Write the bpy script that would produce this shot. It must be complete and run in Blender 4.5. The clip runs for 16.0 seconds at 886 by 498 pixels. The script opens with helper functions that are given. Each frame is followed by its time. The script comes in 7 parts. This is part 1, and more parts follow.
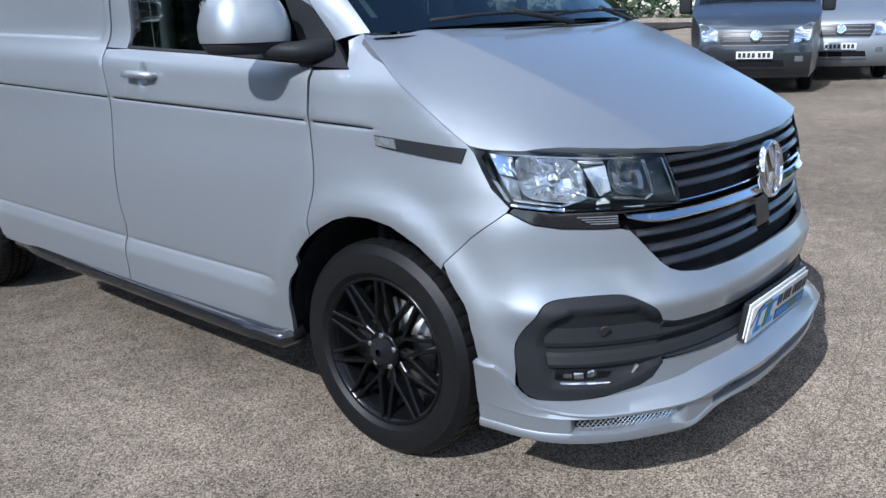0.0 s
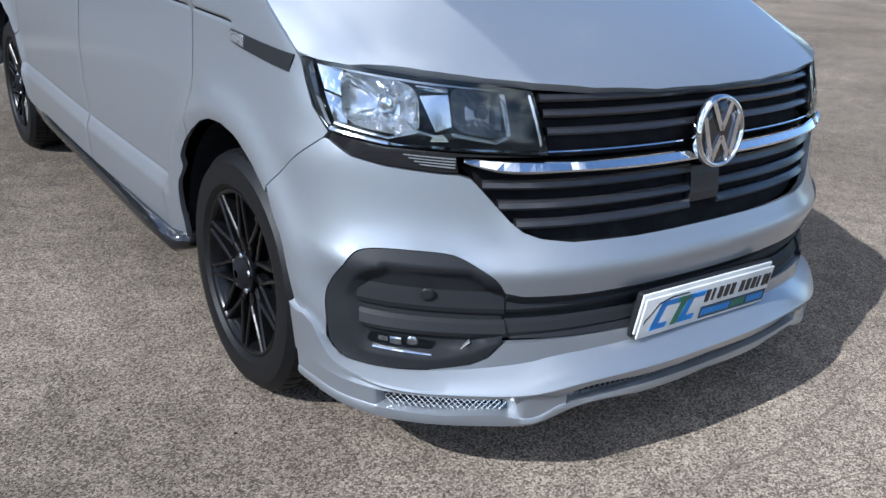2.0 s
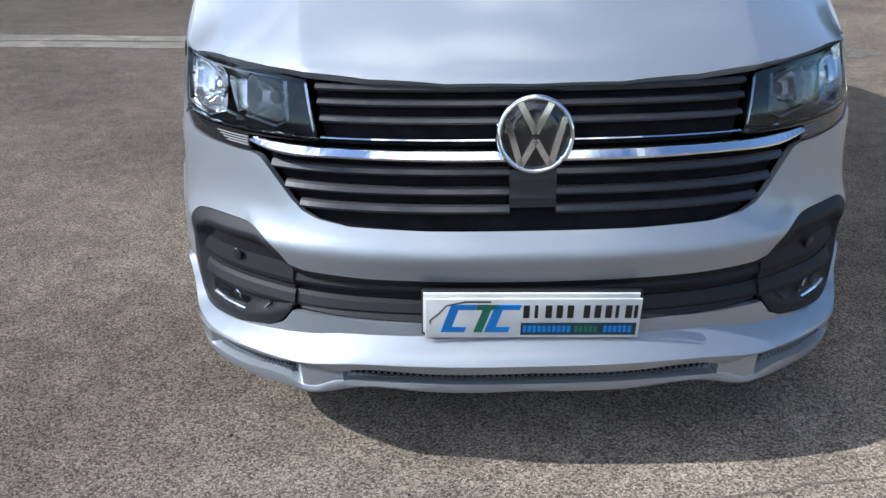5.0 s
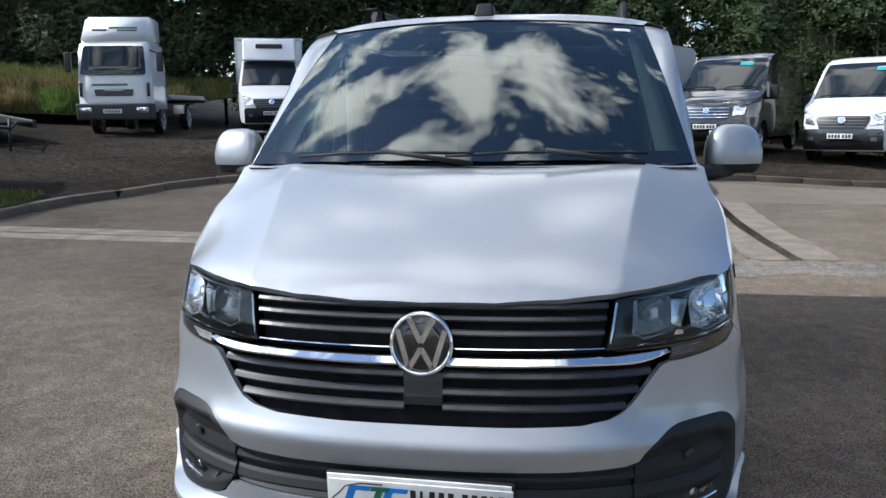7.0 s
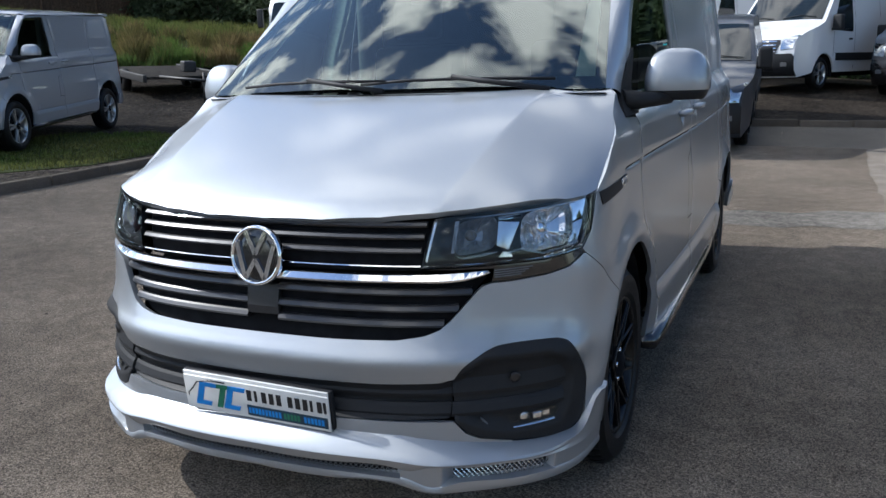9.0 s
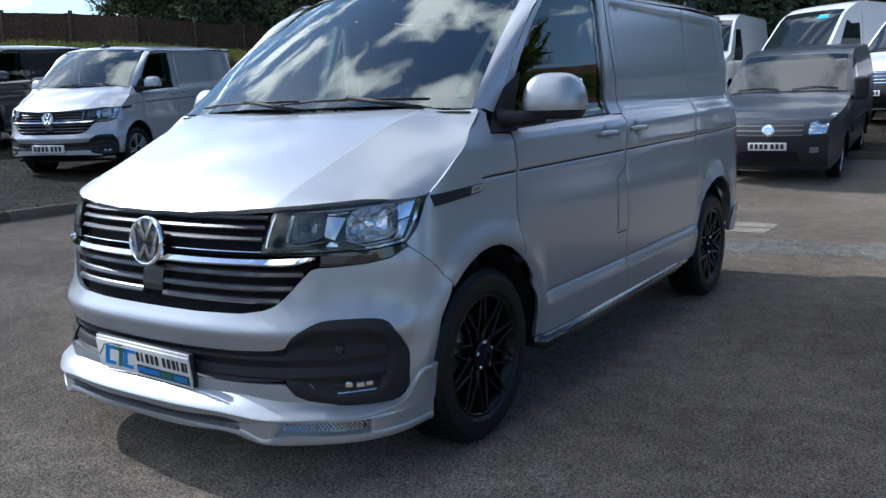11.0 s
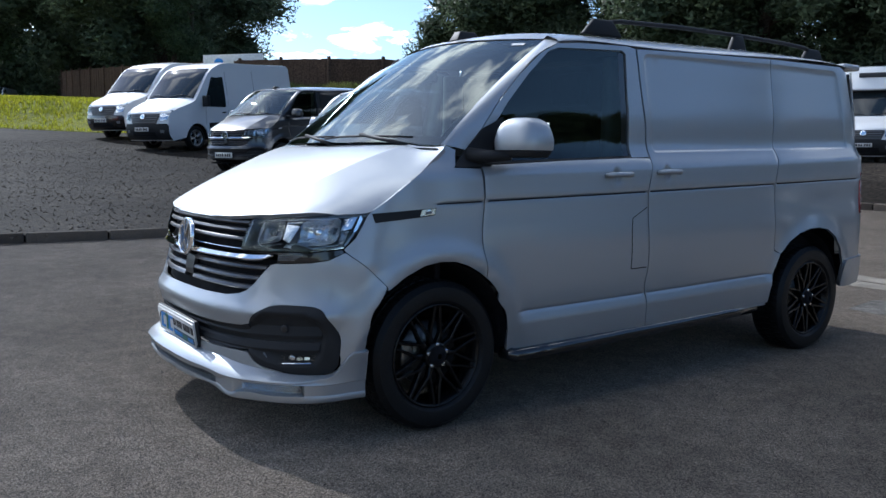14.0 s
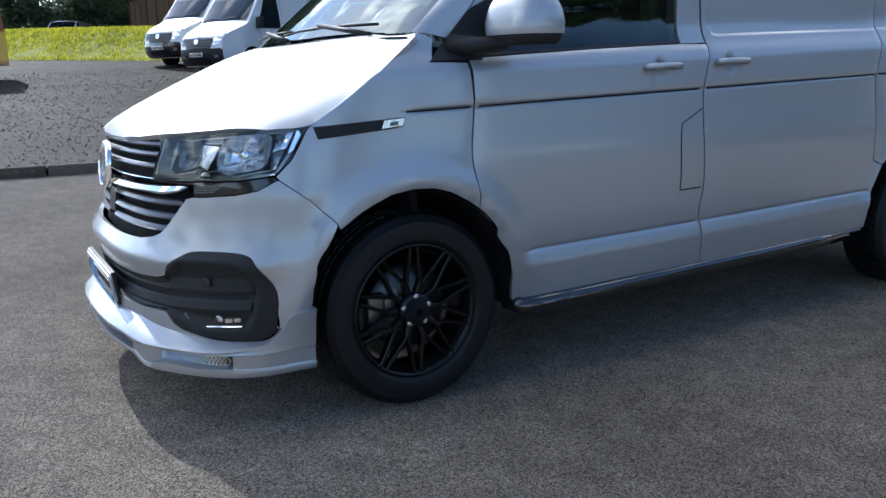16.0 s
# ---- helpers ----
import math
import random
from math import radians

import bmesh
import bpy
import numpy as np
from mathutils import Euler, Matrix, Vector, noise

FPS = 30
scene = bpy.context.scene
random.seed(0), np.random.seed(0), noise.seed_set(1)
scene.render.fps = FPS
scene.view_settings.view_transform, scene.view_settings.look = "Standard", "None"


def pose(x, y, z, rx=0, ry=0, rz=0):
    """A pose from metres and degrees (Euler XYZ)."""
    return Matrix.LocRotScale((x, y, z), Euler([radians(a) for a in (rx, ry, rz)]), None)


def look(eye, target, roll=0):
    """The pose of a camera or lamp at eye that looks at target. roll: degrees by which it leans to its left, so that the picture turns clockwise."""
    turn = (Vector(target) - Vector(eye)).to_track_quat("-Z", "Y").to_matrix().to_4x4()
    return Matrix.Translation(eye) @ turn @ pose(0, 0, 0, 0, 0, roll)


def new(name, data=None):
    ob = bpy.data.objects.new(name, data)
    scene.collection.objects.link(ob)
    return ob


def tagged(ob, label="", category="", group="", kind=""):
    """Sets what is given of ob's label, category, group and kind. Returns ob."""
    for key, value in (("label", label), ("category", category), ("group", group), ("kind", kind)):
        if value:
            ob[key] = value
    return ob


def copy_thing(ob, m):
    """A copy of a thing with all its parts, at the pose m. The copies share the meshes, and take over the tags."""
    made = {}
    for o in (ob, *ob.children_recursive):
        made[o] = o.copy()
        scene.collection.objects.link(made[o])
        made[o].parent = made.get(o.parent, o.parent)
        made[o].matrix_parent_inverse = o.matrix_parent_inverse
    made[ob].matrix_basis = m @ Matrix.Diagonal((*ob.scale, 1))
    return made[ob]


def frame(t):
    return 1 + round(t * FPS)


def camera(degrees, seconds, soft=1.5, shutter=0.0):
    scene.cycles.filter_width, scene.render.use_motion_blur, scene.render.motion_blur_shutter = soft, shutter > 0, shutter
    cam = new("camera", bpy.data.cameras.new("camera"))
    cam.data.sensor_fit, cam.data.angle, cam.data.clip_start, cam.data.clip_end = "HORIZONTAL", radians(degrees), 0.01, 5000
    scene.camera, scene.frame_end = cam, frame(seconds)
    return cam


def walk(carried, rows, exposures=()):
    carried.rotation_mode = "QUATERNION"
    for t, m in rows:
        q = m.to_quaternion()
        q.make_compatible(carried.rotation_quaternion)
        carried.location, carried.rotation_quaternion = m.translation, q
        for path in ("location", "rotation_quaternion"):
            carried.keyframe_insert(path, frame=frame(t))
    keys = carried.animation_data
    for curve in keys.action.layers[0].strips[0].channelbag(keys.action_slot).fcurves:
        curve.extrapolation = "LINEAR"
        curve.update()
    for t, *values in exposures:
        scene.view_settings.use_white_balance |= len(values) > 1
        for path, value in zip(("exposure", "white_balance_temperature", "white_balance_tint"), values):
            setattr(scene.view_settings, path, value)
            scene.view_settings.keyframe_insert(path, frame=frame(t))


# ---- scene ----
cam = camera(55.51, 16.0)
# PATH
PATH = [
    (0, -2.640, -1.719, 1.366, 74.22, 1.52, -50.49),
    (0.5, -2.443, -1.787, 1.347, 72.52, 0.43, -49.07),
    (1, -2.213, -1.819, 1.321, 70.80, -1.95, -47.34),
    (1.5, -2.004, -1.881, 1.321, 69.56, -3.74, -45.19),
    (2, -1.753, -2.091, 1.311, 68.68, -3.14, -35.56),
    (2.5, -1.547, -2.212, 1.316, 68.10, -3.28, -32.18),
    (3, -1.316, -2.245, 1.301, 67.92, -4.25, -30.90),
    (3.2, -1.252, -2.255, 1.325, 67.46, -4.21, -29.67),
    (3.62, -1.043, -2.313, 1.326, 66.76, -4.01, -25.54),
    (4.04, -0.793, -2.418, 1.324, 65.94, -2.74, -17.94),
    (4.46, -0.534, -2.544, 1.325, 65.75, -1.04, -9.44),
    (4.88, -0.296, -2.667, 1.337, 66.95, 0.48, -2.49),
    (5.3, -0.111, -2.761, 1.367, 70.33, 1.24, 0.47),
    (5.5, -0.012, -2.772, 1.360, 72.14, 1.68, 0.45),
    (6, 0.134, -2.881, 1.435, 78.23, 1.50, 0.70),
    (6.5, 0.289, -3.026, 1.485, 81.53, 0.55, 3.39),
    (7, 0.419, -3.048, 1.478, 81.14, 0.58, 9.11),
    (7.5, 0.645, -2.973, 1.419, 77.18, 1.28, 14.32),
    (8, 0.886, -2.981, 1.400, 77.37, 1.70, 18.05),
    (8.5, 1.156, -3.000, 1.419, 77.89, 2.01, 21.01),
    (9, 1.478, -2.840, 1.375, 78.22, 1.59, 23.49),
    (9.5, 1.756, -2.768, 1.342, 78.85, 1.83, 25.07),
    (9.7, 1.854, -2.763, 1.308, 79.21, 1.86, 25.86),
    (10.12, 2.077, -2.739, 1.285, 79.74, 1.91, 27.64),
    (10.54, 2.297, -2.741, 1.287, 80.19, 1.76, 30.10),
    (10.96, 2.520, -2.746, 1.302, 80.60, 1.44, 33.13),
    (11.38, 2.750, -2.727, 1.314, 81.02, 0.99, 36.63),
    (11.8, 2.995, -2.660, 1.311, 81.52, 0.42, 40.50),
    (12, 3.120, -2.638, 1.313, 81.69, 0.59, 43.50),
    (12.5, 3.416, -2.495, 1.285, 82.42, -0.61, 47.19),
    (13, 3.671, -2.456, 1.282, 82.93, -0.28, 49.64),
    (13.5, 3.870, -2.399, 1.300, 83.08, -0.28, 51.96),
    (14, 3.981, -2.194, 1.270, 83.57, -0.68, 54.36),
    (14.5, 3.977, -2.019, 1.297, 83.53, -0.65, 55.99),
    (15, 3.800, -1.864, 1.275, 83.52, 0.31, 53.18),
    (15.5, 3.599, -1.659, 1.231, 80.02, 1.16, 54.96),
    (16, 3.432, -1.361, 1.168, 78.26, 1.54, 59.48),
]
# END PATH
# the clip's camera darkens its picture as the sky comes into view
EXPOSURE = [(0, .45), (3, .60), (5.5, .68), (7, .58), (8.5, .56), (9.5, .52), (12, .55), (13, .56), (14, .36), (14.5, .38), (15, .58), (15.5, .80), (16, 1.05)]
walk(cam, [(t, pose(*p)) for t, *p in PATH], [(t, e, 5500 if t < 4 else 5780 if t < 6 else 5960 if t < 9.2 else 5700 if t < 9.7 else 5540 if t < 15.2 else 5650, 10) for t, e in EXPOSURE])

# ---- light ----
SUN_AT = Vector((-2.34, -0.30, 1.93)).normalized()
sun_data = bpy.data.lights.new("sun", "SUN")
sun_data.energy, sun_data.angle, sun_data.color = 4.4, radians(0.6), (1.0, 0.95, 0.87)
sun = new("sun", sun_data)
sun.matrix_world = look(SUN_AT * 50, (0, 0, 0))
world = bpy.data.worlds.new("sky")
scene.world = world
world.use_nodes = True


def build_sky(tree):
    n, l = tree.nodes, tree.links
    n.clear()
    sky = n.new("ShaderNodeTexSky")
    sky.sky_type, sky.sun_disc = "NISHITA", False
    sky.sun_elevation = math.asin(SUN_AT.z)
    sky.sun_rotation = math.atan2(SUN_AT.x, SUN_AT.y)
    sky.air_density, sky.dust_density, sky.ozone_density = 1.0, 0.5, 2.5
    co = n.new("ShaderNodeTexCoord")
    # clouds lie on a flat sheet: the direction divided by its height
    sep, mx, div = n.new("ShaderNodeSeparateXYZ"), n.new("ShaderNodeMath"), n.new("ShaderNodeVectorMath")
    mx.operation, div.operation = "MAXIMUM", "DIVIDE"
    mx.inputs[1].default_value = 0.04
    add = n.new("ShaderNodeMath")
    add.operation = "ADD"
    add.inputs[1].default_value = 0.22
    l.new(co.outputs["Generated"], sep.inputs[0])
    l.new(sep.outputs["Z"], mx.inputs[0])
    l.new(mx.outputs[0], add.inputs[0])
    comb = n.new("ShaderNodeCombineXYZ")
    for k in "XYZ":
        l.new(add.outputs[0], comb.inputs[k])
    l.new(co.outputs["Generated"], div.inputs[0])
    l.new(comb.outputs[0], div.inputs[1])
    no = n.new("ShaderNodeTexNoise")
    no.inputs["Scale"].default_value, no.inputs["Detail"].default_value, no.inputs["Roughness"].default_value = 5.2, 9, 0.58
    no.inputs["Distortion"].default_value = 0.4
    l.new(div.outputs[0], no.inputs["Vector"])
    ramp = n.new("ShaderNodeValToRGB")
    ramp.color_ramp.elements[0].position, ramp.color_ramp.elements[1].position = 0.465, 0.60
    # the clouds stand overhead and thin out to clear blue away from the sun
    last = no.outputs["Fac"]
    for x0, x1, v0, v1 in ((0.05, 0.6, 0.015, -0.21), (-0.62, -0.08, -0.075, 0.0)):
        drift, thin = n.new("ShaderNodeMapRange"), n.new("ShaderNodeMath")
        drift.inputs["From Min"].default_value, drift.inputs["From Max"].default_value = x0, x1
        drift.inputs["To Min"].default_value, drift.inputs["To Max"].default_value = v0, v1
        thin.operation = "ADD"
        l.new(sep.outputs["X"], drift.inputs["Value"])
        l.new(drift.outputs[0], thin.inputs[0])
        l.new(last, thin.inputs[1])
        last = thin.outputs[0]
    l.new(thin.outputs[0], ramp.inputs[0])
    mix = n.new("ShaderNodeMix")
    mix.data_type = "RGBA"
    mix.inputs["B"].default_value = (18.0, 17.2, 15.8, 1)
    l.new(ramp.outputs[0], mix.inputs["Factor"])
    l.new(sky.outputs[0], mix.inputs["A"])
    bg, out = n.new("ShaderNodeBackground"), n.new("ShaderNodeOutputWorld")
    bg.inputs["Strength"].default_value = 0.125
    l.new(mix.outputs["Result"], bg.inputs["Color"])
    l.new(bg.outputs[0], out.inputs[0])


build_sky(world.node_tree)


# ---- materials ----
def mat(name, color, rough=0.5, metal=0.0, coat=0.0, grain=0.0, scale=30.0, wear=0.0, wear_scale=1.5, bump=0.0, bump_scale=200.0, second=None, emit=None, spread=0.0, coat_ior=1.5):
    """A surface of one colour with fine grain, large stains and relief, in metres."""
    m = bpy.data.materials.new(name)
    m.use_nodes = True
    n, l = m.node_tree.nodes, m.node_tree.links
    b = n["Principled BSDF"]
    b.inputs["Base Color"].default_value = (*color, 1)
    b.inputs["Roughness"].default_value, b.inputs["Metallic"].default_value = rough, metal
    b.inputs["Coat Weight"].default_value, b.inputs["Coat Roughness"].default_value = coat, 0.02
    b.inputs["Coat IOR"].default_value = coat_ior
    if rough >= 0.8:
        b.inputs["Specular IOR Level"].default_value, b.inputs["Diffuse Roughness"].default_value = 0.08, 0.8
    if emit:
        b.inputs["Emission Color"].default_value, b.inputs["Emission Strength"].default_value = (*color, 1), emit
    co = n.new("ShaderNodeTexCoord")
    last = None
    for amount, size, detail in ((grain, scale, 4), (wear, wear_scale, 6)):
        if not amount:
            continue
        no, mx = n.new("ShaderNodeTexNoise"), n.new("ShaderNodeMix")
        no.inputs["Scale"].default_value, no.inputs["Detail"].default_value = size, detail
        l.new(co.outputs["Object"], no.inputs["Vector"])
        rp = n.new("ShaderNodeValToRGB")
        rp.color_ramp.elements[0].position, rp.color_ramp.elements[1].position = 0.36, 0.64
        l.new(no.outputs["Fac"], rp.inputs[0])
        mx.data_type = "RGBA"
        l.new(rp.outputs[0], mx.inputs["Factor"])
        low = second if (second and size == wear_scale) else tuple(c * (1 - amount) for c in color)
        if last:
            l.new(last, mx.inputs["A"])
        else:
            mx.inputs["A"].default_value = (*[min(1, c * (1 + amount * 0.5)) for c in color], 1)
        mx.inputs["B"].default_value = (*low, 1)
        if last:
            gain = n.new("ShaderNodeMath")
            gain.operation = "MULTIPLY"
            gain.inputs[1].default_value = amount if not second else 0.85
            l.new(rp.outputs[0], gain.inputs[0])
            l.new(gain.outputs[0], mx.inputs["Factor"])
        last = mx.outputs["Result"]
    if spread:
        info, hs = n.new("ShaderNodeObjectInfo"), n.new("ShaderNodeHueSaturation")
        mr = n.new("ShaderNodeMapRange")
        mr.inputs["To Min"].default_value, mr.inputs["To Max"].default_value = 1 - spread, 1 + spread
        l.new(info.outputs["Random"], mr.inputs["Value"])
        l.new(mr.outputs[0], hs.inputs["Value"])
        if last:
            l.new(last, hs.inputs["Color"])
        else:
            hs.inputs["Color"].default_value = (*color, 1)
        last = hs.outputs[0]
    if last:
        l.new(last, b.inputs["Base Color"])
    if bump:
        no, bp = n.new("ShaderNodeTexNoise"), n.new("ShaderNodeBump")
        no.inputs["Scale"].default_value, no.inputs["Detail"].default_value = bump_scale, 3
        l.new(co.outputs["Object"], no.inputs["Vector"])
        bp.inputs["Strength"].default_value, bp.inputs["Distance"].default_value = bump, 0.01
        l.new(no.outputs["Fac"], bp.inputs["Height"])
        l.new(bp.outputs[0], b.inputs["Normal"])
    return m


def glass(name, tint, gloss=1.0, rough=0.0, ior=1.6):
    """Thin tinted pane: it lets light through and mirrors by its angle."""
    m = bpy.data.materials.new(name)
    m.use_nodes = True
    n, l = m.node_tree.nodes, m.node_tree.links
    n.clear()
    tr, gl, fr, mx, out = (n.new("ShaderNode" + k) for k in ("BsdfTransparent", "BsdfGlossy", "Fresnel", "MixShader", "OutputMaterial"))
    tr.inputs["Color"].default_value = (*tint, 1)
    gl.inputs["Roughness"].default_value = rough
    gl.inputs["Color"].default_value = (gloss * .92, gloss, gloss * .97, 1)
    fr.inputs["IOR"].default_value = ior
    l.new(fr.outputs[0], mx.inputs[0])
    l.new(tr.outputs[0], mx.inputs[1])
    l.new(gl.outputs[0], mx.inputs[2])
    l.new(mx.outputs[0], out.inputs[0])
    return m


SILVER = mat("silver_paint", (0.325, 0.347, 0.372), rough=0.48, metal=0.68, coat=1.0, coat_ior=1.55, grain=0.10, scale=1400, bump=0.03, bump_scale=1500)
CHROME = mat("chrome", (0.85, 0.86, 0.88), rough=0.06, metal=1.0, grain=0.04, scale=60)
BLACK_PLASTIC = mat("black_plastic", (0.017, 0.018, 0.020), rough=0.55, grain=0.1, scale=250, bump=0.04, bump_scale=900)
GRILLE_BLACK = mat("grille_plastic", (0.017, 0.017, 0.019), rough=0.38, grain=0.2, scale=120)
GRILLE_SLAT = mat("grille_slat", (0.018, 0.018, 0.020), rough=0.33, coat=0.35, grain=0.2, scale=120)
DRL = mat("day_light_guide", (0.62, 0.65, 0.68), rough=0.22, metal=0.85, grain=0.05)
LAMP_GREY = mat("lamp_housing", (0.27, 0.285, 0.31), rough=0.3, metal=0.6, grain=0.15, scale=60)
GLOSS_BLACK = mat("gloss_black", (0.012, 0.012, 0.013), rough=0.12, coat=0.6)
SATIN_BLACK = mat("satin_black_alloy", (0.0045, 0.0045, 0.005), rough=0.24, coat=0.0, grain=0.2, scale=80)
DARK = mat("dark_cavity", (0.013, 0.013, 0.015), rough=0.8, grain=0.3, scale=20)
RUBBER = mat("tyre_rubber", (0.0065, 0.0065, 0.007), rough=0.5, grain=0.3, scale=90, bump=0.1, bump_scale=400)
STEEL = mat("brake_steel", (0.16, 0.155, 0.15), rough=0.4, metal=1.0, grain=0.25, scale=40)
REFLECTOR = mat("lamp_reflector", (0.66, 0.67, 0.69), rough=0.10, metal=0.9, grain=0.1, scale=30)
GREY_PLASTIC = mat("grey_plastic", (0.12, 0.125, 0.13), rough=0.5, grain=0.2, scale=100)
LIGHT_TRIM = mat("pale_trim", (0.55, 0.58, 0.50), rough=0.7, grain=0.1, scale=60)
SEAT = mat("seat_cloth", (0.03, 0.031, 0.034), rough=0.9, grain=0.4, scale=200, bump=0.2, bump_scale=500)
PLATE_WHITE = mat("plate_white", (0.64, 0.64, 0.62), rough=0.3, coat=0.4, wear=0.12, wear_scale=12)
INK = mat("plate_ink", (0.012, 0.012, 0.014), rough=0.4, grain=0.1)
LOGO_BLUE = mat("logo_blue", (0.015, 0.22, 0.62), rough=0.35, grain=0.1)
LOGO_GREEN = mat("logo_green", (0.02, 0.16, 0.09), rough=0.35, grain=0.1)
LOGO_NAVY = mat("logo_navy", (0.012, 0.035, 0.06), rough=0.35, grain=0.1)
CAB_GREY = mat("cab_trim", (0.030, 0.034, 0.036), rough=0.7, grain=0.2, scale=100)
GLASS = glass("windscreen_glass", (0.56, 0.68, 0.66), ior=2.0)
SIDE_GLASS = glass("side_glass", (0.22, 0.25, 0.27))
LAMP_BLACK = mat("lamp_black", (0.035, 0.037, 0.042), rough=0.3, grain=0.1)
LENS = glass("lamp_lens", (0.95, 0.96, 0.97), ior=1.45)
AMBER = mat("amber_lens", (0.35, 0.12, 0.02), rough=0.2, coat=0.6)
RED_LENS = mat("red_lens", (0.3, 0.012, 0.012), rough=0.15, coat=0.8)


SILVER.node_tree.nodes["Principled BSDF"].inputs["Coat Roughness"].default_value = 0.14
SATIN_BLACK.node_tree.nodes["Principled BSDF"].inputs["Specular IOR Level"].default_value = 0.26
for dull, level in ((RUBBER, 0.26), (BLACK_PLASTIC, 0.18)):
    dull.node_tree.nodes["Principled BSDF"].inputs["Specular IOR Level"].default_value = level


# ---- builders ----
def mesh_of(name, verts, faces, material, smooth=True):
    me = bpy.data.meshes.new(name)
    me.from_pydata([tuple(map(float, v)) for v in verts], [], faces)
    me.update()
    if material:
        me.materials.append(material)
    if smooth:
        me.polygons.foreach_set("use_smooth", [True] * len(me.polygons))
    return me


def thing(name, label, category, at=(0, 0, 0), turn=0.0, group="", kind=""):
    ob = new(name)
    ob.matrix_world = pose(*at, 0, 0, turn)
    return tagged(ob, label, category, group, kind)


def part(name, bm, material, parent, label=""):
    """Links a bmesh or a mesh as one mesh object under a thing or under a part."""
    if isinstance(bm, bmesh.types.BMesh):
        me = bpy.data.meshes.new(name)
        bm.normal_update()
        bm.to_mesh(me)
        bm.free()
        me.materials.append(material)
    else:
        me = bm
    ob = new(name, me)
    ob.parent = parent
    if label:
        ob["label"] = label
    return ob


def bm_box(x0, x1, y0, y1, z0, z1, bevel=0.0, segs=2, taper=None):
    bm = bmesh.new()
    bmesh.ops.create_cube(bm, size=1)
    for v in bm.verts:
        v.co = Vector(((x0 + x1) / 2 + v.co.x * (x1 - x0), (y0 + y1) / 2 + v.co.y * (y1 - y0), (z0 + z1) / 2 + v.co.z * (z1 - z0)))
    if taper:
        for v in bm.verts:
            taper(v)
    if bevel:
        bmesh.ops.bevel(bm, geom=list(bm.edges), offset=bevel, segments=segs, profile=0.6, affect="EDGES")
        for f in bm.faces:
            f.smooth = True
    return bm


def bm_tube(points, radius, sides=10, squash=1.0):
    """A round bar along a line of points, with rounded ends."""
    bm = bmesh.new()
    pts = [Vector(p) for p in points]
    rings = []
    for i, p in enumerate(pts):
        d = (pts[min(i + 1, len(pts) - 1)] - pts[max(i - 1, 0)]).normalized()
        side = d.cross(Vector((0, 0, 1)) if abs(d.z) < 0.95 else Vector((1, 0, 0))).normalized()
        up = side.cross(d)
        r = radius[i] if isinstance(radius, (list, tuple)) else radius
        rings.append([bm.verts.new(p + side * r * math.cos(a) + up * r * squash * math.sin(a)) for a in (2 * math.pi * k / sides for k in range(sides))])
    for a, b in zip(rings, rings[1:]):
        for k in range(sides):
            bm.faces.new((a[k], a[(k + 1) % sides], b[(k + 1) % sides], b[k]))
    bm.faces.new(list(reversed(rings[0])))
    bm.faces.new(rings[-1])
    bmesh.ops.recalc_face_normals(bm, faces=list(bm.faces))
    for f in bm.faces:
        f.smooth = len(f.verts) == 4
    return bm


def bm_lathe(profile, segs=48, axis="x", jig=None):
    """Turns a profile of (across, radius) round the x axis."""
    bm = bmesh.new()
    rings = []
    for k in range(segs):
        a = 2 * math.pi * k / segs
        ring = []
        for j, (x, r) in enumerate(profile):
            rr = r + (jig(j, k) if jig else 0)
            ring.append(bm.verts.new((x, rr * math.cos(a), rr * math.sin(a))))
        rings.append(ring)
    for k in range(segs):
        a, b = rings[k], rings[(k + 1) % segs]
        for j in range(len(profile) - 1):
            bm.faces.new((a[j], a[j + 1], b[j + 1], b[j]))
    bmesh.ops.recalc_face_normals(bm, faces=list(bm.faces))
    for f in bm.faces:
        f.smooth = True
    return bm


def bm_join(*bms):
    out = bmesh.new()
    for b in bms:
        me = bpy.data.meshes.new("tmp")
        b.to_mesh(me)
        b.free()
        out.from_mesh(me)
        bpy.data.meshes.remove(me)
    return out


def inside(p, poly):
    x, y, odd = p[0], p[1], False
    for (x0, y0), (x1, y1) in zip(poly, poly[1:] + poly[:1]):
        if (y0 > y) != (y1 > y) and x < (x1 - x0) * (y - y0) / (y1 - y0) + x0:
            odd = not odd
    return odd


def edge_distance(p, poly):
    q, best = np.array(p), 9.0
    a = np.array(poly)
    b = np.roll(a, -1, 0)
    d = b - a
    t = np.clip(((q - a) * d).sum(1) / np.maximum((d * d).sum(1), 1e-12), 0, 1)
    return float(np.min(np.hypot(*(a + d * t[:, None] - q).T)))


def rounded(poly, r, n=4):
    """The polygon with its corners cut to arcs of about radius r."""
    out = []
    m = len(poly)
    for i in range(m):
        p, a, b = Vector(poly[i]), Vector(poly[i - 1]), Vector(poly[(i + 1) % m])
        ka, kb = min(r, (a - p).length * 0.45), min(r, (b - p).length * 0.45)
        u, v = p + (a - p).normalized() * ka, p + (b - p).normalized() * kb
        for k in range(n + 1):
            t = k / n
            out.append(tuple(u * (1 - t) ** 2 + p * 2 * t * (1 - t) + v * t * t))
    return out


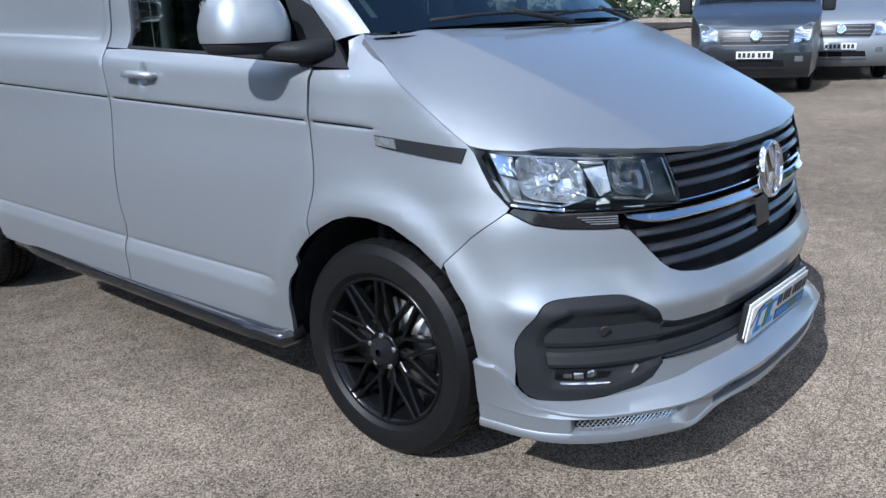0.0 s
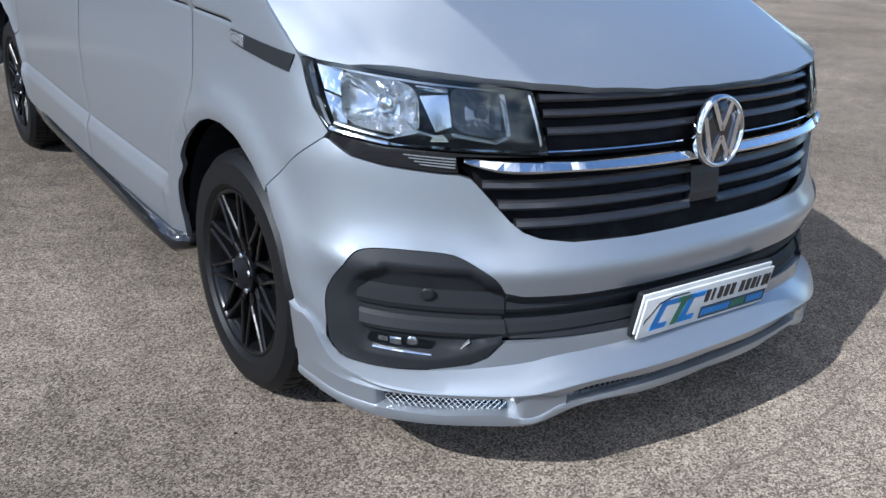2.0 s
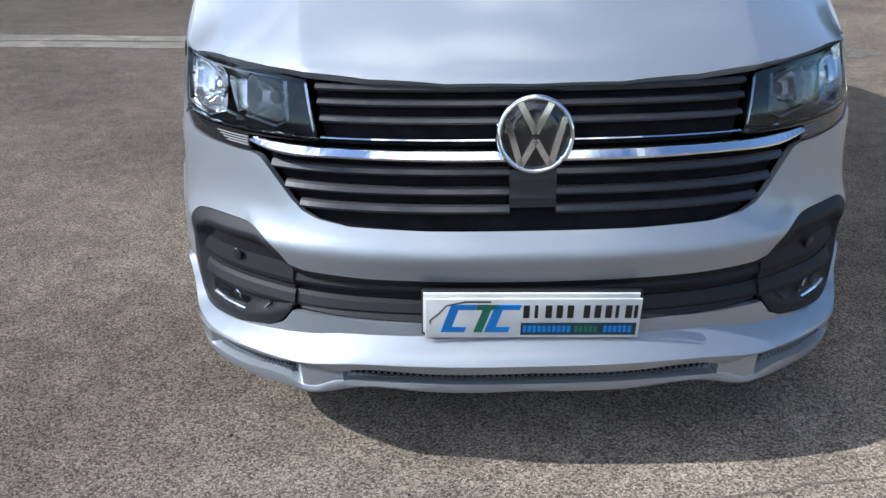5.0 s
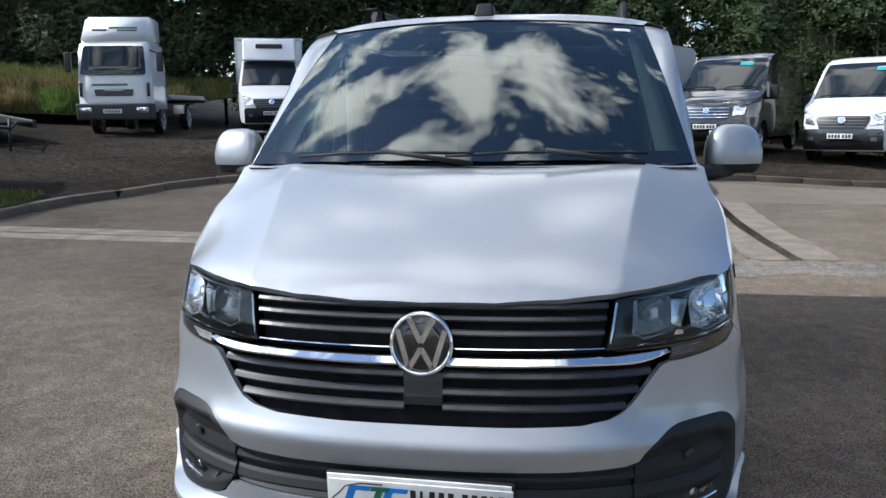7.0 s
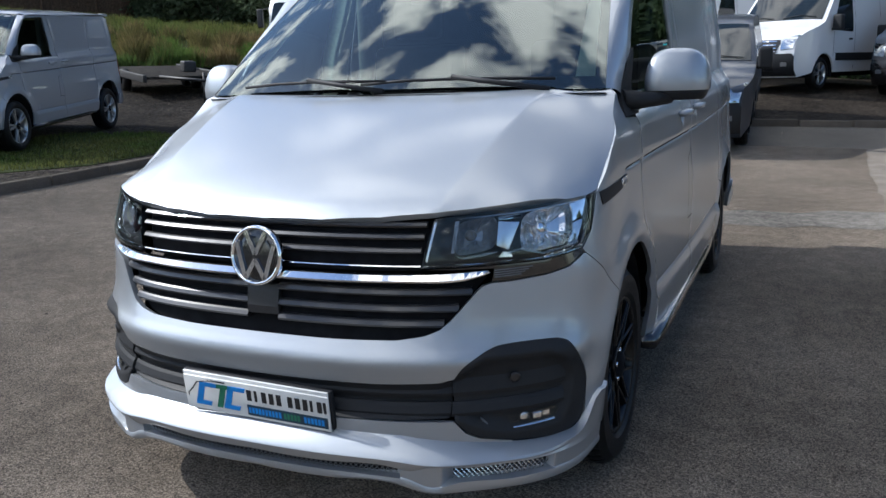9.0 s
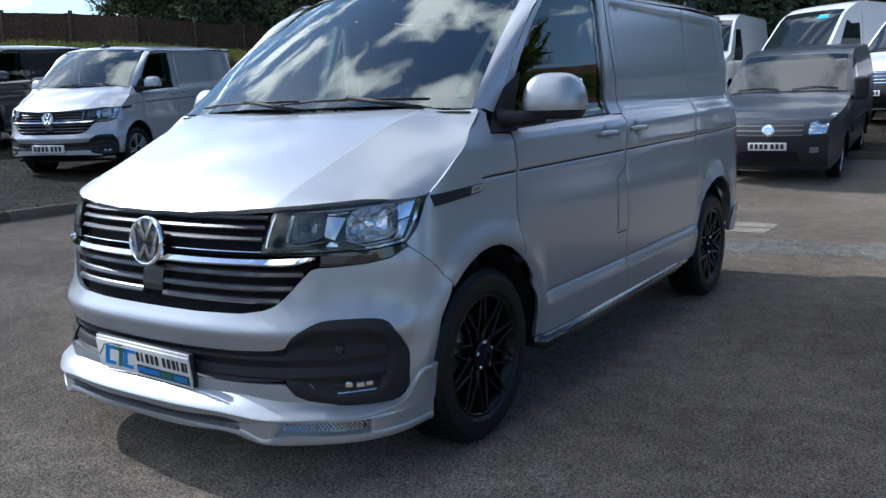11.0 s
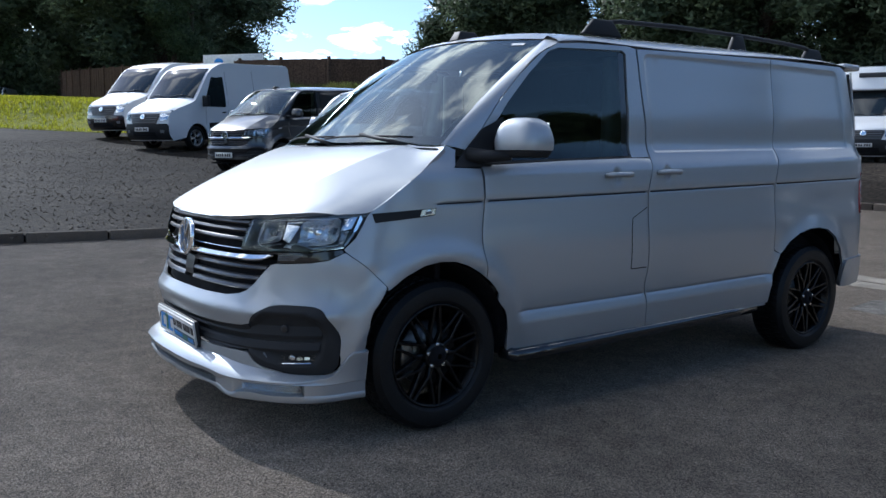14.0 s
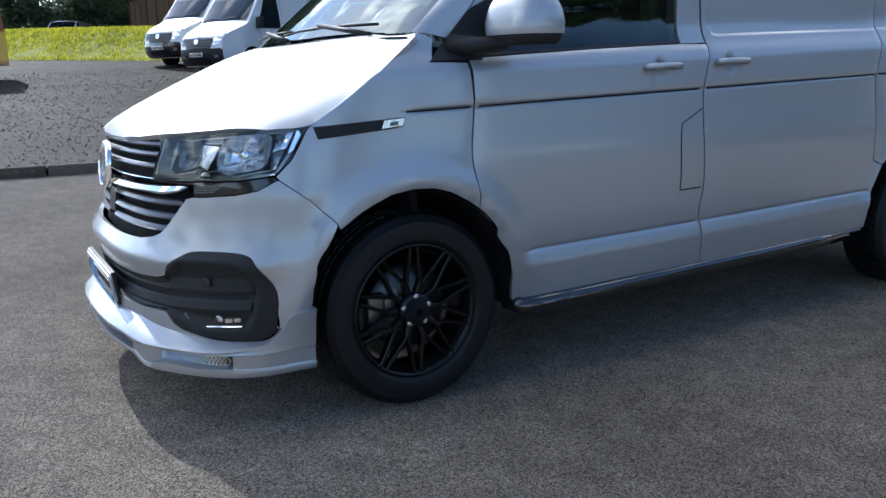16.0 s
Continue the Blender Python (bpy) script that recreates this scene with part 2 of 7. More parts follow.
def within_poly(pts, poly):
    """Which of many points lie inside the polygon, and how far each is from its edge."""
    p = np.array(pts, float).reshape(-1, 2)
    a = np.array(poly, float)
    b = np.roll(a, -1, 0)
    odd, near = np.zeros(len(p), bool), np.full(len(p), 9e9)
    for (x0, y0), (x1, y1) in zip(a, b):
        if y0 != y1:
            odd ^= ((y0 > p[:, 1]) != (y1 > p[:, 1])) & (p[:, 0] < (x1 - x0) * (p[:, 1] - y0) / (y1 - y0) + x0)
        d = np.array((x1 - x0, y1 - y0))
        t = np.clip(((p - (x0, y0)) @ d) / max(d @ d, 1e-12), 0, 1)
        near = np.minimum(near, np.hypot(p[:, 0] - x0 - d[0] * t, p[:, 1] - y0 - d[1] * t))
    return odd, near


def sheet(name, poly, surface, material, res=0.035, rim=0.018, drop=0.0015, lines=(), depth=None, flip=False):
    """A panel: the polygon, in the two numbers of surface, cut out of that surface, with its edge turned inwards by rim.
    lines: polylines that get rows of points of their own; depth: how far a point lies behind the surface."""
    from mathutils.geometry import delaunay_2d_cdt
    edge = []
    for (a, b), (c, d) in zip(poly, poly[1:] + poly[:1]):
        k = max(1, int(math.hypot(c - a, d - b) / res + 0.5))
        edge += [(a + (c - a) * t / k, b + (d - b) * t / k) for t in range(k)]
    n = len(edge)
    a0, a1 = min(p[0] for p in edge), max(p[0] for p in edge)
    b0, b1 = min(p[1] for p in edge), max(p[1] for p in edge)
    grid = [(a0 + (i + 0.5 * (j % 2)) * res, b0 + j * res) for j in range(int((b1 - b0) / res) + 2) for i in range(int((a1 - a0) / res) + 2)]
    odd, near = within_poly(grid, poly)
    pts = [p for p, o, d in zip(grid, odd, near) if o and d > 0.45 * res]
    ties, rows = [], []
    for line, offsets in lines:
        line = [Vector(p) for p in line]
        fine = []
        for p, q in zip(line, line[1:]):
            k = max(1, int((q - p).length / (res * .6)))
            fine += [p.lerp(q, t / k) for t in range(k)]
        fine.append(line[-1])
        way = [(fine[min(i + 1, len(fine) - 1)] - fine[max(i - 1, 0)]).normalized() for i in range(len(fine))]
        for o in offsets:
            rows.append([(p.x - w.y * o, p.y + w.x * o) for p, w in zip(fine, way)])
    if rows:
        flat = [p for row in rows for p in row]
        odd, near = within_poly(flat, poly)
        keep = odd & (near > 0.003)
        # grid points too near a row would spoil it
        g, r = np.array(pts).reshape(-1, 2), np.array(flat)[keep]
        if len(r) and len(g):
            far = np.array([np.min(np.hypot(r[:, 0] - q[0], r[:, 1] - q[1])) for q in g]) > 0.3 * res
            pts = [p for p, f in zip(pts, far) if f]
        i = 0
        for row in rows:
            last = None
            for p in row:
                if keep[i]:
                    pts.append(p)
                    here = n + len(pts) - 1
                    if last is not None:
                        ties.append((last, here))
                    last = here
                else:
                    last = None
                i += 1
    vs, _, fs, *_ = delaunay_2d_cdt([Vector(p) for p in edge + pts], ties, [list(range(n))], 1, 1e-6)
    q = np.array([(v[0], v[1]) for v in vs], float)
    e = 1e-3
    if surface is surf:
        P, U, V = (np.array(surf(q[:, 0] + i, q[:, 1] + j)).T for i, j in ((0, 0), (e, 0), (0, e)))
    else:
        P, U, V = (np.array([surface(x + i, y + j) for x, y in q], float) for i, j in ((0, 0), (e, 0), (0, e)))
    N = np.cross(U - P, V - P)
    N /= np.maximum(np.linalg.norm(N, axis=1), 1e-12)[:, None]
    if flip:
        N = -N
    verts = P.copy()
    if depth:
        verts -= N * np.array([float(depth(x, y)) for x, y in q])[:, None]
    faces = [list(f)[::-1] if flip else list(f) for f in fs]
    # the border, from the edges that one face alone has
    count = {(i, j) for f in faces for i, j in zip(f, f[1:] + f[:1])}
    border = [(i, j) for i, j in count if (j, i) not in count]
    on = sorted({i for ij in border for i in ij})
    for i in on:
        verts[i] -= N[i] * drop
    verts = list(verts)
    if rim:
        top = {i: len(verts) + k for k, i in enumerate(on)}
        verts += [verts[i] for i in on]
        low = {i: len(verts) + k for k, i in enumerate(on)}
        verts += [verts[i] - N[i] * rim for i in on]
        faces += [[top[j], top[i], low[i], low[j]] for i, j in sorted(border)]
    return mesh_of(name, verts, faces, material)


def grid_mesh(name, fn, nu, nv, material, flip=False, u=(0, 1), v=(0, 1)):
    verts = [fn(u[0] + (u[1] - u[0]) * i / nu, v[0] + (v[1] - v[0]) * j / nv) for j in range(nv + 1) for i in range(nu + 1)]
    faces = []
    for j in range(nv):
        for i in range(nu):
            a = j * (nu + 1) + i
            f = [a, a + 1, a + nu + 2, a + nu + 1]
            faces.append(f[::-1] if flip else f)
    return mesh_of(name, verts, faces, material)
# ---- the van's shape ----
def spline(xs, ys):
    """Natural cubic spline through the points, as a function."""
    xs, ys = np.array(xs, float), np.array(ys, float)
    n, h = len(xs), np.diff(xs)
    a, b = np.eye(n), np.zeros(n)
    for i in range(1, n - 1):
        a[i, i - 1 : i + 2] = h[i - 1], 2 * (h[i - 1] + h[i]), h[i]
        b[i] = 6 * ((ys[i + 1] - ys[i]) / h[i] - (ys[i] - ys[i - 1]) / h[i - 1])
    m = np.linalg.solve(a, b)
    def f(x):
        x = np.clip(np.asarray(x, float), xs[0], xs[-1])
        i = np.minimum(np.maximum(np.searchsorted(xs, x) - 1, 0), n - 2)
        u, v = xs[i + 1] - x, x - xs[i]
        return (m[i] * u**3 + m[i + 1] * v**3) / (6 * h[i]) + (ys[i] / h[i] - m[i] * h[i] / 6) * u + (ys[i + 1] / h[i] - m[i + 1] * h[i] / 6) * v
    return f
PLAN = [(0, -.835), (.18, -.831), (.36, -.812), (.522, -.772), (.663, -.702), (.780, -.612), (.866, -.510), (.911, -.40), (.926, -.27), (.928, -.1),
        (.930, .2), (.938, .6), (.951, 1.0), (.961, 1.5), (.964, 2.1), (.961, 2.8), (.946, 3.35), (.916, 3.6), (.845, 3.70), (.6, 3.735), (.3, 3.74), (0, 3.74)]
_px, _py = np.array(PLAN).T
_c = np.r_[0, np.cumsum(np.hypot(np.diff(_px), np.diff(_py)))]
_fx, _fy = spline(_c, _px), spline(_c, _py)
_S = np.linspace(0, _c[-1], 4000)
_X, _Y = _fx(_S), _fy(_S)
KZ = spline([.15, .25, .35, .5, .62, .75, .9, 1.0, 1.08, 1.17, 1.22, 1.25, 1.285, 1.4, 1.6, 1.85, 2.0], [.952, .965, .976, .988, .996, 1, .996, .985, .980, .972, .962, .940, .917, .90, .872, .832, .80])
DY = spline([.15, .25, .36, .45, .515, .555, .59, .615, .65, .7, .8, .87, .95, 1.0, 1.1, 1.4, 2.0], [-.05, -.056, -.058, -.054, -.047, -.055, -.058, -.043, -.026, -.014, -.004, 0, .02, .037, .06, .07, .07])
def smooth(t):
    t = np.minimum(np.maximum(t, 0), 1)
    return t * t * (3 - 2 * t)


def ease(t):
    """smooth() for one number."""
    t = 0.0 if t < 0 else 1.0 if t > 1 else t
    return t * t * (3 - 2 * t)



def extra(y, z):
    """Flares round the arches and the pressed lines of the flanks."""
    out = 0.0
    for yc, r0 in ((0.0, .44), (2.95, .45)):
        r = np.hypot(y - yc, (z - .36) * .97)
        out = out + .026 * np.exp(-((r - r0) / .055) ** 2) * smooth((z - .3) / .2)
    zc = .51 + (y - .447) * .0215
    run = smooth((y - .43) / .05) * smooth((2.56 - y) / .05)
    out = out + (.017 * np.clip((zc - z) / .05, 0, 1) - .004 * np.exp(-((z - zc - .003) / .005) ** 2)) * run
    zb = 1.052 + (y - .19) * .0255
    out = out - .009 * np.exp(-((z - zb) / .004) ** 2) * smooth((y + .05) / .1) + .006 * smooth((z - zb) / .008) * smooth((y + .05) / .2)
    return out
def surf(s, z):
    """The van's skin: s metres round its plan from the middle of the nose, to its left positive; z above the ground."""
    sg = np.where(np.asarray(s) < 0, -1.0, 1.0)
    s = np.abs(s)
    x0, y0 = _fx(s), _fy(s)
    bulge = 1 + 0.42 * np.exp(-(((s - 0.95) / 0.22) ** 2)) * smooth((0.80 - z) / 0.26)
    y = y0 + DY(z) * bulge * smooth((2.0 - y0) / 1.0)
    k = KZ(z - 0.027 * (y - 1.2) * smooth((z - 1.0) / 0.15))
    full = .012 * np.exp(-(((s - 1.07) / .15) ** 2)) * smooth((.87 - z) / .07)
    x = x0 * k + full + extra(y, z) * smooth((x0 - 0.8) / 0.08)
    return np.array([sg * x, y, z + 0.0 * x])


def at_y(y, z):
    """The s of the flank's point at y."""
    return float(np.interp(y - DY(z) * smooth((2.0 - y) / 1.0), np.maximum.accumulate(_Y), _S))


def skin(s, z, d):
    """A point d metres behind the skin."""
    p, e = surf(s, z), 1e-3
    n = np.cross(surf(s + e, z) - p, surf(s, z + e) - p)
    return Vector(p - d * n / np.linalg.norm(n))


def skins(s, z, d):
    """Points behind the skin, many at once."""
    s, z, e = np.array(s, float), np.array(z, float), 1e-3
    p = surf(s, z)
    n = np.cross((surf(s + e, z) - p).T, (surf(s, z + e) - p).T)
    return p.T - np.array(d)[:, None] * n / np.linalg.norm(n, axis=1)[:, None]


def flank(pts):
    """A polygon given as (y, z) on the flank, in the numbers of surf."""
    return [(at_y(y, z), z) for y, z in pts]


def mirrored(poly):
    return [(-a, b) for a, b in poly][::-1]


def both(half):
    """A polygon over the whole width from its left half, which begins and ends in the middle."""
    return half + [(-a, b) for a, b in half[::-1] if a > 1e-6]


ZC = spline([-.85, -.815, -.79, -.76, -.7, -.55, -.36, -.2, -.08, .1], [.93, .972, .998, 1.02, 1.056, 1.13, 1.21, 1.27, 1.308, 1.345])
CROWN = spline([-.82, -.74, -.55, -.36, -.2, 0, .1], [.055, .05, .04, .03, .02, .011, .006])
FALL = spline([-.82, -.643, -.492, -.358, -.193, -.03, .06, .1], [.02, .036, .064, .090, .093, .070, .022, .0])
ROLL = spline([-.82, -.643, -.492, -.358, -.25, -.193, 0, .1], [.01, .02, .04, .030, .018, .007, 0, 0])
ROOF_Z = spline([.6, .75, 1.0, 1.5, 2.5, 3.3, 3.75], [1.893, 1.922, 1.945, 1.968, 1.985, 1.972, 1.945])
ROOF_EDGE = spline([.6, .8, 1.3, 2.6, 3.4, 3.75], [1.80, 1.843, 1.862, 1.896, 1.912, 1.90])


def bonnet_at(x, y):
    a = abs(x)
    xc = 0.53 + 0.155 * (y + 0.74)
    z = ZC(y) - .72 * CROWN(y) * (a / 0.55) ** 2
    if a > xc:
        z -= (FALL(y) - .007 + .717 * CROWN(y)) * ((a - xc) / (0.895 - xc))
    if a > 0.70:
        z -= ROLL(y) * ((a - 0.70) / 0.195) ** 3
    return np.array([x, y, float(z)])


def screen_at(u, v):
    y0, y1 = 0.056 - 0.136 * (1 - u * u), 0.80 - 0.155 * (1 - u * u)
    x = u * (0.822 + (0.687 - 0.822) * v)
    z0, z1 = 1.311 + 0.006 * (1 - u * u), 1.862 + 0.024 * (1 - u * u)
    bow = 0.022 * 4 * v * (1 - v)
    return np.array([x, y0 + (y1 - y0) * v - bow * 0.6, z0 + (z1 - z0) * v + bow * 0.7])


def roof_at(u, v):
    q = math.sin(u * math.pi / 2)
    x = 0.79 * q
    y0 = 0.645 + 0.155 * min(1.0, (x / 0.687) ** 2)
    y = y0 + (3.72 - y0) * v
    ze = float(ROOF_EDGE(y))
    xe = float(surf(at_y(min(y, 3.3), ze), ze)[0]) - 0.06 * smooth((y - 3.2) / 0.6)
    z = ze + (float(ROOF_Z(y)) - ze) * max(0.0, 1 - abs(q) ** 2.6) ** 0.62
    if abs(x) < .687:
        # the leading edge comes down on to the screen
        z += (float(screen_at(x / .687, 1.0)[2]) + .004 - z) * (1 - float(smooth((y - y0) / .12))) ** 2
    return np.array([xe * q, y, z])


PILLAR = spline([1.29, 1.392, 1.515, 1.659, 1.78, 1.82, 1.843], [.178, .276, .380, .528, .680, .76, .82])
ARCH = [(-.40, .44), (-.395, .50), (-.376, .573), (-.345, .63), (-.298, .685), (-.216, .735), (-.109, .779), (-.02, .791), (.06, .786), (.127, .766), (.20, .727), (.264, .68), (.32, .615), (.365, .53), (.393, .43), (.402, .33)]
REAR_ARCH = [(2.462, .39), (2.466, .455), (2.49, .55), (2.55, .66), (2.648, .752), (2.75, .80), (2.86, .823), (2.98, .826), (3.09, .808), (3.19, .755), (3.27, .67), (3.322, .56), (3.332, .42)]
DOOR_REAR = [(1.345, .335), (1.342, .50), (1.345, .874), (1.342, 1.09), (1.392, 1.26), (1.385, 1.45), (1.36, 1.845)]


def belt(y0, y1, off=0.0):
    return [(at_y(y, 1.052 + (y - .19) * .0255), 1.052 + (y - .19) * .0255 + off) for y in np.linspace(y0, y1, 12)]


def crease(y0, y1):
    return [(at_y(y, .51 + (y - .447) * .0215), .51 + (y - .447) * .0215) for y in np.linspace(y0, y1, 10)]


def shoulder(y0, y1):
    return [(at_y(y, 1.25), 1.25 + .027 * (y - 1.2)) for y in np.linspace(y0, y1, 10)]


BELT_ROWS, CREASE_ROWS, SHOULDER_ROWS = (-.012, -.006, -.003, 0, .003, .006, .012), (-.062, -.05, -.038, -.024, -.010, -.003, .001, .004, .008, .014, .022), (-.06, -.045, -.03, -.015, 0, .015, .03, .045)


def pressed(poly, deep, wide):
    """A pressing inside the polygon: deep metres, over a slope wide metres."""
    return lambda a, b: deep * smooth(edge_distance((abs(a), b), poly) / wide) if inside((abs(a), b), poly) else 0.0


def dish(y, z):
    """The hollow behind a door handle: its depth, and the rings that carry it."""
    s0 = at_y(y, z)
    rings = [([(s0 + .040 * k * math.cos(q), z + .052 * k * math.sin(q)) for q in np.linspace(0, 2 * math.pi, 21)], (0,)) for k in (1.0, .82, .6, .3)]
    return (lambda a, b: .017 * ease(1.25 * (1 - math.hypot((abs(a) - s0) / .040, (b - z) / .052)))), rings


def ring_line(poly):
    return poly + poly[:1]


def bar_on(s0, s1, z0, z1, high, proud, n=14, back=0.02, tilt=0.0):
    """A slat that follows the skin from s0 to s1; z may change along it."""
    bm = bmesh.new()
    rings = []
    for k in range(n + 1):
        t = k / n
        s, z = s0 + (s1 - s0) * t, z0 + (z1 - z0) * t
        prof = ((-high / 2, back), (-high / 2, -proud + .004), (-high / 4, -proud), (high / 4, -proud + .002 + tilt * .7), (high / 2, -proud + .006 + tilt), (high / 2, back))
        rings.append([bm.verts.new(v) for v in skins([s] * 6, [z + q[0] for q in prof], [q[1] for q in prof])])
    for a, b in zip(rings, rings[1:]):
        for i in range(6):
            bm.faces.new((a[i], b[i], b[(i + 1) % 6], a[(i + 1) % 6]))
    bm.faces.new(rings[0][::-1])
    bm.faces.new(rings[-1])
    bmesh.ops.recalc_face_normals(bm, faces=list(bm.faces))
    return bm


def disc(bm, centre, normal, radius, thick, segs=40, dome=0.0):
    q = Vector(normal).to_track_quat("Z", "Y").to_matrix().to_4x4()
    m = Matrix.Translation(centre) @ q
    prof = [(radius, 0), (radius, thick * 0.7), (radius * 0.97, thick), (radius * 0.6, thick + dome * 0.7), (0.0001, thick + dome)]
    rings = [[bm.verts.new(m @ Vector((r * math.cos(2 * math.pi * k / segs), r * math.sin(2 * math.pi * k / segs), h))) for k in range(segs)] for r, h in prof]
    for a, b in zip(rings, rings[1:]):
        for k in range(segs):
            f = bm.faces.new((a[k], a[(k + 1) % segs], b[(k + 1) % segs], b[k]))
            f.smooth = True
    return bm


def add_wheel(van, x_side, y, radius, width, rim_mat, fancy=True, rim_share=0.70):
    """A wheel with its tyre, rim, spokes and brake; x_side is the x of its outer face."""
    sg = 1 if x_side > 0 else -1
    hub = part("wheel", bm_lathe([(0, .012), (.01, .045), (.06, .05), (.12, .05)], 24), DARK, van, "black alloy wheel with a wide tyre" if rim_mat is SATIN_BLACK else "alloy wheel with a black tyre")
    hub.matrix_local = Matrix.Translation((x_side, y, radius)) @ (Matrix.Rotation(math.pi, 4, "Z") if sg > 0 else Matrix())
    # local +x runs towards the van's middle
    r, w, rr = radius, width, radius * rim_share
    prof = [(.02, rr - .004), (.004, rr + .012), (0, rr + (r - rr) * .35), (.004, rr + (r - rr) * .7), (.014, r - .022), (.026, r - .009), (.04, r - .003)]
    tread = [(.055, 0), (.078, 0), (.080, -.008), (.090, -.008), (.092, 0), (.118, 0), (.120, -.008), (.130, -.008), (.132, 0), (.158, 0), (.160, -.008), (.170, -.008), (.172, 0), (.195, 0)]
    prof = prof[:7] + [(g * w / .25, r + d) for g, d in tread] + [(w - .04, r - .003), (w - .02, r - .012), (w, rr + (r - rr) * .5), (w - .01, rr)]
    segs = 240 if fancy else 48
    cut = (lambda j, k: -.005 if (6 <= j <= 8 or 17 <= j <= 20) and k % 5 == 0 or 11 <= j <= 16 and k % 5 == 2 else 0) if fancy else None
    tyre = part("tyre", bm_lathe(prof, segs, jig=cut), RUBBER, hub, "black rubber tyre with grooved tread")
    if fancy:
        tyre.data.set_sharp_from_angle(angle=radians(24))
    part("rim", bm_lathe([(.018, rr - .002), (.012, rr - .006), (.016, rr - .014), (.03, rr - .022), (.10, rr - .03), (w - .02, rr - .02), (w - .02, rr - .03), (.11, rr - .045), (.04, rr - .03), (.03, rr - .024)], 64 if fancy else 32), rim_mat, hub)
    # plain wheels: the disc is widened and darkened to block sun through the rim
    part("brake_disc", bm_lathe([(.095, .03), (.095, .155 if fancy else rr * .97), (.105, .155 if fancy else rr * .97), (.105, .03)], 40), STEEL if fancy else DARK, hub, "grey steel brake disc" if fancy else "dark backing that keeps sun out of the rim")
    if fancy:
        cal = bm_box(.07, .13, .095, .165, -.07, .07, .012)
        part("brake_caliper", cal, STEEL, hub)
    count = 10 if fancy else 5

    spokes = bmesh.new()

    def arm(r0, a0, r1, a1, w0, w1, x0, x1, deep=.03):
        vs = []
        for rad, ang, wd, x in ((r0, a0, w0, x0), (r1, a1, w1, x1)):
            c, s = math.cos(ang), math.sin(ang)
            for side, dx in ((-1, .004), (-.55, 0), (.55, 0), (1, .004), (1, deep), (-1, deep)):
                vs.append(spokes.verts.new((x + dx, rad * c - side * wd * s, rad * s + side * wd * c)))
        for i in range(6):
            j = (i + 1) % 6
            spokes.faces.new((vs[i], vs[j], vs[6 + j], vs[6 + i]))
        spokes.faces.new(vs[:6][::-1])
        spokes.faces.new(vs[6:])

    step = 2 * math.pi / count
    for a in (0.0,):
        if fancy:
            # a short stem that parts into two curved arms
            arm(.045, a, rr * .45, a, .0135, .0095, .036, .028)
            for side in (1, -1):
                bend = [(.40, .03), (.50, .16), (.62, .275), (.78, .36), (.955, .405)]
                for (r0, q0), (r1, q1) in zip(bend, bend[1:]):
                    arm(rr * r0, a + side * step * q0, rr * r1 + .002, a + side * step * q1, .0070, .0066, .036 - .022 * r0, .036 - .022 * r1)
        else:
            arm(.04, a - .05, rr - .015, a - .16, .018, .014, .024, .016)
            arm(.04, a + .05, rr - .015, a + .16, .018, .014, .024, .016)
    bmesh.ops.recalc_face_normals(spokes, faces=list(spokes.faces))
    spoke = part("spoke", spokes, rim_mat, hub)
    for k in range(1, count):
        part("spoke", spoke.data, rim_mat, hub).matrix_local = Matrix.Rotation(k * step, 4, "X")
    boss = bmesh.new()
    disc(boss, (.034, 0, 0), (-1, 0, 0), .062, .012, 32)
    disc(boss, (.022, 0, 0), (-1, 0, 0), .033, .008, 28, .002)
    part("centre_cap", boss, rim_mat, hub)
    for k in range(5):
        a = 2 * math.pi * k / 5 + .3
        part("bolt", disc(bmesh.new(), (.03, .052 * math.cos(a), .052 * math.sin(a)), (-1, 0, 0), .0095, .016, 10), CHROME, hub)
    return hub


def arch_liner(van, y, x_side, radius=.415):
    bm = bmesh.new()
    rows = []
    for k in range(25):
        a = math.radians(-9 + 198 * k / 24)
        rows.append([bm.verts.new((x, y + radius * math.cos(a), .36 + radius * math.sin(a))) for x in (x_side, x_side * .5)])
    for a, b in zip(rows, rows[1:]):
        bm.faces.new((a[0], b[0], b[1], a[1]))
    bm.faces.new([r[1] for r in rows])
    part("arch_liner", bm, DARK, van, "black plastic wheel arch liner")


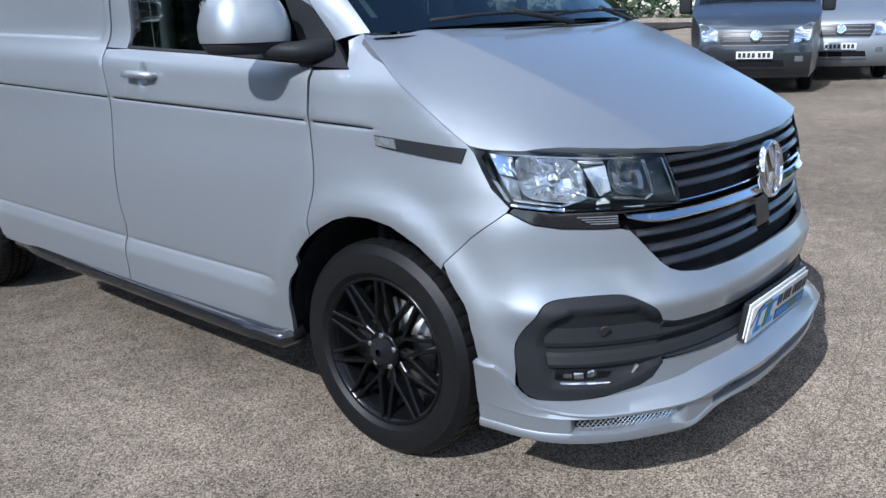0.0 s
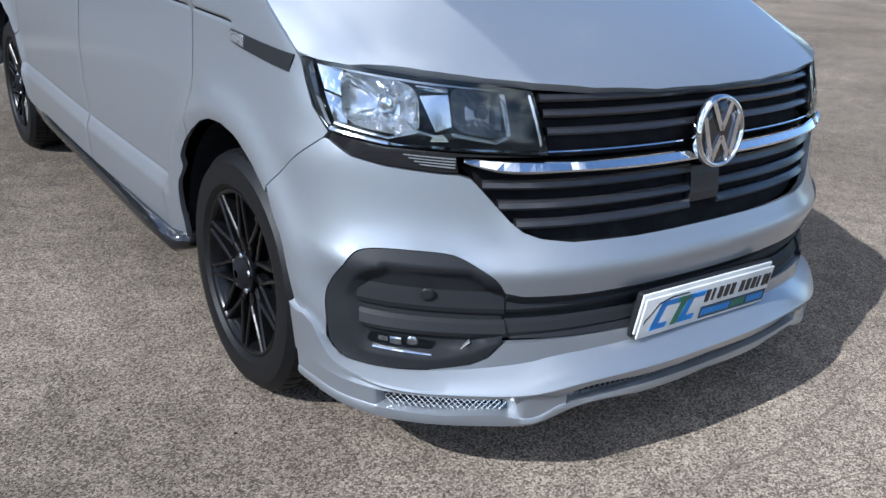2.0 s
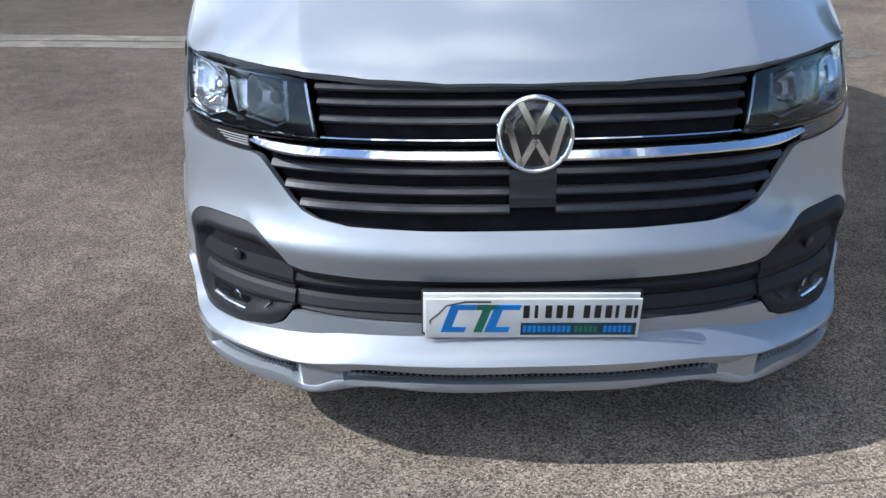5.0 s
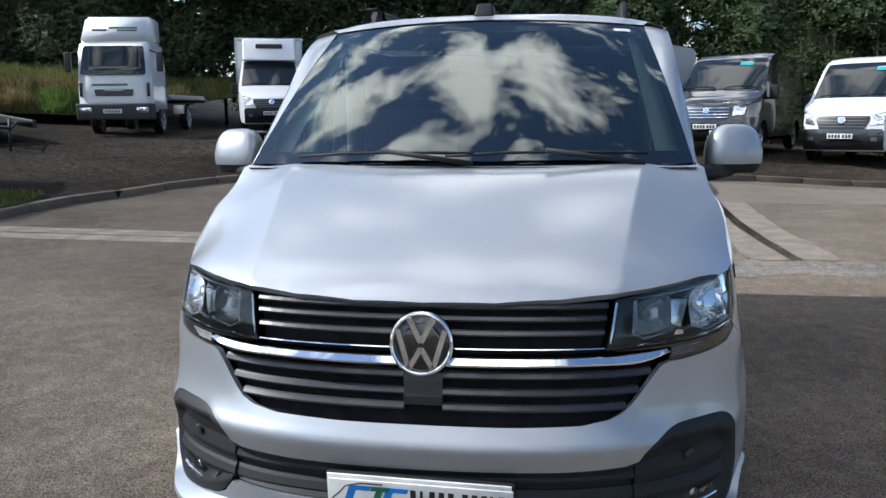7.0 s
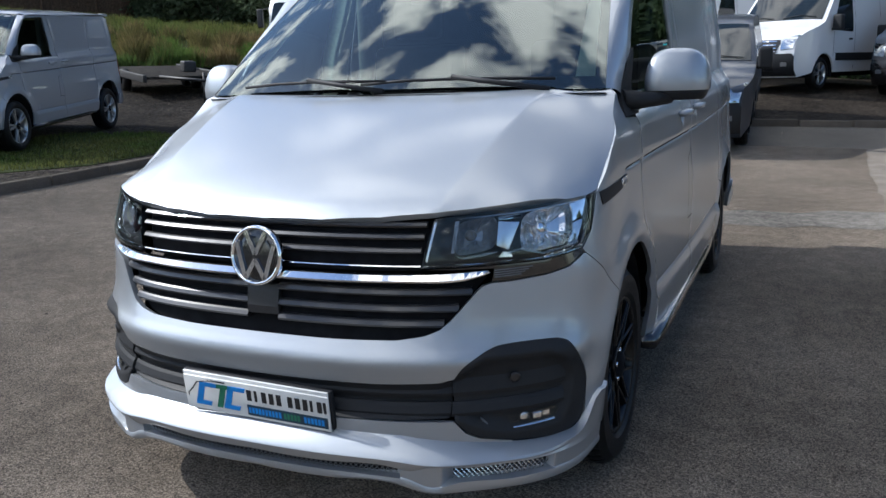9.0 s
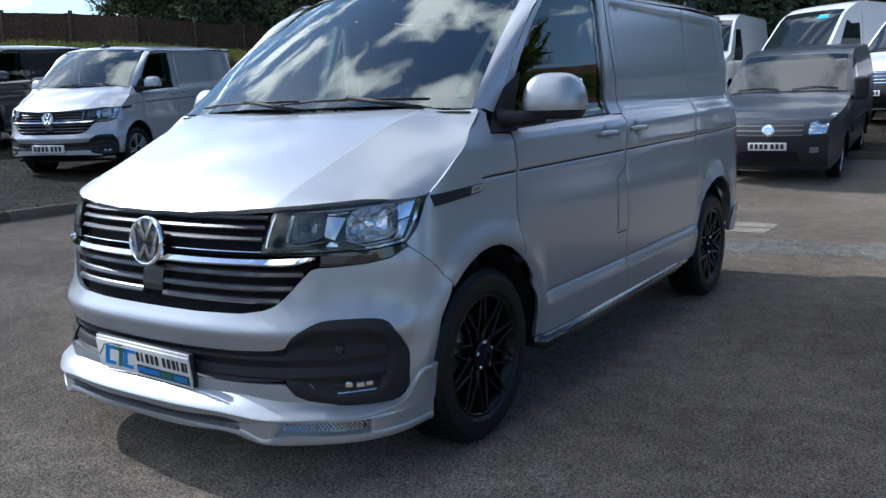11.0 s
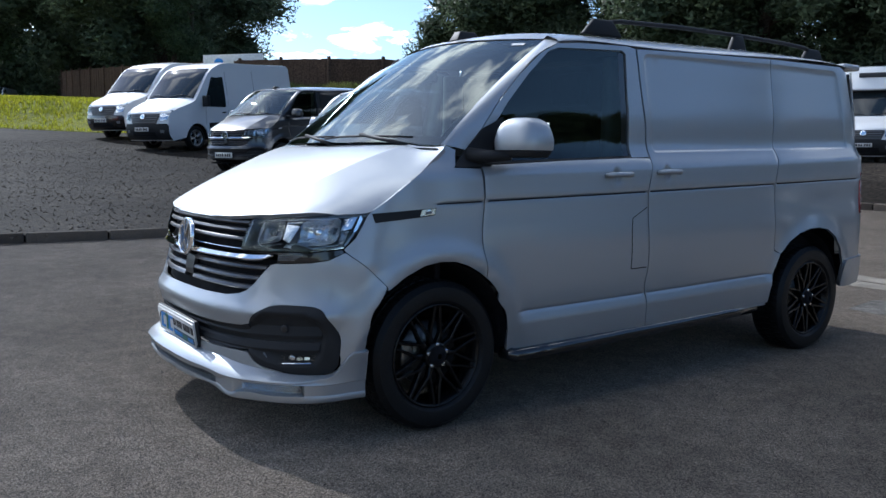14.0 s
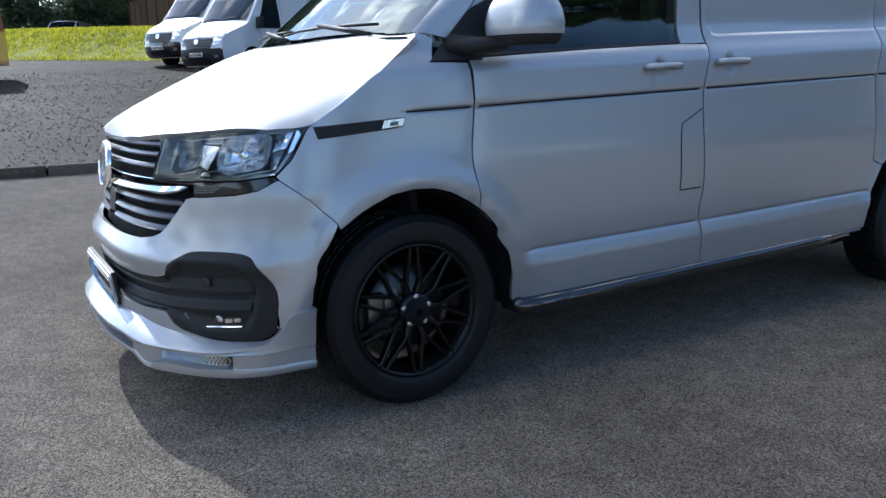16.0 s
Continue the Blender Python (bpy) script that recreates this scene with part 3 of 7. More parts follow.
def add_headlight(van, sg):
    lens = [(.54, .979), (.66, .993), (.775, 1.0), (.93, 1.011), (1.072, 1.015), (1.06, .96), (1.043, .915), (.998, .869), (.867, .853), (.64, .848), (.505, .845)]
    m = (lambda p: p) if sg > 0 else mirrored

    def facet(name, poly, deep, material, label="", parent=None, res=.02):
        """A piece of the lamp's inside; deep is a number or a function of (s, z)."""
        f = deep if callable(deep) else (lambda a, b: deep)
        return part(name, sheet(name, m(poly), surf, material, res, 0, depth=lambda a, b: f(abs(a), b)), material, parent or lamp, label)

    lamp = part("headlight", sheet("headlight", m(lens), surf, LAMP_BLACK, .03, 0, depth=lambda a, b: .062 * smooth(edge_distance((abs(a), b), lens) / .025) + .004), LAMP_BLACK, van, "clear headlight with bright reflectors in a black housing")
    part("lens", sheet("lens", m(lens), surf, LENS, .03, .004, drop=.001), LENS, lamp, "clear glossy lamp lens")
    # main bowl and a smaller smoky one, both fluted, with a bulb cap in each
    for a0, a1, b0, b1, bright in ((.792, .972, .880, .996, True), (.597, .722, .884, .978, False)):
        bm = bmesh.new()
        n = 15
        rings = []
        for f, d in ((1, .012), (.95, .017), (.84, .030), (.66, .043), (.45, .051), (.22, .054)):
            ring = []
            for i in range(4 * n):
                t = i / (4 * n) * 2 * math.pi
                c, s = math.cos(t), math.sin(t)
                u, v = math.copysign(abs(c) ** .5, c), math.copysign(abs(s) ** .5, s)
                sa, zb = (a0 + a1) / 2 + (a1 - a0) / 2 * f * u, (b0 + b1) / 2 + (b1 - b0) / 2 * f * v + .010 * u * f
                flute = .0035 * math.cos(sa * 330) if .3 < f < .96 else 0
                ring.append(bm.verts.new(skin(sg * sa, zb, d + flute)))
            rings.append(ring)
        for ra, rb in zip(rings, rings[1:]):
            for i in range(4 * n):
                bm.faces.new((ra[i], ra[(i + 1) % (4 * n)], rb[(i + 1) % (4 * n)], rb[i]))
        bm.faces.new(rings[-1])
        bowl = part("reflector", bm, REFLECTOR if bright else LAMP_GREY, lamp, "fluted bright reflector" if bright else "smoky grey reflector")
        c = skin(sg * ((a0 + a1) / 2 - .01), (b0 + b1) / 2 + .006, .050)
        out = skin(sg * (a0 + a1) / 2, (b0 + b1) / 2, -1) - skin(sg * (a0 + a1) / 2, (b0 + b1) / 2, 0)
        part("bulb_cap", disc(bmesh.new(), c, out, .021 if bright else .016, .016, 24, .006), CHROME if bright else GREY_PLASTIC, bowl)
    # the silver block between the bowls, with its pale head and foot
    facet("divider", [(.722, .902), (.757, .888), (.790, .962), (.726, .968)], lambda a, b: .012 + .10 * abs(b - .968) * .25, DRL, "silver block between the bowls")
    facet("divider_head", [(.726, .970), (.791, .964), (.797, .984), (.728, .984)], lambda a, b: .012 + .5 * max(0, b - .968), CHROME)
    facet("divider_foot", [(.728, .868), (.770, .866), (.762, .880), (.742, .884)], .014, REFLECTOR)
    # outer bright wall: a clear upper piece over a smoky lower one
    facet("outer_wall", [(.974, .945), (1.020, .955), (1.034, 1.004), (.976, .999)], lambda a, b: .012 + .35 * max(0, 1.03 - a), CHROME, "bright outer wall of the lamp")
    facet("outer_wall", [(.972, .884), (.998, .890), (1.018, .950), (.974, .940)], lambda a, b: .012 + .55 * max(0, 1.01 - a), REFLECTOR)
    facet("light_blade", [(1.030, .935), (1.045, .945), (1.062, 1.008), (1.044, 1.008)], .007, CHROME, "chrome blade along the outer edge")
    facet("light_blade", [(1.000, .880), (1.012, .882), (1.043, .940), (1.028, .932)], .008, LAMP_GREY)
    # thin bright lines: foot of the bowls, the long strip below, the edge beside the grille
    lines = [((.992, .886), (.862, .868)), ((.862, .868), (.795, .887)), ((.795, .887), (.757, .879)), ((.722, .884), (.625, .869)), ((.625, .869), (.598, .882))]
    guides = [bar_on(sg * p[0], sg * q[0], p[1], q[1], .0085, -.008, 5, .026) for p, q in lines]
    part("light_guide", bm_join(*guides), DRL, lamp, "pale day light line")
    strips = [bar_on(sg * .512, sg * .86, .852, .857, .0065, -.001, 12, .012), bar_on(sg * .86, sg * 1.000, .857, .874, .010, -.001, 8, .012)]
    part("chrome_strip", bm_join(*strips), CHROME, lamp, "chrome strip along the lens")
    facet("inner_edge", [(.516, .858), (.522, .858), (.548, .972), (.541, .972)], .008, DRL)
    facet("inner_edge", [(.590, .886), (.600, .886), (.612, .974), (.600, .974)], .014, LAMP_GREY)
    facet("brow", [(.60, .979), (.775, .990), (.93, 1.001), (1.02, 1.004), (.93, .997), (.775, .985)], .010, LAMP_GREY)
    trim = [(.505, .841), (.64, .844), (.867, .849), (.995, .864), (1.004, .854), (.942, .824), (.866, .810), (.74, .801), (.705, .802), (.712, .838)]
    tr = part("indicator_trim", sheet("indicator_trim", m(trim), surf, GLOSS_BLACK, .03, .03, depth=lambda a, b: .004), GLOSS_BLACK, van, "dark strip with the indicator under the headlight")
    for k in range(4):
        part("indicator_rib", bar_on(sg * .712, sg * (.79 + .012 * k), .813 + .0065 * k, .817 + .0065 * k, .004, -.0015, 6, .02), GREY_PLASTIC, tr)
    return lamp


def add_mirror(van, sg):
    arm = part("door_mirror", bm_tube([(sg * .84, .20, 1.265), (sg * .92, .27, 1.262), (sg * .99, .34, 1.268)], [.050, .036, .03], 12, .8), BLACK_PLASTIC, van, "silver door mirror on a black arm")

    def shell(z0, z1, grow, material, name, label):
        bm = bmesh.new()
        bmesh.ops.create_uvsphere(bm, u_segments=36, v_segments=24, radius=1)
        for v in bm.verts:
            p = v.co
            q = Vector([math.copysign(abs(c) ** .62, c) for c in p])
            top = 1 - .16 * max(0, q.z)
            v.co = Vector((sg * (1.012 + (.112 + grow) * q.x * top), .395 + (.098 + grow) * q.y * (1 - .25 * max(0, q.z)) + .03 * q.x, 1.338 + (.104 + grow) * q.z))
        bmesh.ops.bisect_plane(bm, geom=list(bm.verts) + list(bm.edges) + list(bm.faces), plane_co=(0, 0, z1), plane_no=(0, 0, 1), clear_outer=True)
        bmesh.ops.bisect_plane(bm, geom=list(bm.verts) + list(bm.edges) + list(bm.faces), plane_co=(0, 0, z0), plane_no=(0, 0, -1), clear_outer=True)
        bmesh.ops.holes_fill(bm, edges=[e for e in bm.edges if e.is_boundary], sides=0)
        if sg < 0:
            bmesh.ops.reverse_faces(bm, faces=list(bm.faces))
        for f in bm.faces:
            f.smooth = len(f.verts) < 6
        part(name, bm, material, arm, label)

    shell(1.292, 2, 0, PAINT_NOW[0], "cap", "painted silver cap")
    shell(1.258, 1.292, -.004, BLACK_PLASTIC, "housing", "black plastic lower housing")
    bm = bm_box(sg * .93, sg * 1.095, .467, .476, 1.285, 1.42, .01)
    part("mirror_glass", bm, CHROME, arm, "mirror glass")


PAINT_NOW = [SILVER]


def build_transporter(van, paint, hero=True, rim_mat=None):
    PAINT_NOW[0] = paint
    rim_mat = rim_mat or SATIN_BLACK
    res = .035 if hero else .07

    def panel(name, poly, material=paint, parent=van, label="", **kw):
        kw.setdefault("res", res)
        return part(name, sheet(name, poly, surf, material, **kw), material, parent, label)

    # front bumper, one skin round the nose to both arches
    half = [(0, .640), (.25, .640), (.44, .644), (.52, .656), (.56, .671), (.590, .696), (.653, .766), (.678, .790), (.705, .797), (.74, .797), (.866, .806), (.942, .820), (1.003, .850), (1.012, .851),
            (1.107, .780), (1.1925, .702)]
    half += flank([(-.345, .63), (-.376, .573), (-.388, .50), (-.392, .44), (-.392, .345)])
    pod = [(.612, .533), (.64, .568), (.68, .599), (.725, .621), (.79, .627), (.87, .627), (.93, .621), (.973, .603), (1.006, .57), (1.03, .52), (1.045, .47), (1.05, .42)]
    turns = np.linspace(0, len(pod) - 1, 44)
    pod = list(zip(spline(range(len(pod)), [p[0] for p in pod])(turns).tolist(), spline(range(len(pod)), [p[1] for p in pod])(turns).tolist()))
    half += [(1.058, .345), (1.056, .40)] + [(a + .002, b + .0015) for a, b in pod[::-1]] + [(.57, .524), (.4, .518), (0, .516)]
    panel("front_bumper", both(half), label="painted front bumper", res=.028, lines=[([(s, .59) for s in np.linspace(-1.05, 1.05, 40)], (-.03, -.015, 0, .012, .024, .036))])
    # black insert with ribs, and the pods at the corners
    ins = [(0, .412), (.35, .414), (.60, .417), (.617, .42), (.608, .528), (.57, .522), (.4, .515), (0, .513)]
    insert = panel("bumper_insert", both(ins), BLACK_PLASTIC, label="black plastic lower grille", rim=.01, depth=lambda a, b: .035 * smooth((.514 - b) / .012) * smooth((b - .412) / .012))
    for z, hi in ((.497, .030), (.443, .042)):
        part("rib", bar_on(-.61, .61, z, z, hi, -.014, 28, .04, .006), BLACK_PLASTIC, insert)
    for sg in (1, -1):
        m = (lambda p: p) if sg > 0 else mirrored
        out = pod + [(1.048, .375), (1.03, .350), (1.0, .337), (.93, .334), (.80, .341), (.70, .357), (.66, .375), (.622, .412)]
        inner = [(.60, .535), (.66, .56), (.70, .592), (.90, .596), (.965, .57), (.985, .50), (.985, .42), (.965, .375), (.80, .367), (.70, .39), (.60, .43)]
        p = panel("fog_lamp_surround", m(out), BLACK_PLASTIC, label="black plastic fog lamp surround", res=.02, depth=pressed(inner, .022, .02), lines=[(m(ring_line(inner)), (0, .01, .02))])
        for z0, z1, s0, hi, pr in ((.503, .512, .612, .046, -.010), (.443, .452, .612, .042, -.006)):
            part("shelf", bar_on(sg * s0, sg * .968, z0, z1, hi, pr, 12, .03, .006), BLACK_PLASTIC, p)
        slot = [(.715, .418), (.955, .428), (.962, .40), (.94, .374), (.80, .362), (.75, .38)]
        fog = panel("fog_lamp", m(slot), GLOSS_BLACK, p, "fog lamp behind a clear lens", res=.02, depth=lambda a, b: .03)
        bm = bmesh.new()
        disc(bm, skin(sg * .845, .397, .026), skin(sg * .845, .397, -1) - skin(sg * .845, .397, 0), .016, .004, 24, .002)
        part("reflector", bm_join(bm, bar_on(sg * .872, sg * .900, .397, .398, .026, -.018, 2, .03), bar_on(sg * .906, sg * .930, .400, .401, .024, -.020, 2, .03), bar_on(sg * .79, sg * .94, .376, .384, .006, -.006, 6, .03)), REFLECTOR, fog)
        part("lens", sheet("lens", m([(.79, .41), (.95, .42), (.955, .395), (.93, .376), (.80, .37)]), surf, LENS, .03, .003, depth=lambda a, b: .014), LENS, fog)
        bm = bmesh.new()
        c = skin(sg * .798, .524, .011)
        disc(bm, c, skin(sg * .798, .524, -1) - c, .016, .004, 24, .001)
        part("parking_sensor", bm, GRILLE_BLACK, p)
        part("trim_line", bar_on(sg * .700, sg * .742, .412, .378, .006, -.008, 4, .02), GREY_PLASTIC, p)
        add_headlight(van, sg)
        add_mirror(van, sg)
    # painted strip under the insert
    strip = [(0, .352), (.5, .345), (.8, .325), (.8, .339), (.70, .354), (.655, .372), (.618, .41), (.35, .411), (0, .409)]
    panel("lower_bumper_strip", both(strip), paint, label="painted lower edge of the bumper")
    # upper and lower grille
    low = [(0, .638), (.25, .638), (.44, .642), (.52, .653), (.56, .668), (.590, .692), (.653, .763), (.69, .80), (.70, .81), (0, .81)]
    grille = panel("lower_grille", both(low), DARK, label="black slatted grille", depth=lambda a, b: .04, rim=0)
    for z, s1 in ((.775, .65), (.729, .612), (.688, .572)):
        for a, b in ((-s1, -.055), (.055, s1)):
            part("slat", bar_on(a, b, z, z, .021, -.010, 20, .035, .004), GRILLE_SLAT, grille)
    part("sensor_cover", bar_on(-.055, .055, .735, .735, .088, -.010, 6, .03), GRILLE_BLACK, grille, "square dark sensor cover")
    up = [(0, .828), (.503, .832), (.503, .845), (.535, .980), (.40, .982), (0, .983)]
    grille = panel("upper_grille", both(up), DARK, label="black slatted grille between the headlights", depth=lambda a, b: .04, rim=0)
    for z in (.968, .935, .896):
        part("slat", bar_on(-.522 + (.98 - z) * .2, .522 - (.98 - z) * .2, z, z, .018, -.008, 24, .035, .003), GRILLE_SLAT, grille)
    part("chrome_line", bar_on(-.503, .503, .851, .851, .006, -.006, 24, .02), CHROME, grille, "thin chrome line")
    bar = bmesh.new()
    low_z, high_z = spline([0, .3, .5, .64, .695], [.802, .8025, .804, .811, .828]), spline([0, .3, .5, .60, .695], [.828, .8285, .830, .833, .836])
    rings = []
    for q in np.linspace(-.695, .695, 80):
        zl, zh = float(low_z(abs(q))), float(high_z(abs(q)))
        prof = ((zl, .02), (zl, -.004), (zl + (zh - zl) * .12, -.011), (zl + (zh - zl) * .30, -.011), (zl + (zh - zl) * .88, .000), (zh, .006), (zh, .02))
        rings.append([bar.verts.new(v) for v in skins([q] * 7, [p[0] for p in prof], [p[1] for p in prof])])
    for ra, rb in zip(rings, rings[1:]):
        for k in range(6):
            bar.faces.new((ra[k], rb[k], rb[k + 1], ra[k + 1]))
    bmesh.ops.recalc_face_normals(bar, faces=list(bar.faces))
    part("chrome_bar", bar, CHROME, van, "chrome bar across the grille")
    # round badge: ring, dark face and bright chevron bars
    bm = bmesh.new()
    face, axis = Vector((0, -.838, .866)), Vector((0, -1, .12)).normalized()
    badge = part("badge", disc(bm, face, axis, .082, .012, 56, .002), GLOSS_BLACK, van, "round chrome badge with a dark face")
    q = Matrix.Translation(face) @ axis.to_track_quat("Z", "Y").to_matrix().to_4x4()
    bm = bm_lathe([(.0, .089), (.012, .090), (.02, .086), (.021, .080), (.012, .077), (.0, .077)], 64)
    bm.transform(q @ Matrix.Rotation(-math.pi / 2, 4, "Y"))
    part("ring", bm, CHROME, badge, "chrome ring")
    for x0, y0, x1, y1 in ((-.036, .072, 0, .004), (.036, .072, 0, .004), (-.066, .038, -.034, -.070), (.066, .038, .034, -.070), (-.034, -.070, 0, -.012), (.034, -.070, 0, -.012)):
        d = Vector((x1 - x0, y1 - y0, 0))
        n = Vector((-d.y, d.x, 0)).normalized() * .0072
        a, b = Vector((x0, y0, 0)), Vector((x1, y1, 0))
        bm = bmesh.new()
        vs = [bm.verts.new(q @ (p + k + Vector((0, 0, h)))) for h in (.010, .019) for p, k in ((a, n), (a, -n), (b, -n), (b, n))]
        for f in ((4, 5, 6, 7), (0, 1, 5, 4), (1, 2, 6, 5), (2, 3, 7, 6), (3, 0, 4, 7)):
            bm.faces.new([vs[i] for i in f])
        bmesh.ops.recalc_face_normals(bm, faces=list(bm.faces))
        part("emblem_bar", bm, CHROME, badge)
    # bonnet, screen and roof
    bpoly = [(0, -.812), (.20, -.806), (.38, -.782), (.528, -.741), (.62, -.690), (.682, -.646), (.73, -.607), (.795, -.540), (.838, -.488), (.870, -.42), (.892, -.358), (.897, -.28), (.896, -.193), (.888, -.10), (.866, -.03), (.856, .05), (.84, .058), (.6, -.012), (.3, -.062), (0, -.08)]
    part("bonnet", sheet("bonnet", both(bpoly), bonnet_at, paint, res * .85, .02, .002, lines=[([(sg * (.53 + .155 * (y + .74)), y) for y in np.linspace(-.74, -.02, 20)], (-.02, -.008, 0, .008, .02, .04)) for sg in (1, -1)]), paint, van, "painted bonnet with two creases")
    screen = part("windscreen", sheet("windscreen", [(-1, 0), (1, 0), (1, 1), (-1, 1)], screen_at, GLASS, .08, 0), GLASS, van, "windscreen mirroring the sky")
    border = grid_mesh("screen_border", lambda u, v: screen_at(u * .999, v) + np.array([0, .002, -.002]), 40, 4, GLOSS_BLACK, u=(-1, 1), v=(0, .07))
    part("lower_border", border, GLOSS_BLACK, screen)
    part("upper_border", grid_mesh("upper_border", lambda u, v: screen_at(u * .999, v) + np.array([0, .002, -.002]), 40, 3, GLOSS_BLACK, u=(-1, 1), v=(.955, 1)), GLOSS_BLACK, screen)
    for sg in (1, -1):
        part("side_border", grid_mesh("side_border", lambda u, v, sg=sg: screen_at(sg * u, v) + np.array([0, .002, -.002]), 3, 20, GLOSS_BLACK, u=(.955, 1), v=(.05, .98), flip=sg < 0), GLOSS_BLACK, screen)
    part("cowl", grid_mesh("cowl", lambda u, v: np.array([.83 * u, .05 - .135 * (1 - u * u) + .10 * v - .02, 1.297 + .008 * (1 - u * u) - .03 * v]), 30, 3, BLACK_PLASTIC, u=(-1, 1)), BLACK_PLASTIC, van, "black scuttle under the windscreen")
    part("roof", grid_mesh("roof", lambda u, v: roof_at(u, v ** 1.8), 48, 44, paint, u=(-1, 1)), paint, van, "painted roof")
    for sg in (1, -1):
        def pillar(u, v, sg=sg):
            a = Vector(screen_at(1.0, v))
            t = v
            z = 1.29 + (1.843 - 1.29) * (t ** .93)
            y = float(PILLAR(z))
            c = Vector(surf(at_y(y, z), z))
            p = a.lerp(c, u) + Vector((.35, -.55, .25)) * .022 * 4 * u * (1 - u) * (.4 + .6 * (1 - v))
            return (sg * p.x, p.y, p.z)
        part("a_pillar", grid_mesh("a_pillar", pillar, 8, 24, paint, flip=sg < 0), paint, van, "painted windscreen pillar")
    # flanks
    for sg in (1, -1):
        m = (lambda p: p) if sg > 0 else mirrored
        wing = [(1.0138, .8535), (1.1088, .7818), (1.1943, .7038)] + flank(ARCH[4:11]) + flank([(.2395, .6985), (.240, .74), (.243, 1.04), (.235, 1.205), (.10, 1.21), (.125, 1.29), (.07, 1.31), (-.02, 1.232), (-.10, 1.185), (-.19, 1.128), (-.28, 1.068), (-.345, 1.028)]) + [(1.075, 1.005), (1.064, .96), (1.047, .913), (1.004, .865)]
        panel("front_wing", m(wing), label="painted front wing", lines=[(m(belt(-.3, .24)), BELT_ROWS)], res=.03)
        st = flank([(-.352, 1.014), (-.06, 1.029), (-.028, 1.030), (-.036, 1.000), (-.08, .994), (-.34, .974)])
        vent = panel("wing_trim", m(st), BLACK_PLASTIC, label="black trim strip behind the headlight", depth=lambda a, b: -.005, rim=.008)
        part("chip", sheet("chip", m(flank([(-.108, 1.0235), (-.032, 1.0275), (-.040, 1.0025), (-.120, .9965)])), surf, DRL, .02, .004, depth=lambda a, b: -.009), DRL, vent, "small chrome chip")
        part("chip_mark", sheet("chip_mark", m(flank([(-.085, 1.016), (-.055, 1.018), (-.062, 1.006), (-.092, 1.004)])), surf, GREY_PLASTIC, .02, .002, depth=lambda a, b: -.011), GREY_PLASTIC, vent)
        tilt = [(.30, 1.222), (.248, 1.215), (.249, 1.04), (.2445, .74), (.2425, .6965)] + ARCH[11:] + [(.41, .325), (.8, .332)]
        dish_a, dish_b = dish(1.115, 1.172), dish(1.50, 1.186)
        skinp = flank(tilt + DOOR_REAR[:5] + [(1.25, 1.262), (.8, 1.246)])
        door = panel("front_door", m(skinp), label="painted front door", depth=dish_a[0], lines=[(m(belt(.25, 1.34)), BELT_ROWS), (m(crease(.40, 1.34)), CREASE_ROWS), (m(shoulder(.3, 1.39)), SHOULDER_ROWS)] + [(m(r), k) for r, k in dish_a[1]])
        frame_poly = flank([(.268, 1.375), (.282, 1.392), (.386, 1.515), (.534, 1.659), (.686, 1.780), (.795, 1.832), (.95, 1.848), (1.30, 1.858), (1.355, 1.847), (1.38, 1.45), (1.389, 1.268), (1.255, 1.264), (1.265, 1.55), (1.276, 1.815), (1.25, 1.832), (.80, 1.812), (.735, 1.79), (.60, 1.675), (.445, 1.52), (.345, 1.40), (.30, 1.34)])
        part("window_frame", sheet("window_frame", m(frame_poly), surf, paint, .03, .015), paint, door, "painted window frame")
        pane = flank([(.255, 1.215), (.30, 1.225), (.8, 1.249), (1.252, 1.266), (1.262, 1.55), (1.273, 1.812), (1.25, 1.828), (.80, 1.808), (.737, 1.787), (.602, 1.672), (.447, 1.517), (.347, 1.396), (.30, 1.34)])
        part("side_window", sheet("side_window", m(pane), surf, SIDE_GLASS, .06, 0, depth=lambda a, b: .012), SIDE_GLASS, door, "dark side window")
        part("window_seal", bar_on(sg * at_y(.30, 1.23), sg * at_y(1.25, 1.265), 1.233, 1.27, .014, -.002, 16, .012), BLACK_PLASTIC, door)
        part("rear_window_seal", sheet("rear_window_seal", m(flank([(1.205, 1.266), (1.252, 1.267), (1.262, 1.55), (1.273, 1.814), (1.225, 1.824), (1.215, 1.55)])), surf, GLOSS_BLACK, .04, 0, depth=lambda a, b: .010), GLOSS_BLACK, door)
        part("mirror_triangle", sheet("mirror_triangle", m(flank([(.09, 1.21), (.30, 1.215), (.41, 1.45), (.285, 1.394), (.18, 1.29)])), surf, BLACK_PLASTIC, .03, .02, depth=lambda a, b: -.006), BLACK_PLASTIC, door, "black mirror mount")

        def handle(y, z, parent):
            pts = [skin(sg * at_y(y + d, z), z + .002 * k, o) for d, o, k in ((-.082, .002, -1), (-.076, -.018, 0), (-.03, -.030, 1), (.03, -.031, 1), (.076, -.022, 1), (.086, .002, 1))]
            part("door_handle", bm_tube(pts, [.012, .016, .0155, .0155, .017, .013], 14, .9), paint, parent, "painted door handle")

        handle(1.115, 1.172, door)
        # a dark strip in the pressed groove stands in for its shade
        for y0, y1 in ((-.02, .236), (.254, 1.338), (1.352, 2.498), (2.512, 3.55)):
            zz = [1.052 + (y - .19) * .0255 for y in (y0, y1)]
            part("belt_shade", bar_on(sg * at_y(y0, zz[0]), sg * at_y(y1, zz[1]), zz[0], zz[1], .0065, .003, 18, .004), DARK, van, "dark strip for the shade in the flank's pressed line")
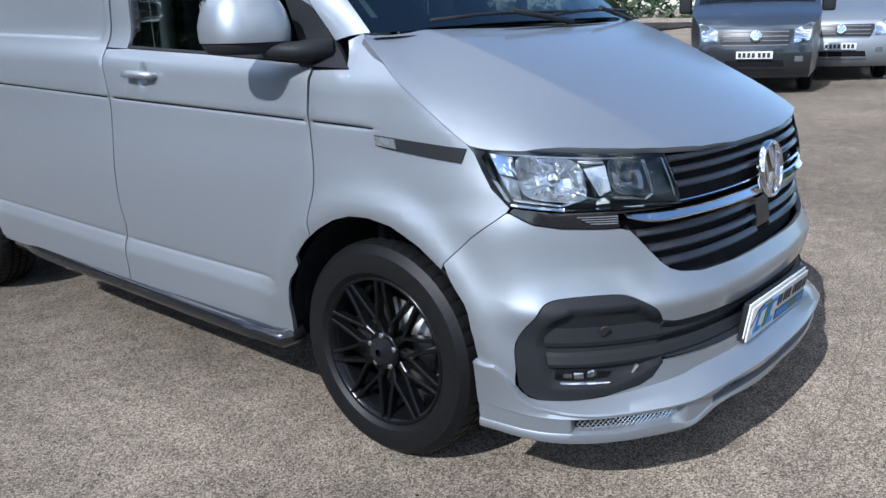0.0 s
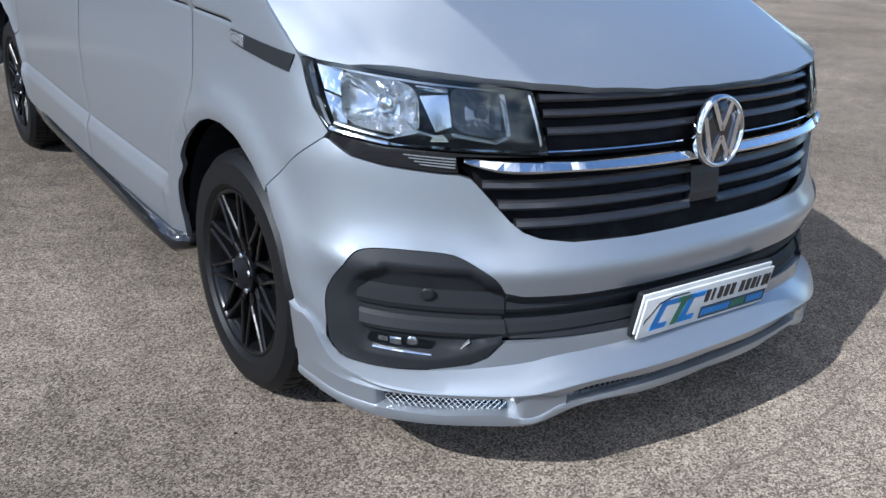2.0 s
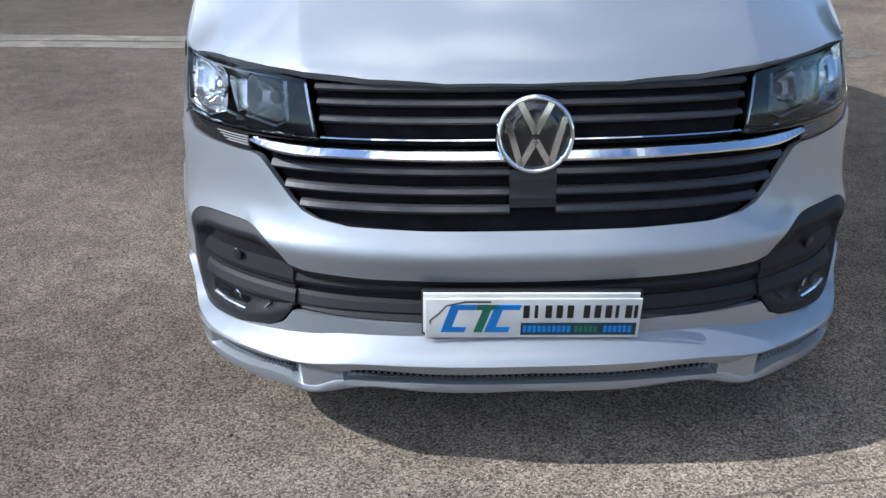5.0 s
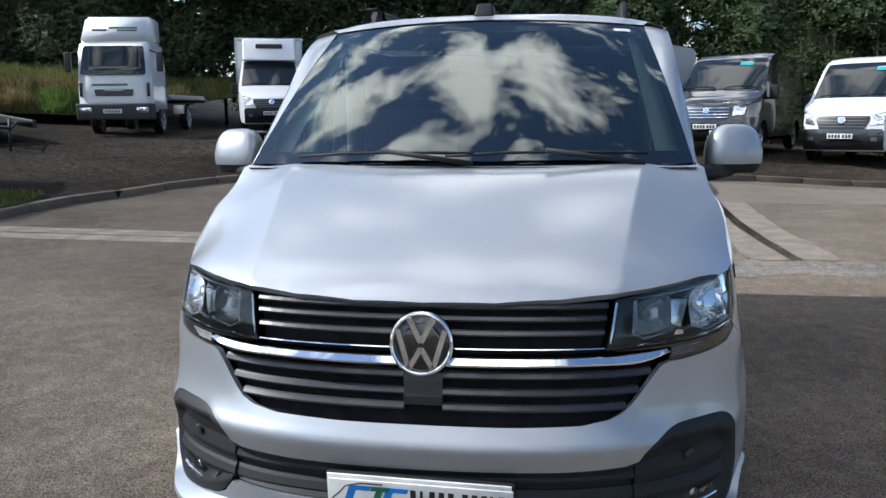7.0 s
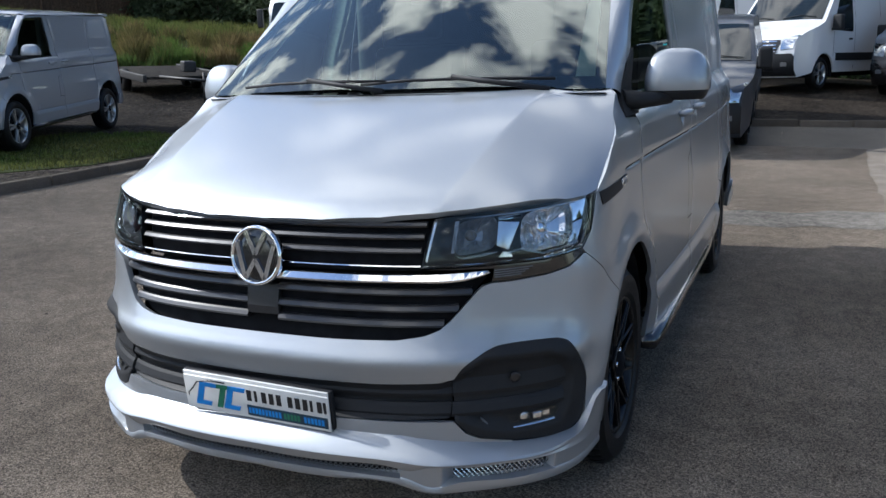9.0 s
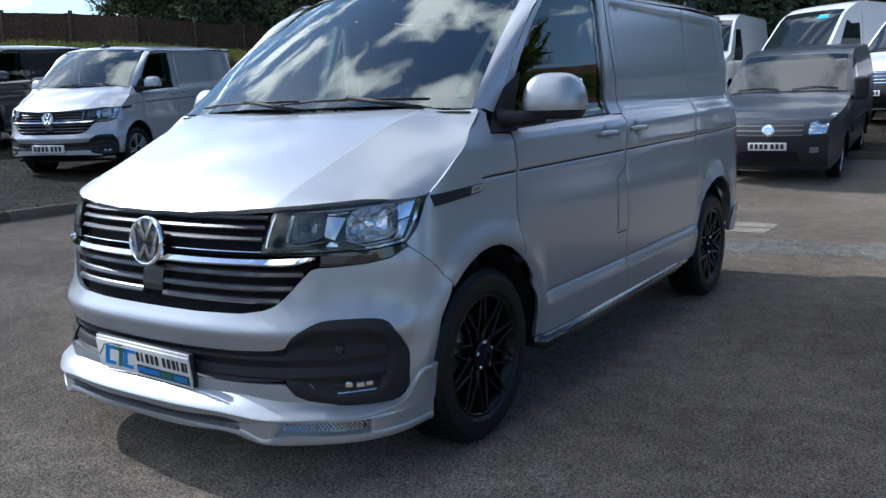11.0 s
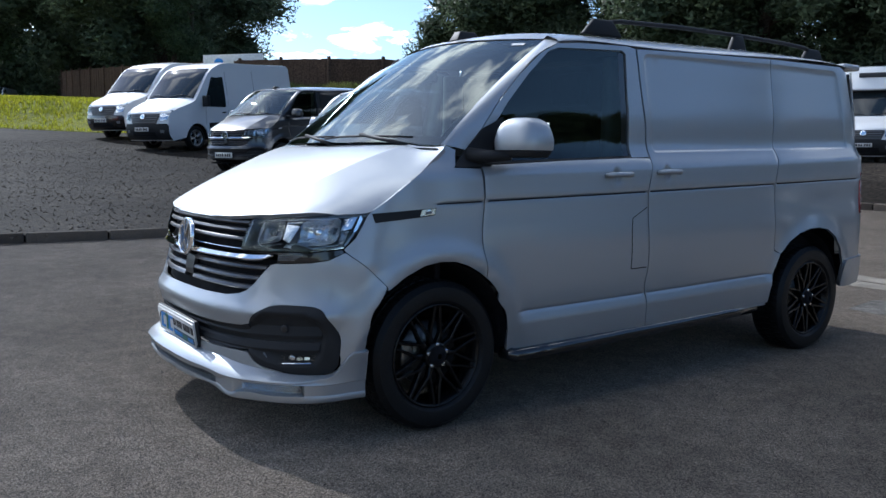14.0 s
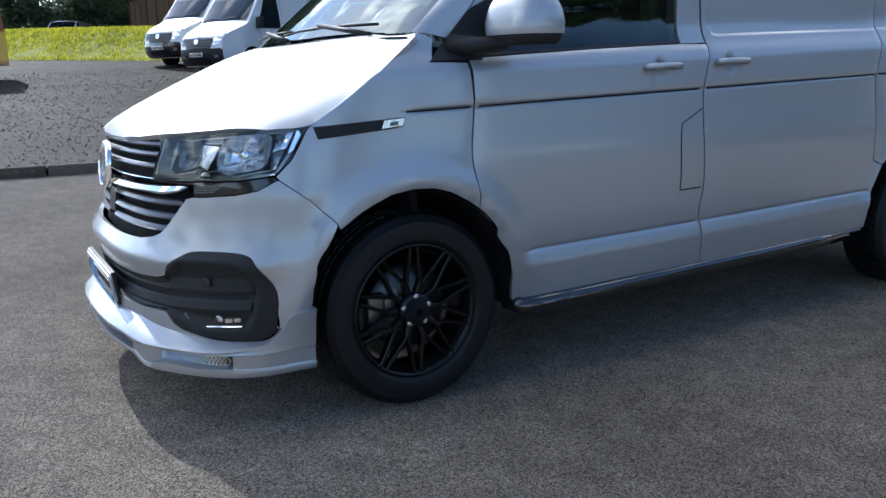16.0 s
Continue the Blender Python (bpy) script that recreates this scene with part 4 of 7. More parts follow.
        if sg > 0:
            flap = flank([(1.215, .674), (1.335, .677), (1.338, 1.0), (1.225, .945)])
            for i, (p0, p1) in enumerate(((flap[0], flap[1]), (flap[3], flap[2]), (flap[0], flap[3]))):
                bm = bmesh.new()
                vs = []
                for t in np.linspace(0, 1, 7):
                    s, z = p0[0] + (p1[0] - p0[0]) * t, p0[1] + (p1[1] - p0[1]) * t
                    wd = .0028
                    vs.append([bm.verts.new(skin(s + (wd if i == 2 else 0), z - (0 if i == 2 else wd), -.0012)), bm.verts.new(skin(s - (wd if i == 2 else 0), z + (0 if i == 2 else wd), -.0012))])
                for a, b in zip(vs, vs[1:]):
                    bm.faces.new((a[0], b[0], b[1], a[1]))
                part("flap_joint", bm, DARK, door, "joint of the filler flap")
        # load space: forward panel and quarter panel, with their pressings
        press_a = rounded(flank([(1.43, 1.29), (2.0, 1.304), (2.6, 1.318), (3.0, 1.327), (3.455, 1.338), (3.37, 1.862), (2.6, 1.853), (2.0, 1.842), (1.41, 1.83)]), .05)
        press_b = press_a
        a = [(1.350, .335), (2.40, .375), (2.458, .378)] + REAR_ARCH[:4] + [(2.56, .675)] + [(2.505, .70), (2.503, 1.12), (2.56, 1.30), (2.588, 1.60), (2.592, 1.883), (1.366, 1.848), (1.391, 1.45), (1.398, 1.265), (1.348, 1.09), (1.351, .874), (1.348, .5)]
        pa = panel("side_panel", m(flank(a)), label="painted load-space side with a pressed panel", depth=lambda u, v, f=pressed(press_a, .0065, .018), g=dish_b[0]: f(u, v) + (g(u, v) if sg > 0 else 0),
                   lines=([(m(r), k) for r, k in dish_b[1]] if sg > 0 else []) + [(m(belt(1.35, 2.5)), BELT_ROWS), (m(crease(1.36, 2.56)), CREASE_ROWS), (m(shoulder(1.39, 2.56)), SHOULDER_ROWS), (m(ring_line(press_a)), (-.004, .004, .010, .018))])
        b = [(2.564, .68)] + REAR_ARCH[4:] + [(3.34, .41), (3.42, .42), (3.58, .44), (3.60, .9), (3.60, 1.2), (3.57, 1.5), (3.50, 1.86), (3.42, 1.893), (2.597, 1.884), (2.593, 1.60), (2.565, 1.30), (2.508, 1.12), (2.51, .705)]
        pb = panel("quarter_panel", m(flank(b)), label="painted rear quarter with a pressed panel", depth=pressed(press_b, .0065, .02),
                   lines=[(m(belt(2.51, 3.5)), BELT_ROWS), (m(shoulder(2.56, 3.55)), SHOULDER_ROWS), (m(ring_line(press_b)), (-.004, .004, .011, .02))])
        if sg > 0:
            handle(1.50, 1.186, pa)
            part("slide_rail", bar_on(at_y(2.515, 1.115), at_y(3.47, 1.137), 1.115, 1.137, .014, .0015, 12, .01), DARK, pb, "dark slot of the sliding door")
        part("rear_bumper", sheet("rear_bumper", m(flank([(3.325, .41), (3.33, .59), (3.6, .60)]) + [(5.2, .60), (5.9, .60), (5.9, .42), (5.2, .42)]), surf, paint, .05, .02, depth=lambda a, b: -.02), paint, van, "painted rear bumper")
        part("tail_lamp", sheet("tail_lamp", m(flank([(3.545, .90), (3.60, .90), (3.61, 1.18), (3.55, 1.17)]) ), surf, RED_LENS, .04, .01, depth=lambda a, b: -.006), RED_LENS, van, "red tail lamp")
        back = flank([(3.604, .44)]) + [(5.95, .44), (5.95, 1.86)] + flank([(3.60, 1.87), (3.604, 1.2)])
        part("rear_door", sheet("rear_door", m(back), surf, paint, .06, .01), paint, van, "painted rear door")
        # black step tube along the sill
        ys = np.linspace(.44, 2.36, 9)
        tube = part("side_bar", bm_tube([(sg * .86, .41, .315)] + [(sg * (.925 + (.012 if 0 < i < 8 else 0)), y, .30 + .025 * (y - .4)) for i, y in enumerate(ys)] + [(sg * .86, 2.40, .35)], .034, 14), GLOSS_BLACK, van, "gloss black tubular side bar")
        for y in (.75, 1.4, 2.05):
            part("bracket", bm_tube([(sg * .72, y, .33), (sg * .93, y, .315)], .014, 8), BLACK_PLASTIC, tube)
        part("sill_edge", bm_tube([(sg * (float(surf(at_y(y, .335), .335)[0]) - .004), y, .318 + .0245 * (y - .41)) for y in np.linspace(.41, 2.45, 8)], .007, 8), paint, van, "bright lower edge of the sill")
        arch_liner(van, 0.0, sg * .893, .42)
        arch_liner(van, 2.93, sg * .905, .43)
        add_wheel(van, sg * .914, 0.0, .350, .235, rim_mat, hero)
        add_wheel(van, sg * .930, 3.0, .350, .235, rim_mat, hero)
        # roof rail
        if hero:
            pts = [(sg * .62, 1.16, 1.945), (sg * .62, 1.22, 1.975), (sg * .62, 1.30, 2.003), (sg * .62, 1.43, 2.021), (sg * .62, 1.9, 2.037), (sg * .62, 2.49, 2.042), (sg * .62, 3.0, 2.036), (sg * .62, 3.25, 2.026), (sg * .62, 3.36, 2.006), (sg * .62, 3.46, 1.965)]
            rail = part("roof_rail", bm_tube(pts, .013, 10), BLACK_PLASTIC, van, "black roof rail on three feet")
            for y0, y1, zt in ((1.13, 1.44, 2.018), (2.42, 2.60, 2.040), (3.22, 3.50, 2.022)):
                def shape(v, y0=y0, y1=y1):
                    if v.co.z > 1.99:
                        v.co.y = (y0 + y1) / 2 + (v.co.y - (y0 + y1) / 2) * .45
                part("foot", bm_box(sg * .602, sg * .638, y0, y1, 1.93, zt, .012, taper=shape), BLACK_PLASTIC, rail)
    # dark inside of the shell
    inner = bm_box(-.80, .80, 1.42, 3.55, .35, 1.80, .04, taper=lambda v: setattr(v.co, 'x', v.co.x * (.88 if v.co.z > 1.5 else 1)))
    part("load_space", inner, DARK, van)
    part("floor_pan", bm_box(-.50, .50, -.62, 3.4, .27, .36, .02), DARK, van)
    part("engine_bay", bm_box(-.52, .52, -.66, .05, .30, .90, .04), DARK, van)
    for sg in (1, -1):
        part("sill", bm_box(sg * .695 - .145, sg * .695 + .145, .46, 2.40, .33, .5, .02), DARK, van)
    part("under_tray", bm_box(-.80, .80, -.56, -.42, .235, .26, .005), DARK, van)
    part("nose_tray", grid_mesh("nose_tray", lambda u, v: (u * .80 + v * (float(surf(u * .98, .3)[0]) * .95 - u * .80), -.42 + v * (float(surf(u * .98, .3)[1]) + .45), .245), 24, 3, DARK, u=(-1, 1)), DARK, van)
    part("rear_pan", bm_box(-.80, .80, 3.40, 3.62, .40, .60, .02), DARK, van)
    # cab
    part("bulkhead", bm_box(-.80, .80, 1.395, 1.42, .5, 1.80, .01, taper=lambda v: setattr(v.co, 'x', v.co.x * (.90 if v.co.z > 1.5 else 1))), CAB_GREY, van, "dark grey bulkhead behind the seats")

    def slope(v):
        if v.co.z > 1.1 and v.co.y > .3:
            v.co.z -= .05
    part("cab_floor", bm_box(-.86, .86, .42, 1.42, .50, .53, .005), DARK, van)
    part("firewall", bm_box(-.84, .84, .02, .05, .50, 1.24, .005), DARK, van)
    part("cab_step", bm_box(-.84, .84, .40, .43, .40, .53, .005), DARK, van)
    part("dashboard", bm_box(-.80, .80, -.02, .52, .80, 1.285, .06, 3, slope), CAB_GREY, van, "dark grey dashboard")
    for x in (-.43, .43):
        seat = part("seat", bm_box(x - .25, x + .25, .72, 1.22, .80, .98, .06, 3), SEAT, van, "black cloth seat with a headrest")

        def lean(v):
            v.co.y += (v.co.z - 1.0) * .22
        part("backrest", bm_box(x - .24, x + .24, 1.08, 1.22, .95, 1.52, .05, 3, lean), SEAT, seat)
        part("headrest", bm_box(x - .13, x + .13, 1.20, 1.29, 1.55, 1.74, .04, 3), SEAT, seat)
    ring = bm_lathe([(-.016, .19), (0, .206), (.016, .19), (0, .174), (-.016, .19)], 40)
    ring.transform(pose(-.43, .50, 1.17, 0, 0, 90) @ pose(0, 0, 0, 0, -28, 0))
    part("steering_wheel", ring, GLOSS_BLACK, van, "black steering wheel")
    for sg in (1, -1):
        part("pillar_trim", grid_mesh("pillar_trim", lambda u, v, sg=sg: screen_at(sg * (.99 - .13 * u * (1 - .25 * v)), .04 + .93 * v) + np.array([0, .075 - .045 * u + .02 * math.sin(u * 3.14), -.03 - .012 * u]), 6, 16, LIGHT_TRIM, flip=sg > 0), LIGHT_TRIM, van, "pale pillar lining")
        part("b_pillar_trim", bm_box(sg * .74 - .03, sg * .74 + .03, 1.20, 1.39, .9, 1.80, .02), LIGHT_TRIM, van)
    part("headlining", bm_box(-.66, .66, .86, 1.40, 1.83, 1.86, .01), LIGHT_TRIM, van)
    part("interior_mirror", bm_box(-.12, .12, .50, .54, 1.66, 1.73, .02, 3), GLOSS_BLACK, van)
    part("sticker", grid_mesh("sticker", lambda u, v: screen_at(u, v) + np.array([0, -.002, .002]), 4, 2, PLATE_WHITE, u=(.80, .90), v=(.925, .95)), PLATE_WHITE, van, "small white sticker in the windscreen corner")
    # wipers, aerial and tail spoiler
    for x0, x1 in ((-.62, .05), (-.05, .66)):
        pts = [Vector(screen_at(x0 / .82, .026)) + Vector((0, -.016, .010))]
        pts += [Vector(screen_at((x0 + (x1 - x0) * t) / .82, .026 + .010 * math.sin(t * math.pi) + .008 * t)) + Vector((0, -.020, .014)) for t in (.25, .5, .75, 1)]
        wiper = part("wiper", bm_tube(pts, .0055, 8), BLACK_PLASTIC, van, "black wiper at rest")
        part("wiper_arm", bm_tube([Vector(screen_at(x1 / .84, .0)) + Vector((0, -.02, .0)), pts[2] + Vector((0, -.012, .008))], .009, 8), BLACK_PLASTIC, wiper)

    def fin(v):
        if v.co.z > 1.945:
            v.co.x *= .72
            v.co.y = .80 + (v.co.y - .80) * .6
    part("roof_aerial", bm_box(-.045, .045, .72, .90, 1.915, 1.972, .008, 2, fin), BLACK_PLASTIC, van, "small black roof aerial")
    part("tail_spoiler", bm_box(-.70, .70, 3.66, 3.86, 1.90, 1.945, .018, 3), paint, van, "painted tail spoiler")
    return van


def add_splitter(van, paint):
    """The lip spoiler under the nose, with its long slot and a mesh at each end."""
    st = [(0, .378, .325, .058, .300, .268, .243, .042), (.30, .377, .324, .058, .299, .267, .242, .042), (.455, .372, .319, .060, .294, .262, .238, .044), (.50, .368, .314, .062, .288, .255, .226, .048), (.545, .362, .309, .064, .300, .235, .214, .052),
          (.62, .353, .306, .062, .297, .245, .212, .052), (.75, .341, .305, .054, .296, .246, .213, .048), (.90, .333, .308, .044, .297, .247, .214, .040), (.985, .334, .318, .030, .298, .247, .216, .030), (1.04, .352, .338, .022, .300, .248, .218, .022),
          (1.066, .390, .372, .016, .302, .249, .219, .018), (1.085, .424, .41, .013, .303, .25, .22, .016), (1.12, .434, .422, .013, .304, .25, .221, .015), (1.158, .438, .426, .014, .305, .25, .221, .016)]
    cols = np.array(st)
    f = [spline(cols[:, 0], cols[:, k]) for k in range(1, 8)]

    def lip(s, v):
        a = abs(s)
        k = [float(g(a)) for g in f]
        zt, zl, ol, z1, z2, zb, ob = k
        pocket = float(smooth((a - .575) / .05) * smooth((.925 - a) / .022))
        recess = .024 if a < .47 else min(.036, .75 * ob) * pocket
        shelf = z2 + .003 + pocket * .006
        rows = [(zt, -.004), (zt - (zt - zl) * .35, ol * .42), (zl + .006, ol * .94), (zl, ol), (zl - .006, ol * .96), (z1, ob + .004), (z1 - .003, ob - recess), (shelf, ob - recess), (z2, ob + .002), ((z2 + zb) / 2, ob + .004), (zb + .004, ob), (zb, ob - .006), (zb, -.06)]
        i = min(int(v), len(rows) - 1)
        z, o = rows[i]
        p = skin(s, max(z, .2), -o)
        return (p.x, p.y, z)

    ss = np.concatenate([np.linspace(-1.158, 1.158, 121), [.455, .469, .471, .50, -.455, -.469, -.471, -.50], np.linspace(.57, .63, 9), -np.linspace(.57, .63, 9), np.linspace(.895, .93, 9), -np.linspace(.895, .93, 9)])
    ss = sorted(set(np.round(ss, 4)))
    verts = [lip(s, j) for s in ss for j in range(13)]
    faces = []
    for i in range(len(ss) - 1):
        for j in range(12):
            a = i * 13 + j
            faces.append([a, a + 1, a + 14, a + 13])
    me = mesh_of("front_splitter", verts, [f[::-1] for f in faces], paint)
    me.set_sharp_from_angle(angle=radians(32))
    sp = part("front_splitter", me, paint, van, "painted lip spoiler with mesh slots")
    part("slot_back", bar_on(-.46, .46, .2835, .2835, .026, .0215, 30, -.012), DARK, sp, "dark gap behind the slot")
    # crossed wires
    def mesh_wires(s0, s1, z0, z1, out, pitch):
        bm = bmesh.new()
        high = z1 - z0
        n = int((s1 - s0) / pitch)
        for k in range(-1, n + 1):
            for up in (1, -1):
                a, b = s0 + k * pitch, s0 + (k + high / pitch * .95) * pitch
                pts = []
                for t in (0, .5, 1):
                    s = a + (b - a) * t
                    if min(abs(s0), abs(s1)) - .002 <= abs(s) <= max(abs(s0), abs(s1)) + .002 or s0 <= s <= s1:
                        pts.append(skin(s, z0 + high * (t if up > 0 else 1 - t), -(out if min(abs(s0), abs(s1)) < .5 or s0 * s1 < 0 else float(f[6](abs(s))) - min(.020, .4 * float(f[6](abs(s)))))))
                if len(pts) > 1:
                    for p, q in zip(pts, pts[1:]):
                        d = (q - p).normalized()
                        n1 = d.cross(Vector((0, -1, .2))).normalized() * .0013
                        n2 = Vector((0, -1, 0)) * .002
                        vs = [bm.verts.new(v) for v in (p - n1, p + n1, q + n1, q - n1, p + n2, q + n2)]
                        bm.faces.new((vs[0], vs[4], vs[5], vs[3]))
                        bm.faces.new((vs[4], vs[1], vs[2], vs[5]))
        return bm
    part("slot_mesh", mesh_wires(-.46, .46, .271, .297, .026, .016), GREY_PLASTIC, sp)
    for sg in (1, -1):
        m = (lambda p: p) if sg > 0 else mirrored
        hole = rounded([(.612, .293), (.612, .258), (.86, .257), (.905, .258), (.914, .275), (.905, .293)], .008)
        off = lambda a, b: -.35 * float(f[6](abs(a)))
        part("mesh_back", sheet("mesh_back", m(hole), surf, BLACK_PLASTIC, .02, .0, depth=off), BLACK_PLASTIC, sp, "recessed slot in the lip")
        w = mesh_wires(.615, .908, .256, .295, .056, .0145) if sg > 0 else mesh_wires(-.908, -.615, .256, .295, .056, .0145)
        part("end_mesh", w, DRL, sp, "diamond wire mesh")
    return sp


def add_number_plate(van):
    """White show plate: a coloured logo, bars for its figures and a dark strip."""
    m = Matrix.Translation((-.003, -.902, .438)) @ pose(0, 0, 0, 8, 1.2, 0)
    def slab(x0, x1, z0, z1, y0, y1, mt, parent, name, label="", bev=0.0, shear=0.0):
        bm = bm_box(x0, x1, y0, y1, z0, z1, bev, 2)
        for v in bm.verts:
            v.co.x += (v.co.z) * shear
        bm.transform(m)
        return part(name, bm, mt, parent, label)
    pl = slab(-.264, .264, -.060, .064, .004, .022, BLACK_PLASTIC, van, "plate_holder", "black number plate holder", .006)
    slab(-.26, .255, -.050, .062, .000, .008, PLATE_WHITE, pl, "under_plate", "white plate beneath", .002)
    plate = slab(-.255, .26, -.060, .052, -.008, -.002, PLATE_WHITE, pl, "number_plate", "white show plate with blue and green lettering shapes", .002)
    y0, y1 = -.0105, -.0078
    # figures as plain bars
    xs = [-.022, .005, .031, .057, .083, .122, .148, .174, .198, .222, .243]
    for i, x in enumerate(xs):
        slab(x, x + (.008 if i in (1, 8, 10) else .015), -.001, .034, y0, y1, INK, plate, "figure_bar")
    slab(-.026, .252, -.050, -.016, y0, y1, LOGO_NAVY, plate, "strip", "dark blue strip")
    for x0, x1, mt in ((-.021, .098, LOGO_BLUE), (.103, .168, LOGO_GREEN), (.173, .247, LOGO_BLUE)):
        n = int((x1 - x0) / .0118)
        for k in range(n):
            slab(x0 + k * .0118, x0 + k * .0118 + .0085, -.042, -.023, y0 - .0006, y1, mt, plate, "word_bar")
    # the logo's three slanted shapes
    for x0, w, mt, kind in ((-.205, .062, LOGO_BLUE, "c"), (-.142, .052, LOGO_GREEN, "t"), (-.100, .062, LOGO_BLUE, "c")):
        sh = .32
        if kind == "c":
            slab(x0, x0 + w, .022, .036, y0, y1, mt, plate, "logo_shape", shear=sh)
            slab(x0, x0 + w * .92, -.042, -.028, y0, y1, mt, plate, "logo_shape", shear=sh)
            slab(x0, x0 + .022, -.030, .024, y0, y1, mt, plate, "logo_shape", shear=sh)
        else:
            slab(x0, x0 + w, .022, .036, y0, y1, mt, plate, "logo_shape", shear=sh)
            slab(x0 + .016, x0 + .036, -.042, .024, y0, y1, mt, plate, "logo_shape", shear=sh)
    bm = bm_tube([m @ Vector(p) for p in ((-.243, -.004, -.030), (-.243, -.009, -.008), (-.222, -.009, .012), (-.205, -.009, .034), (-.16, -.009, .044), (-.10, -.009, .044))], .0022, 6)
    part("logo_outline", bm, INK, plate)
    return pl


van = thing("panel_van", "silver panel van with black alloy wheels and lip spoiler", "van")
build_transporter(van, SILVER, True)
add_splitter(van, SILVER)
add_number_plate(van)


# ---- ground ----
def ground_z(x, y):
    """Level under the van, rising gently behind it and to its right."""
    x = max(x, -60.0)
    s = -.052 * x - .03 * max(0, x - 1) + .02 * min(y, 60) + .075 * min(max(0, y - 9), 9) - .20 - .10 * min(max(0, -x - 5), 5) * float(smooth((y - 12) / 12))
    return .5 * (s + math.sqrt(s * s + .0064)) - .008 + .0014 * min(max(0, -x - 8), 18) ** 2


def stony(name, dark, light, stone=110.0, bump=0.6, patch=0.5, tint=(1, 0.93, 0.84), patch_scale=0.6, gloss=0.05):
    """Ground of small stones in a binder: each stone its own shade, with large worn patches."""
    m = bpy.data.materials.new(name)
    m.use_nodes = True
    n, l = m.node_tree.nodes, m.node_tree.links
    b = n["Principled BSDF"]
    b.inputs["Roughness"].default_value = 0.75
    b.inputs["Diffuse Roughness"].default_value, b.inputs["Specular IOR Level"].default_value = 1.0, gloss
    co = n.new("ShaderNodeTexCoord")
    vo, edge = n.new("ShaderNodeTexVoronoi"), n.new("ShaderNodeTexVoronoi")
    edge.feature = "DISTANCE_TO_EDGE"
    warp = n.new("ShaderNodeTexNoise")
    warp.inputs["Scale"].default_value, warp.inputs["Detail"].default_value = stone * .5, 2
    mixv = n.new("ShaderNodeVectorMath")
    mixv.operation = "MULTIPLY_ADD"
    mixv.inputs[1].default_value = (1.2 / stone,) * 3
    l.new(warp.outputs["Color"], mixv.inputs[0])
    l.new(co.outputs["Object"], mixv.inputs[2])
    l.new(co.outputs["Object"], warp.inputs["Vector"])
    for v in (vo, edge):
        v.inputs["Scale"].default_value = stone
        l.new(mixv.outputs[0], v.inputs["Vector"])
    sep = n.new("ShaderNodeSeparateColor")
    l.new(vo.outputs["Color"], sep.inputs[0])
    ramp = n.new("ShaderNodeValToRGB")
    e = ramp.color_ramp.elements
    e[0].color, e[1].color = (*[dark * c for c in tint], 1), (*[light * c for c in tint], 1)
    e[0].position, e[1].position = 0.05, 1.0
    mid = e.new(0.6)
    mid.color = (*[(dark * .45 + light * .55) * c for c in tint], 1)
    l.new(sep.outputs["Red"], ramp.inputs[0])
    gap = n.new("ShaderNodeMapRange")
    gap.inputs["From Max"].default_value, gap.inputs["To Min"].default_value = 0.12, 0.5
    l.new(edge.outputs["Distance"], gap.inputs["Value"])
    mul = n.new("ShaderNodeMix")
    mul.data_type, mul.blend_type = "RGBA", "MULTIPLY"
    mul.inputs["Factor"].default_value = 1
    l.new(ramp.outputs[0], mul.inputs["A"])
    comb = n.new("ShaderNodeCombineColor")
    for k in ("Red", "Green", "Blue"):
        l.new(gap.outputs[0], comb.inputs[k])
    l.new(comb.outputs[0], mul.inputs["B"])
    last = mul.outputs["Result"]
    for scale, amount, lo, hi in ((patch_scale, patch, .35, .65), (7.0, patch * .6, .4, .62), (0.17, patch * .6, .4, .6)):
        no, mr = n.new("ShaderNodeTexNoise"), n.new("ShaderNodeMapRange")
        no.inputs["Scale"].default_value, no.inputs["Detail"].default_value = scale, 6
        l.new(co.outputs["Object"], no.inputs["Vector"])
        mr.inputs["From Min"].default_value, mr.inputs["From Max"].default_value = lo, hi
        mr.inputs["To Min"].default_value, mr.inputs["To Max"].default_value = 1 - amount * .55, 1 + amount * .35
        l.new(no.outputs["Fac"], mr.inputs["Value"])
        mx, cc = n.new("ShaderNodeMix"), n.new("ShaderNodeCombineColor")
        mx.data_type, mx.blend_type = "RGBA", "MULTIPLY"
        mx.inputs["Factor"].default_value = 1
        for k in ("Red", "Green", "Blue"):
            l.new(mr.outputs[0], cc.inputs[k])
        l.new(last, mx.inputs["A"])
        l.new(cc.outputs[0], mx.inputs["B"])
        last = mx.outputs["Result"]
    l.new(last, b.inputs["Base Color"])
    bp = n.new("ShaderNodeBump")
    bp.inputs["Strength"].default_value, bp.inputs["Distance"].default_value = bump, 0.006
    l.new(gap.outputs[0], bp.inputs["Height"])
    l.new(bp.outputs[0], b.inputs["Normal"])
    return m


